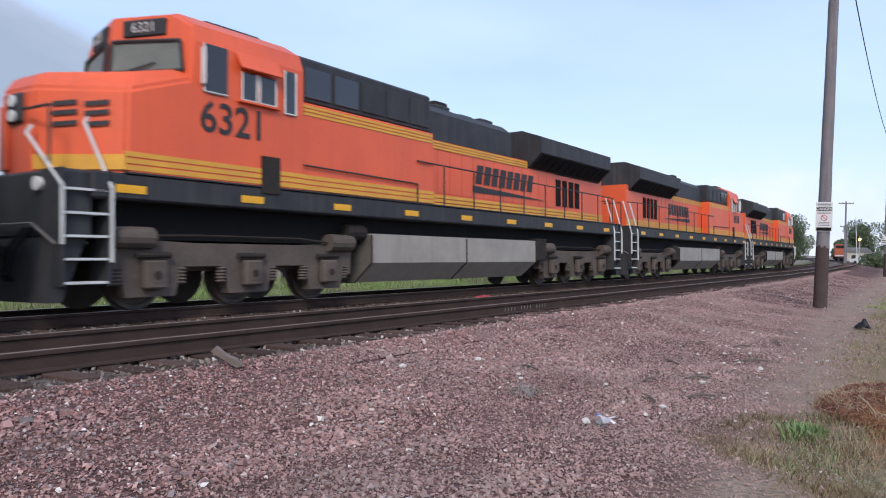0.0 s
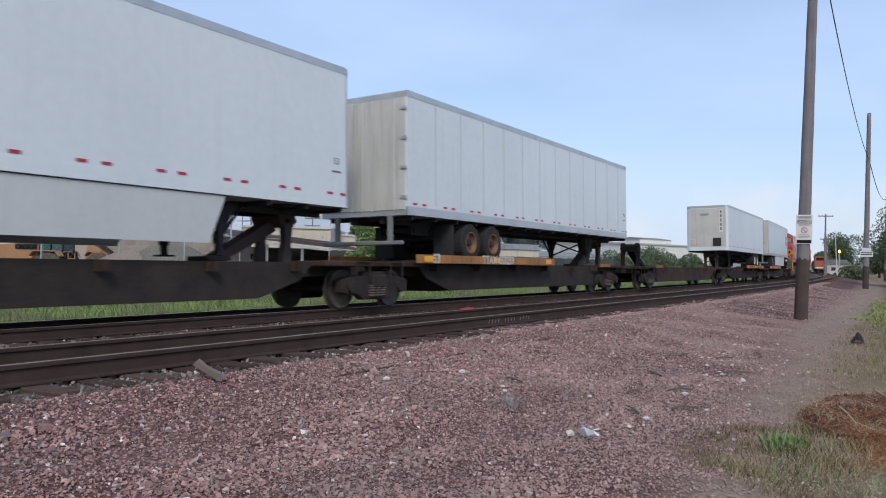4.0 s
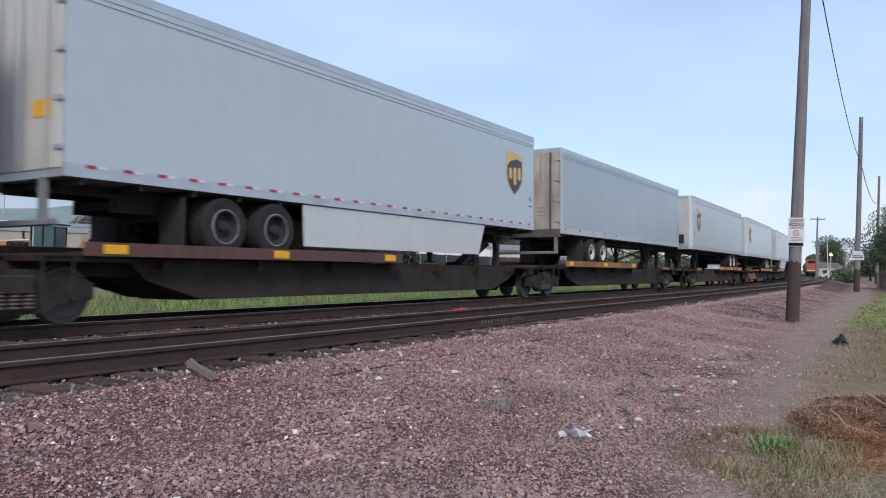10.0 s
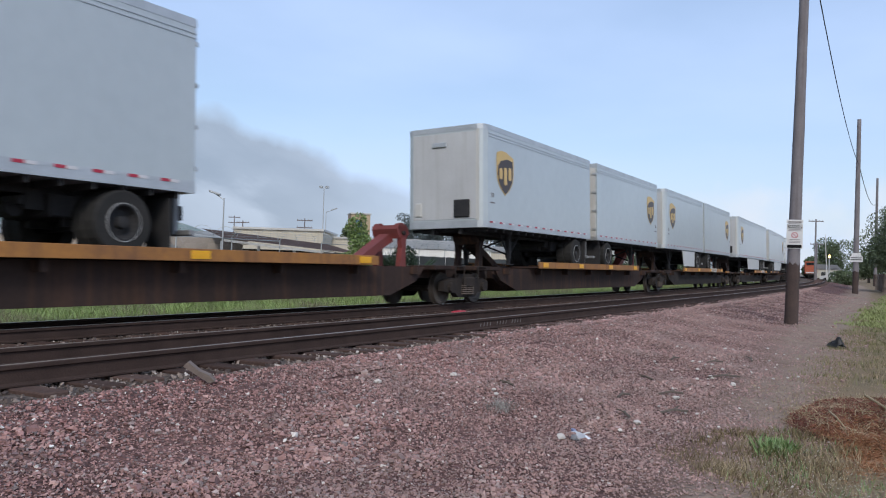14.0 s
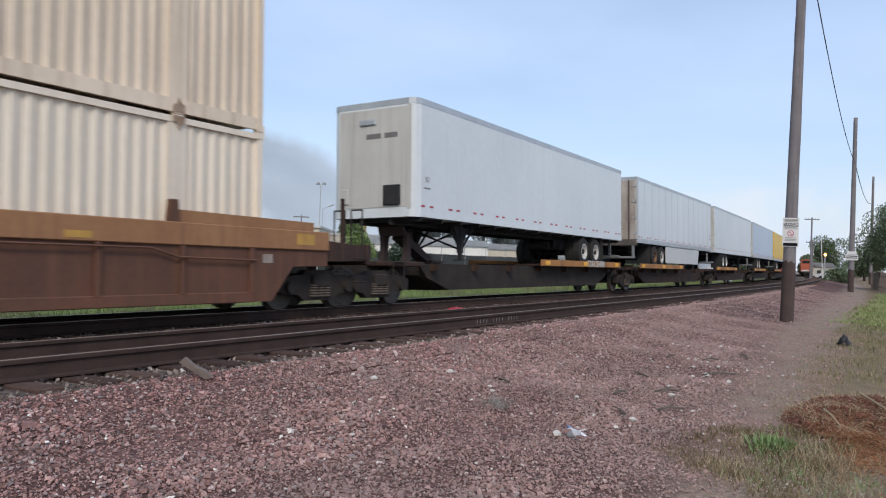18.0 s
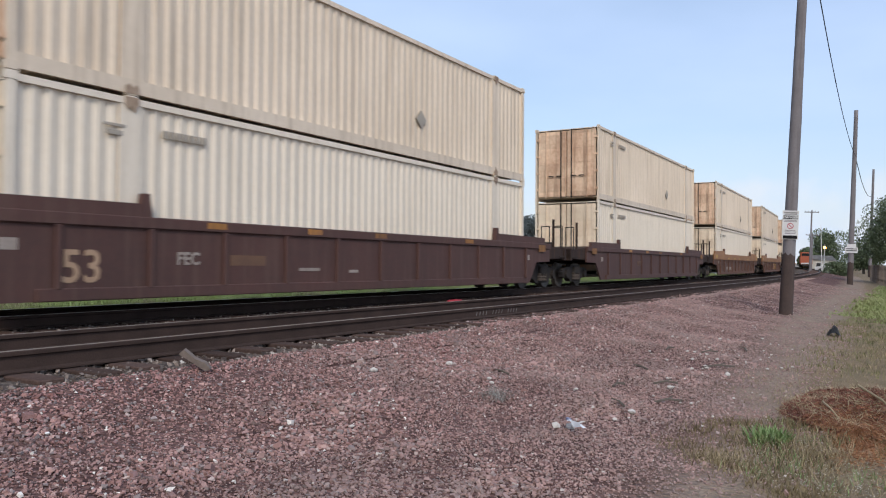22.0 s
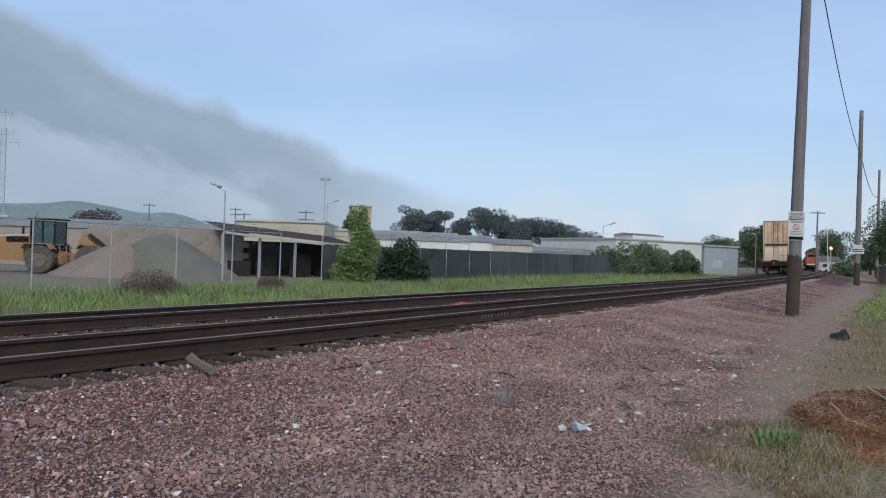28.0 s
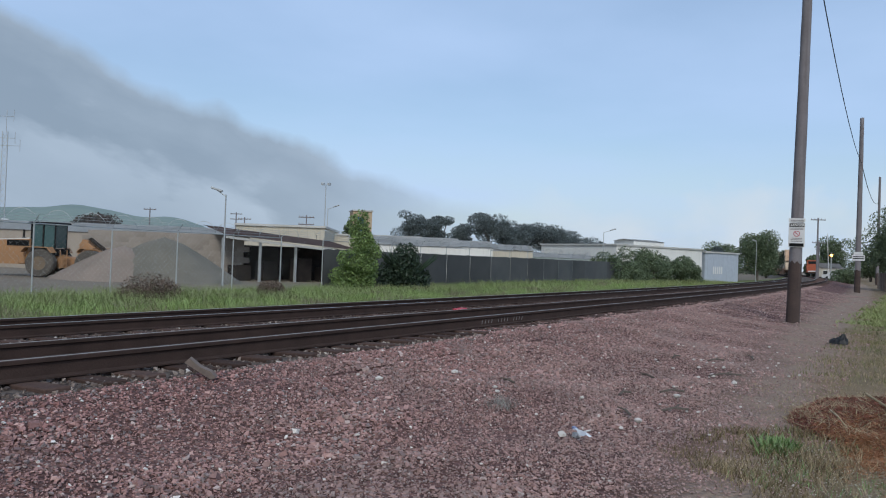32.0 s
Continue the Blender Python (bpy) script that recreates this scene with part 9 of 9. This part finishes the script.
# front end, length, nose, style, label, options
TRAILERS = [
    (-18.5, 15.85, "R", "ups", "grey box trailer with a gold shield near its nose", dict(skirt=True, rims=RIM_DARK_ME)),
    (-37.75, 14.8, "L", "white", "white box trailer with a vertical white label strip", dict(top=5.0, strip=True)),
    (-72.65, 15.85, "R", "post", "white trailer with side posts", dict(rims=RIM_RUST_ME)),
    (-90.55, 15.85, "R", "white", "plain white box trailer", dict(skirt=True)),
    (-107.65, 15.85, "L", "white", "white box trailer with pale nose", dict()),
    (-124.85, 15.85, "L", "ups", "grey box trailer with a gold shield", dict(rims=RIM_ME)),
    (-141.9, 15.85, "L", "ups", "grey box trailer with a shield and a side skirt", dict(skirt=True, skirt_lean=2.2, rims=RIM_DARK_ME)),
    (-161.1, 15.75, "R", "post", "white ribbed trailer with a side skirt", dict(skirt=True, skirt_lean=2.4, rims=RIM_ME)),
    (-181.4, 15.85, "L", "ups", "grey box trailer with a gold shield", dict()),
    (-200.05, 15.7, "L", "ups", "grey box trailer with a gold shield", dict()),
    (-218.45, 15.8, "R", "dark", "dull dark grey box trailer", dict(legs=4.0)),
    (-236.2, 15.85, "R", "ups", "grey box trailer, orange placard on its doors", dict(skirt=True, rims=RIM_DARK_ME)),
    (-253.35, 14.5, "R", "rust", "white trailer with rust-stained posts", dict(rims=RIM_RUST_ME)),
    (-270.3, 15.85, "R", "ups", "grey box trailer with a skirt and shield", dict(skirt=True, skirt_lean=1.2, rims=RIM_DARK_ME)),
    (-288.5, 15.85, "L", "ups", "grey box trailer with a gold shield and skirt", dict(skirt=True, rims=RIM_DARK_ME, legs=3.75)),
    (-307.7, 8.4, "R", "ups", "short grey trailer with a pale gold shield", dict(rims=RIM_DARK_ME)),
    (-316.5, 8.25, "L", "ups", "short grey trailer with a gold shield", dict(rims=RIM_DARK_ME, skirt=True)),
    (-326.05, 8.4, "R", "ups", "short grey trailer with a gold shield", dict(rims=RIM_DARK_ME)),
    (-335.2, 8.3, "L", "ups", "short grey trailer with a gold shield", dict(rims=RIM_DARK_ME)),
    (-353.6, 8.1, "L", "ups", "short grey trailer behind an empty deck", dict(rims=RIM_DARK_ME)),
    (-365.1, 16.0, "R", "yellow", "bright yellow box trailer", dict()),
    (-382.0, 16.0, "R", "blue", "pale blue box trailer", dict()),
    (-399.3, 15.9, "R", "white", "plain white box trailer with clean doors", dict()),
    (-416.3, 15.9, "R", "brown", "white ribbed trailer with brown stained doors", dict(skirt=True, rims=RIM_RUST_ME)),
    (-434.35, 15.65, "L", "white", "white box trailer, nose towards the well cars", dict()),
]
for front, length, nose, style, label, more in TRAILERS:
    run(trailer(length, nose, style, label, **more), front - length / 2)

# platforms: rear end, front end, own trucks (rear, front) as distances in from the ends, raised deck, hitches, options
RED_HITCH = mat("red hitch paint", (0.2, 0.035, 0.03), (0.13, 0.035, 0.03), 0.7, bump=0.1)
RUST_HITCH = mat("rusty brown hitch paint", (0.055, 0.03, 0.027), (0.032, 0.024, 0.022), 0.8, grain=12, bump=0.15, streak=0.4)


def platforms():
    singles = [(t[0] - t[1], t[0], t[2]) for t in TRAILERS if t[1] > 12]
    slots = [(a, b, n, "one") for a, b, n in singles]
    slots += [(-70.0, -54.6, "L", "empty"), (-324.75, -307.7, "L", "two"), (-343.1, -326.2, "L", "two"), (-361.7, -345.3, "L", "half")]
    slots.sort(key=lambda s: -s[1])
    numbers = {3: "TTAX 653259", 7: "TTAX 653259", 8: "1-2871-57", 15: "TTAX 553665", 16: "TTAX 355041", 23: "TTAX 354086"}
    for i, (a, b, nose, what) in enumerate(slots):
        ahead = slots[i - 1][0] if i else -16.7
        behind = slots[i + 1][1] if i + 1 < len(slots) else -452.6
        gap_f, gap_r = ahead - b, a - behind
        b2 = b + (gap_f / 2 if i else 1.9) - 0.08
        a2 = a - min(gap_r / 2, 1.6) + 0.08
        mid, h = (a2 + b2) / 2, (b2 - a2) / 2
        front = None if gap_f < 2.65 and i and i != 3 else h - (3.2 if gap_f < 2.8 and i else 2.15)
        rear = -(h + 0.0) if gap_r < 2.65 and what != "empty" else -(h - 2.2)
        d = 1 if nose == "L" else -1
        lo, hi = a - mid, b - mid
        if what == "one":
            deck = [(hi - 8.3, hi - 0.3)] if d > 0 else [(lo + 0.3, lo + 8.3)]
            hx = lo + 1.0 if d > 0 else hi - 1.0
            stands = [(hx, d, True, RED_HITCH if a < -193 < b else RUST_HITCH)]
        elif what == "empty":
            deck, stands = [], [(lo + 1.55, 1, True, INK)]
        elif what == "two":
            deck, stands = [(lo + 3.2, hi - 3.2)], [(lo + 1.0, 1, True, None), (hi - 1.0, -1, True, RED_HITCH)]
        else:
            deck, stands = [(lo + 3.2, hi - 3.2)], [(lo + 1.0, 1, True, None), (hi - 0.9, -1, True, RED_HITCH)]
        words = {"one": "low brown flat car with a worn yellow deck edge", "empty": "empty brown flat car with a raised hitch", "two": "flat car carrying two short trailers",
                 "half": "flat car carrying one short trailer"}[what]
        fc = flat_car(a2, b2, front, rear, words, deck, stands, sill=DECK_BROWN if -290 < a and b < -236 else DECK_YELLOW, letter=numbers.get(i), brown=i % 4 in (1, 2), set_in=0.9 if b == -288.5 else 0.0)
        if a < -193 < b and a > -200:
            part("girder_plate", prism(B(), [(-195.4 - mid, 0.94), (-190.7 - mid, 0.94), (-190.7 - mid, 0.34), (-194.6 - mid, 0.34)], -1.003, -1.02), WELL_ORANGE, fc, "rusty orange girder plate")
            part("deck_plate", box(B(), -195.0 - mid, -190.8 - mid, -1.33, -1.1, 0.99, 1.08, 0.01), DECK_YELLOW, fc, "worn yellow deck plate")
        run(fc, mid)


platforms()


def smear(x0, z0, w, h, seed, n=4, ink=INK, fill=GRAFFITI, words="sprayed grey swollen shapes edged in black"):
    """Swollen spray-painted shapes: uneven grey columns edged in black over a dark shadow, with curled inner strokes; no letters."""
    def stroke(parent, pts, width, y):
        bm = B()
        rows = []
        for k, (a, b) in enumerate(pts):
            (p, q), (r, s) = pts[max(k - 1, 0)], pts[min(k + 1, len(pts) - 1)]
            u = Vector((r - p, s - q)).normalized() * width * 0.5
            rows.append([bm.verts.new(v) for v in ((a - u.y, y, b + u.x), (a - u.y, y - 0.003, b + u.x), (a + u.y, y - 0.003, b - u.x), (a + u.y, y, b - u.x))])
        for one, two in zip(rows, rows[1:]):
            for k in range(4):
                bm.faces.new((one[k], one[(k + 1) % 4], two[(k + 1) % 4], two[k]))
        bm.faces.new(rows[0][::-1])
        bm.faces.new(rows[-1])
        bmesh.ops.recalc_face_normals(bm, faces=bm.faces)
        part("paint_stroke", bm, ink, parent)

    def paint(wc):
        rng = random.Random(seed)
        shares = [rng.uniform(0.7, 1.4) for _ in range(n)]
        left = x0
        for i, share in enumerate(shares):
            wide = w * share / sum(shares)
            cx, cz = left + wide / 2, z0 + rng.uniform(-0.05, 0.05)
            left += wide
            tall = h * rng.uniform(0.84, 1.0)
            lean, foot = rng.uniform(-0.12, 0.14), rng.choice((-1, 1)) * rng.uniform(0.05, 0.2)
            out = []
            for k in range(26):
                a = 2 * math.pi * k / 26
                c, q = math.cos(a), math.sin(a)
                u = math.copysign(abs(c) ** 0.62, c) * wide * (0.56 + 0.1 * math.sin(2 * a + seed + i))
                v = math.copysign(abs(q) ** 0.75, q) * tall * 0.5
                out.append((cx + u + lean * v + foot * max(0.0, -q) ** 3, cz + v))
            dy = 0.004 * (i % 2)
            edge = part("spray_paint", prism(B(), [(cx + (u - cx) * 1.18 - 0.02, cz + (v - cz) * 1.1 - 0.015) for u, v in out], -1.475, -1.481 - dy), ink, wc, words)
            part("paint_fill", prism(B(), out, -1.481 - dy, -1.485 - dy), fill, edge)
            turns, s0 = rng.uniform(3.0, 5.2), rng.uniform(0, 6.28)
            sgn = rng.choice((-1, 1))
            zc = cz - tall * rng.uniform(0.0, 0.22)
            stroke(edge, [(cx + wide * 0.4 * (1 - t / 9) * math.cos(s0 + sgn * turns * t / 8), zc + tall * 0.26 * (1 - t / 9) * math.sin(s0 + sgn * turns * t / 8)) for t in range(9)], 0.035, -1.485 - dy)
            stroke(edge, [(cx + lean * 0.3 + rng.uniform(-0.1, 0.1) * wide, cz + tall * 0.44), (cx + rng.uniform(-0.08, 0.08), cz + tall * 0.2), (cx + rng.uniform(-0.1, 0.1), cz + tall * 0.02)], 0.03, -1.4855 - dy)
    return paint


MARK_RED = mat("dark red mark paint", (0.16, 0.022, 0.016), (0.11, 0.02, 0.016), 0.6, bump=0)


def panel(x0, x1, z0, z1, material, words="", strokes=0):
    def paint(wc):
        p = part("painted_panel", box(B(), x0, x1, -1.479, -1.474, z0, z1), material, wc, words)
        for k in range(strokes):
            a, u = x0 + (x1 - x0) * (0.1 + 0.27 * k), (x1 - x0) * 0.24
            part("logo_shape", prism(B(), [(a + 0.2 * u, z0 + 0.1), (a + 0.75 * u, z0 + 0.1), (a + u, z1 - 0.09), (a, z1 - 0.09)], -1.479, -1.483), MARK_RED, p)
    return paint


LOW_BOX = container(BOX_WHITE, DOOR_PALE, "white corrugated container in the well", 2.86)
TOP_BOX = container(BOX_CREAM, DOOR_TAN, "cream corrugated container with rust-stained doors", 2.9)
WELLS = [  # front of the boxes, kind, paint, chord
    (-455.2, "brown", WELL_BROWN, WELL_TAN), (-478.1, "brown", WELL_BROWN, WELL_TAN), (-501.0, "brown", WELL_BROWN, WELL_TAN), (-523.4, "maroon", WELL_MAROON, WELL_MAROON),
    (-546.1, "maroon", WELL_MAROON, WELL_MAROON), (-569.1, "orange", WELL_ORANGE, WELL_ORANGE), (-587.75, "orange", WELL_ORANGE, WELL_ORANGE), (-606.95, "orange", WELL_ORANGE, WELL_ORANGE)]


def wells():
    hw = BOXLEN / 2 + 0.25
    for i, (front, kind, paint, chord) in enumerate(WELLS):
        mid = front - BOXLEN / 2
        if i < 5:
            trucks, ends = (-(hw + 1.65), hw + 1.65), (2.95, 2.95)
        else:
            trucks = {5: (-(hw + 1.2), hw + 1.65), 6: (-(hw + 1.2),), 7: (-(hw + 1.65),)}[i]
            ends = {5: (1.15, 2.95), 6: (1.15, 1.0), 7: (2.9, 1.0)}[i]
        numbers, art = [], []
        if i == 0:
            numbers = [(-4.95, 0.6, "DTTX", 0.29, FADED_WHITE), (-3.75, 0.6, "623042", 0.29, FADED_WHITE)]
        elif i == 1:
            art = [panel(0.1, 1.46, 0.47, 0.98, WORN_YELLOW, "worn yellow panel with dark marks", 3), panel(1.56, 2.9, 0.47, 0.98, WORN_YELLOW, "worn yellow panel")]
        elif i == 2:
            numbers = [(-4.8, 0.6, "DTTX", 0.29, FADED_WHITE), (-3.6, 0.6, "623042", 0.29, FADED_WHITE)]
        elif i == 3:
            numbers = [(-3.04, 0.85, "DTTX", 0.26, STENCIL_DIM)]
        elif i == 4:
            numbers = [(-6.93, 0.68, "53", 0.66, STENCIL_TAN), (-5.05, 0.82, "FEC", 0.28, FADED_WHITE)]
            art = [panel(-4.15, -3.3, 0.72, 0.9, STENCIL_DIM, "illegible faded number"), panel(-2.4, -1.8, 0.62, 0.68, FADED_WHITE, "illegible stencilled mark"), panel(-0.85, -0.55, 0.58, 0.64, FADED_WHITE, "illegible stencilled mark")]
        elif i == 5:
            numbers = [(-7.45, 0.75, "53", 0.55, INK), (3.35, 0.96, "DTTX 727505", 0.38, CHALK)]
            art = [panel(1.9, 4.8, 0.78, 1.14, CAR_BROWN, "dark brown number panel"), smear(-5.8, 0.93, 2.4, 1.25, 3), smear(-3.2, 0.97, 2.6, 1.1, 5), panel(-8.19, -8.0, 0.85, 1.1, FADED_YELLOW), panel(-6.95, -6.25, 0.8, 1.12, DECK_YELLOW)]
        elif i == 6:
            numbers = [(-7.3, 0.78, "53", 0.55, INK)]
            art = [smear(-5.6, 0.93, 2.3, 1.2, 8), smear(-3.1, 0.88, 1.7, 1.05, 11, 3), panel(-1.35, 1.1, 0.7, 1.38, WELL_FADED, "faded panel with dark red marks", 3), panel(1.3, 1.94, 0.78, 1.14, FADED_YELLOW), smear(2.5, 0.72, 2.2, 0.6, 21, 4, FADED_WHITE, WELL_ORANGE, "white outlined sprayed shapes"), panel(4.5, 5.1, 1.08, 1.36, FADED_YELLOW), panel(7.1, 7.5, 0.9, 1.12, WORN_YELLOW)]
        else:
            numbers = [(-7.0, 0.86, "53", 0.55, INK), (-3.25, 1.02, "DTTX 727505", 0.42, FADED_WHITE)]
            art = [panel(-4.95, -1.55, 0.84, 1.2, WELL_BROWN, "dull brown number panel"), smear(-0.1, 0.92, 2.0, 1.1, 14, 3), smear(2.6, 0.95, 2.85, 1.15, 17), panel(-3.95, -3.3, 1.22, 1.46, FADED_YELLOW), panel(6.7, 7.1, 0.78, 1.0, WORN_YELLOW), panel(7.7, 7.95, 0.95, 1.1, WORN_YELLOW), panel(-8.19, -8.0, 0.9, 1.15, FADED_YELLOW)]
        words = {"brown": "brown ribbed well car with a tan dusty top", "maroon": "dark maroon ribbed well car", "orange": "rusty orange well car with spray paint on its side"}[kind]
        wc = well_car(words, paint, chord, kind == "orange", trucks, ends, numbers, art)
        if i == 7:
            rear = part("marker_light", box(B(), -(hw + 2.95), -(hw + 2.9), -0.1, 0.1, 1.0, 1.4), TAPE_RED, wc, "red rear marker")
        run(wc, mid)
        run(LOW_BOX if i == 0 else copy_thing(LOW_BOX, pose(0, 0, 0)), mid)
        run(TOP_BOX if i == 0 else copy_thing(TOP_BOX, pose(0, 0, 0)), mid)


wells()


# ---- movement ----
def gone(t):
    """Metres that the train has run at t seconds; it eases off a little towards the end."""
    ts = np.linspace(0, 32, 3201)
    v = np.interp(ts, [0, 1, 13, 25, 28], [25.75, 25.75, 26.0, 25.2, 25.0])
    return float(np.interp(t, ts, np.concatenate([[0], np.cumsum((v[1:] + v[:-1]) / 2) * 0.01])))


def motions():
    times = [2.0 * i for i in range(17)]
    for ob, q in MOVERS:
        w = 0.0
        if ob.name.startswith("container"):
            w = 0.45 if ob.data is None and ob["label"].startswith("white") else 3.32
        walk(ob, [(t, line_pose(q + gone(t), 0.0, w)) for t in times])
    # the loose black sheet on the ground is stirred by the passing train
    walk(SHEET, [(t, Matrix.Translation((x, y, float(ground_z(np.array(x), np.array(y))) + 0.02)) @ pose(0, 0, 0, 0, 0, a)) for t, x, y, a in SHEET_ROWS])


motions()
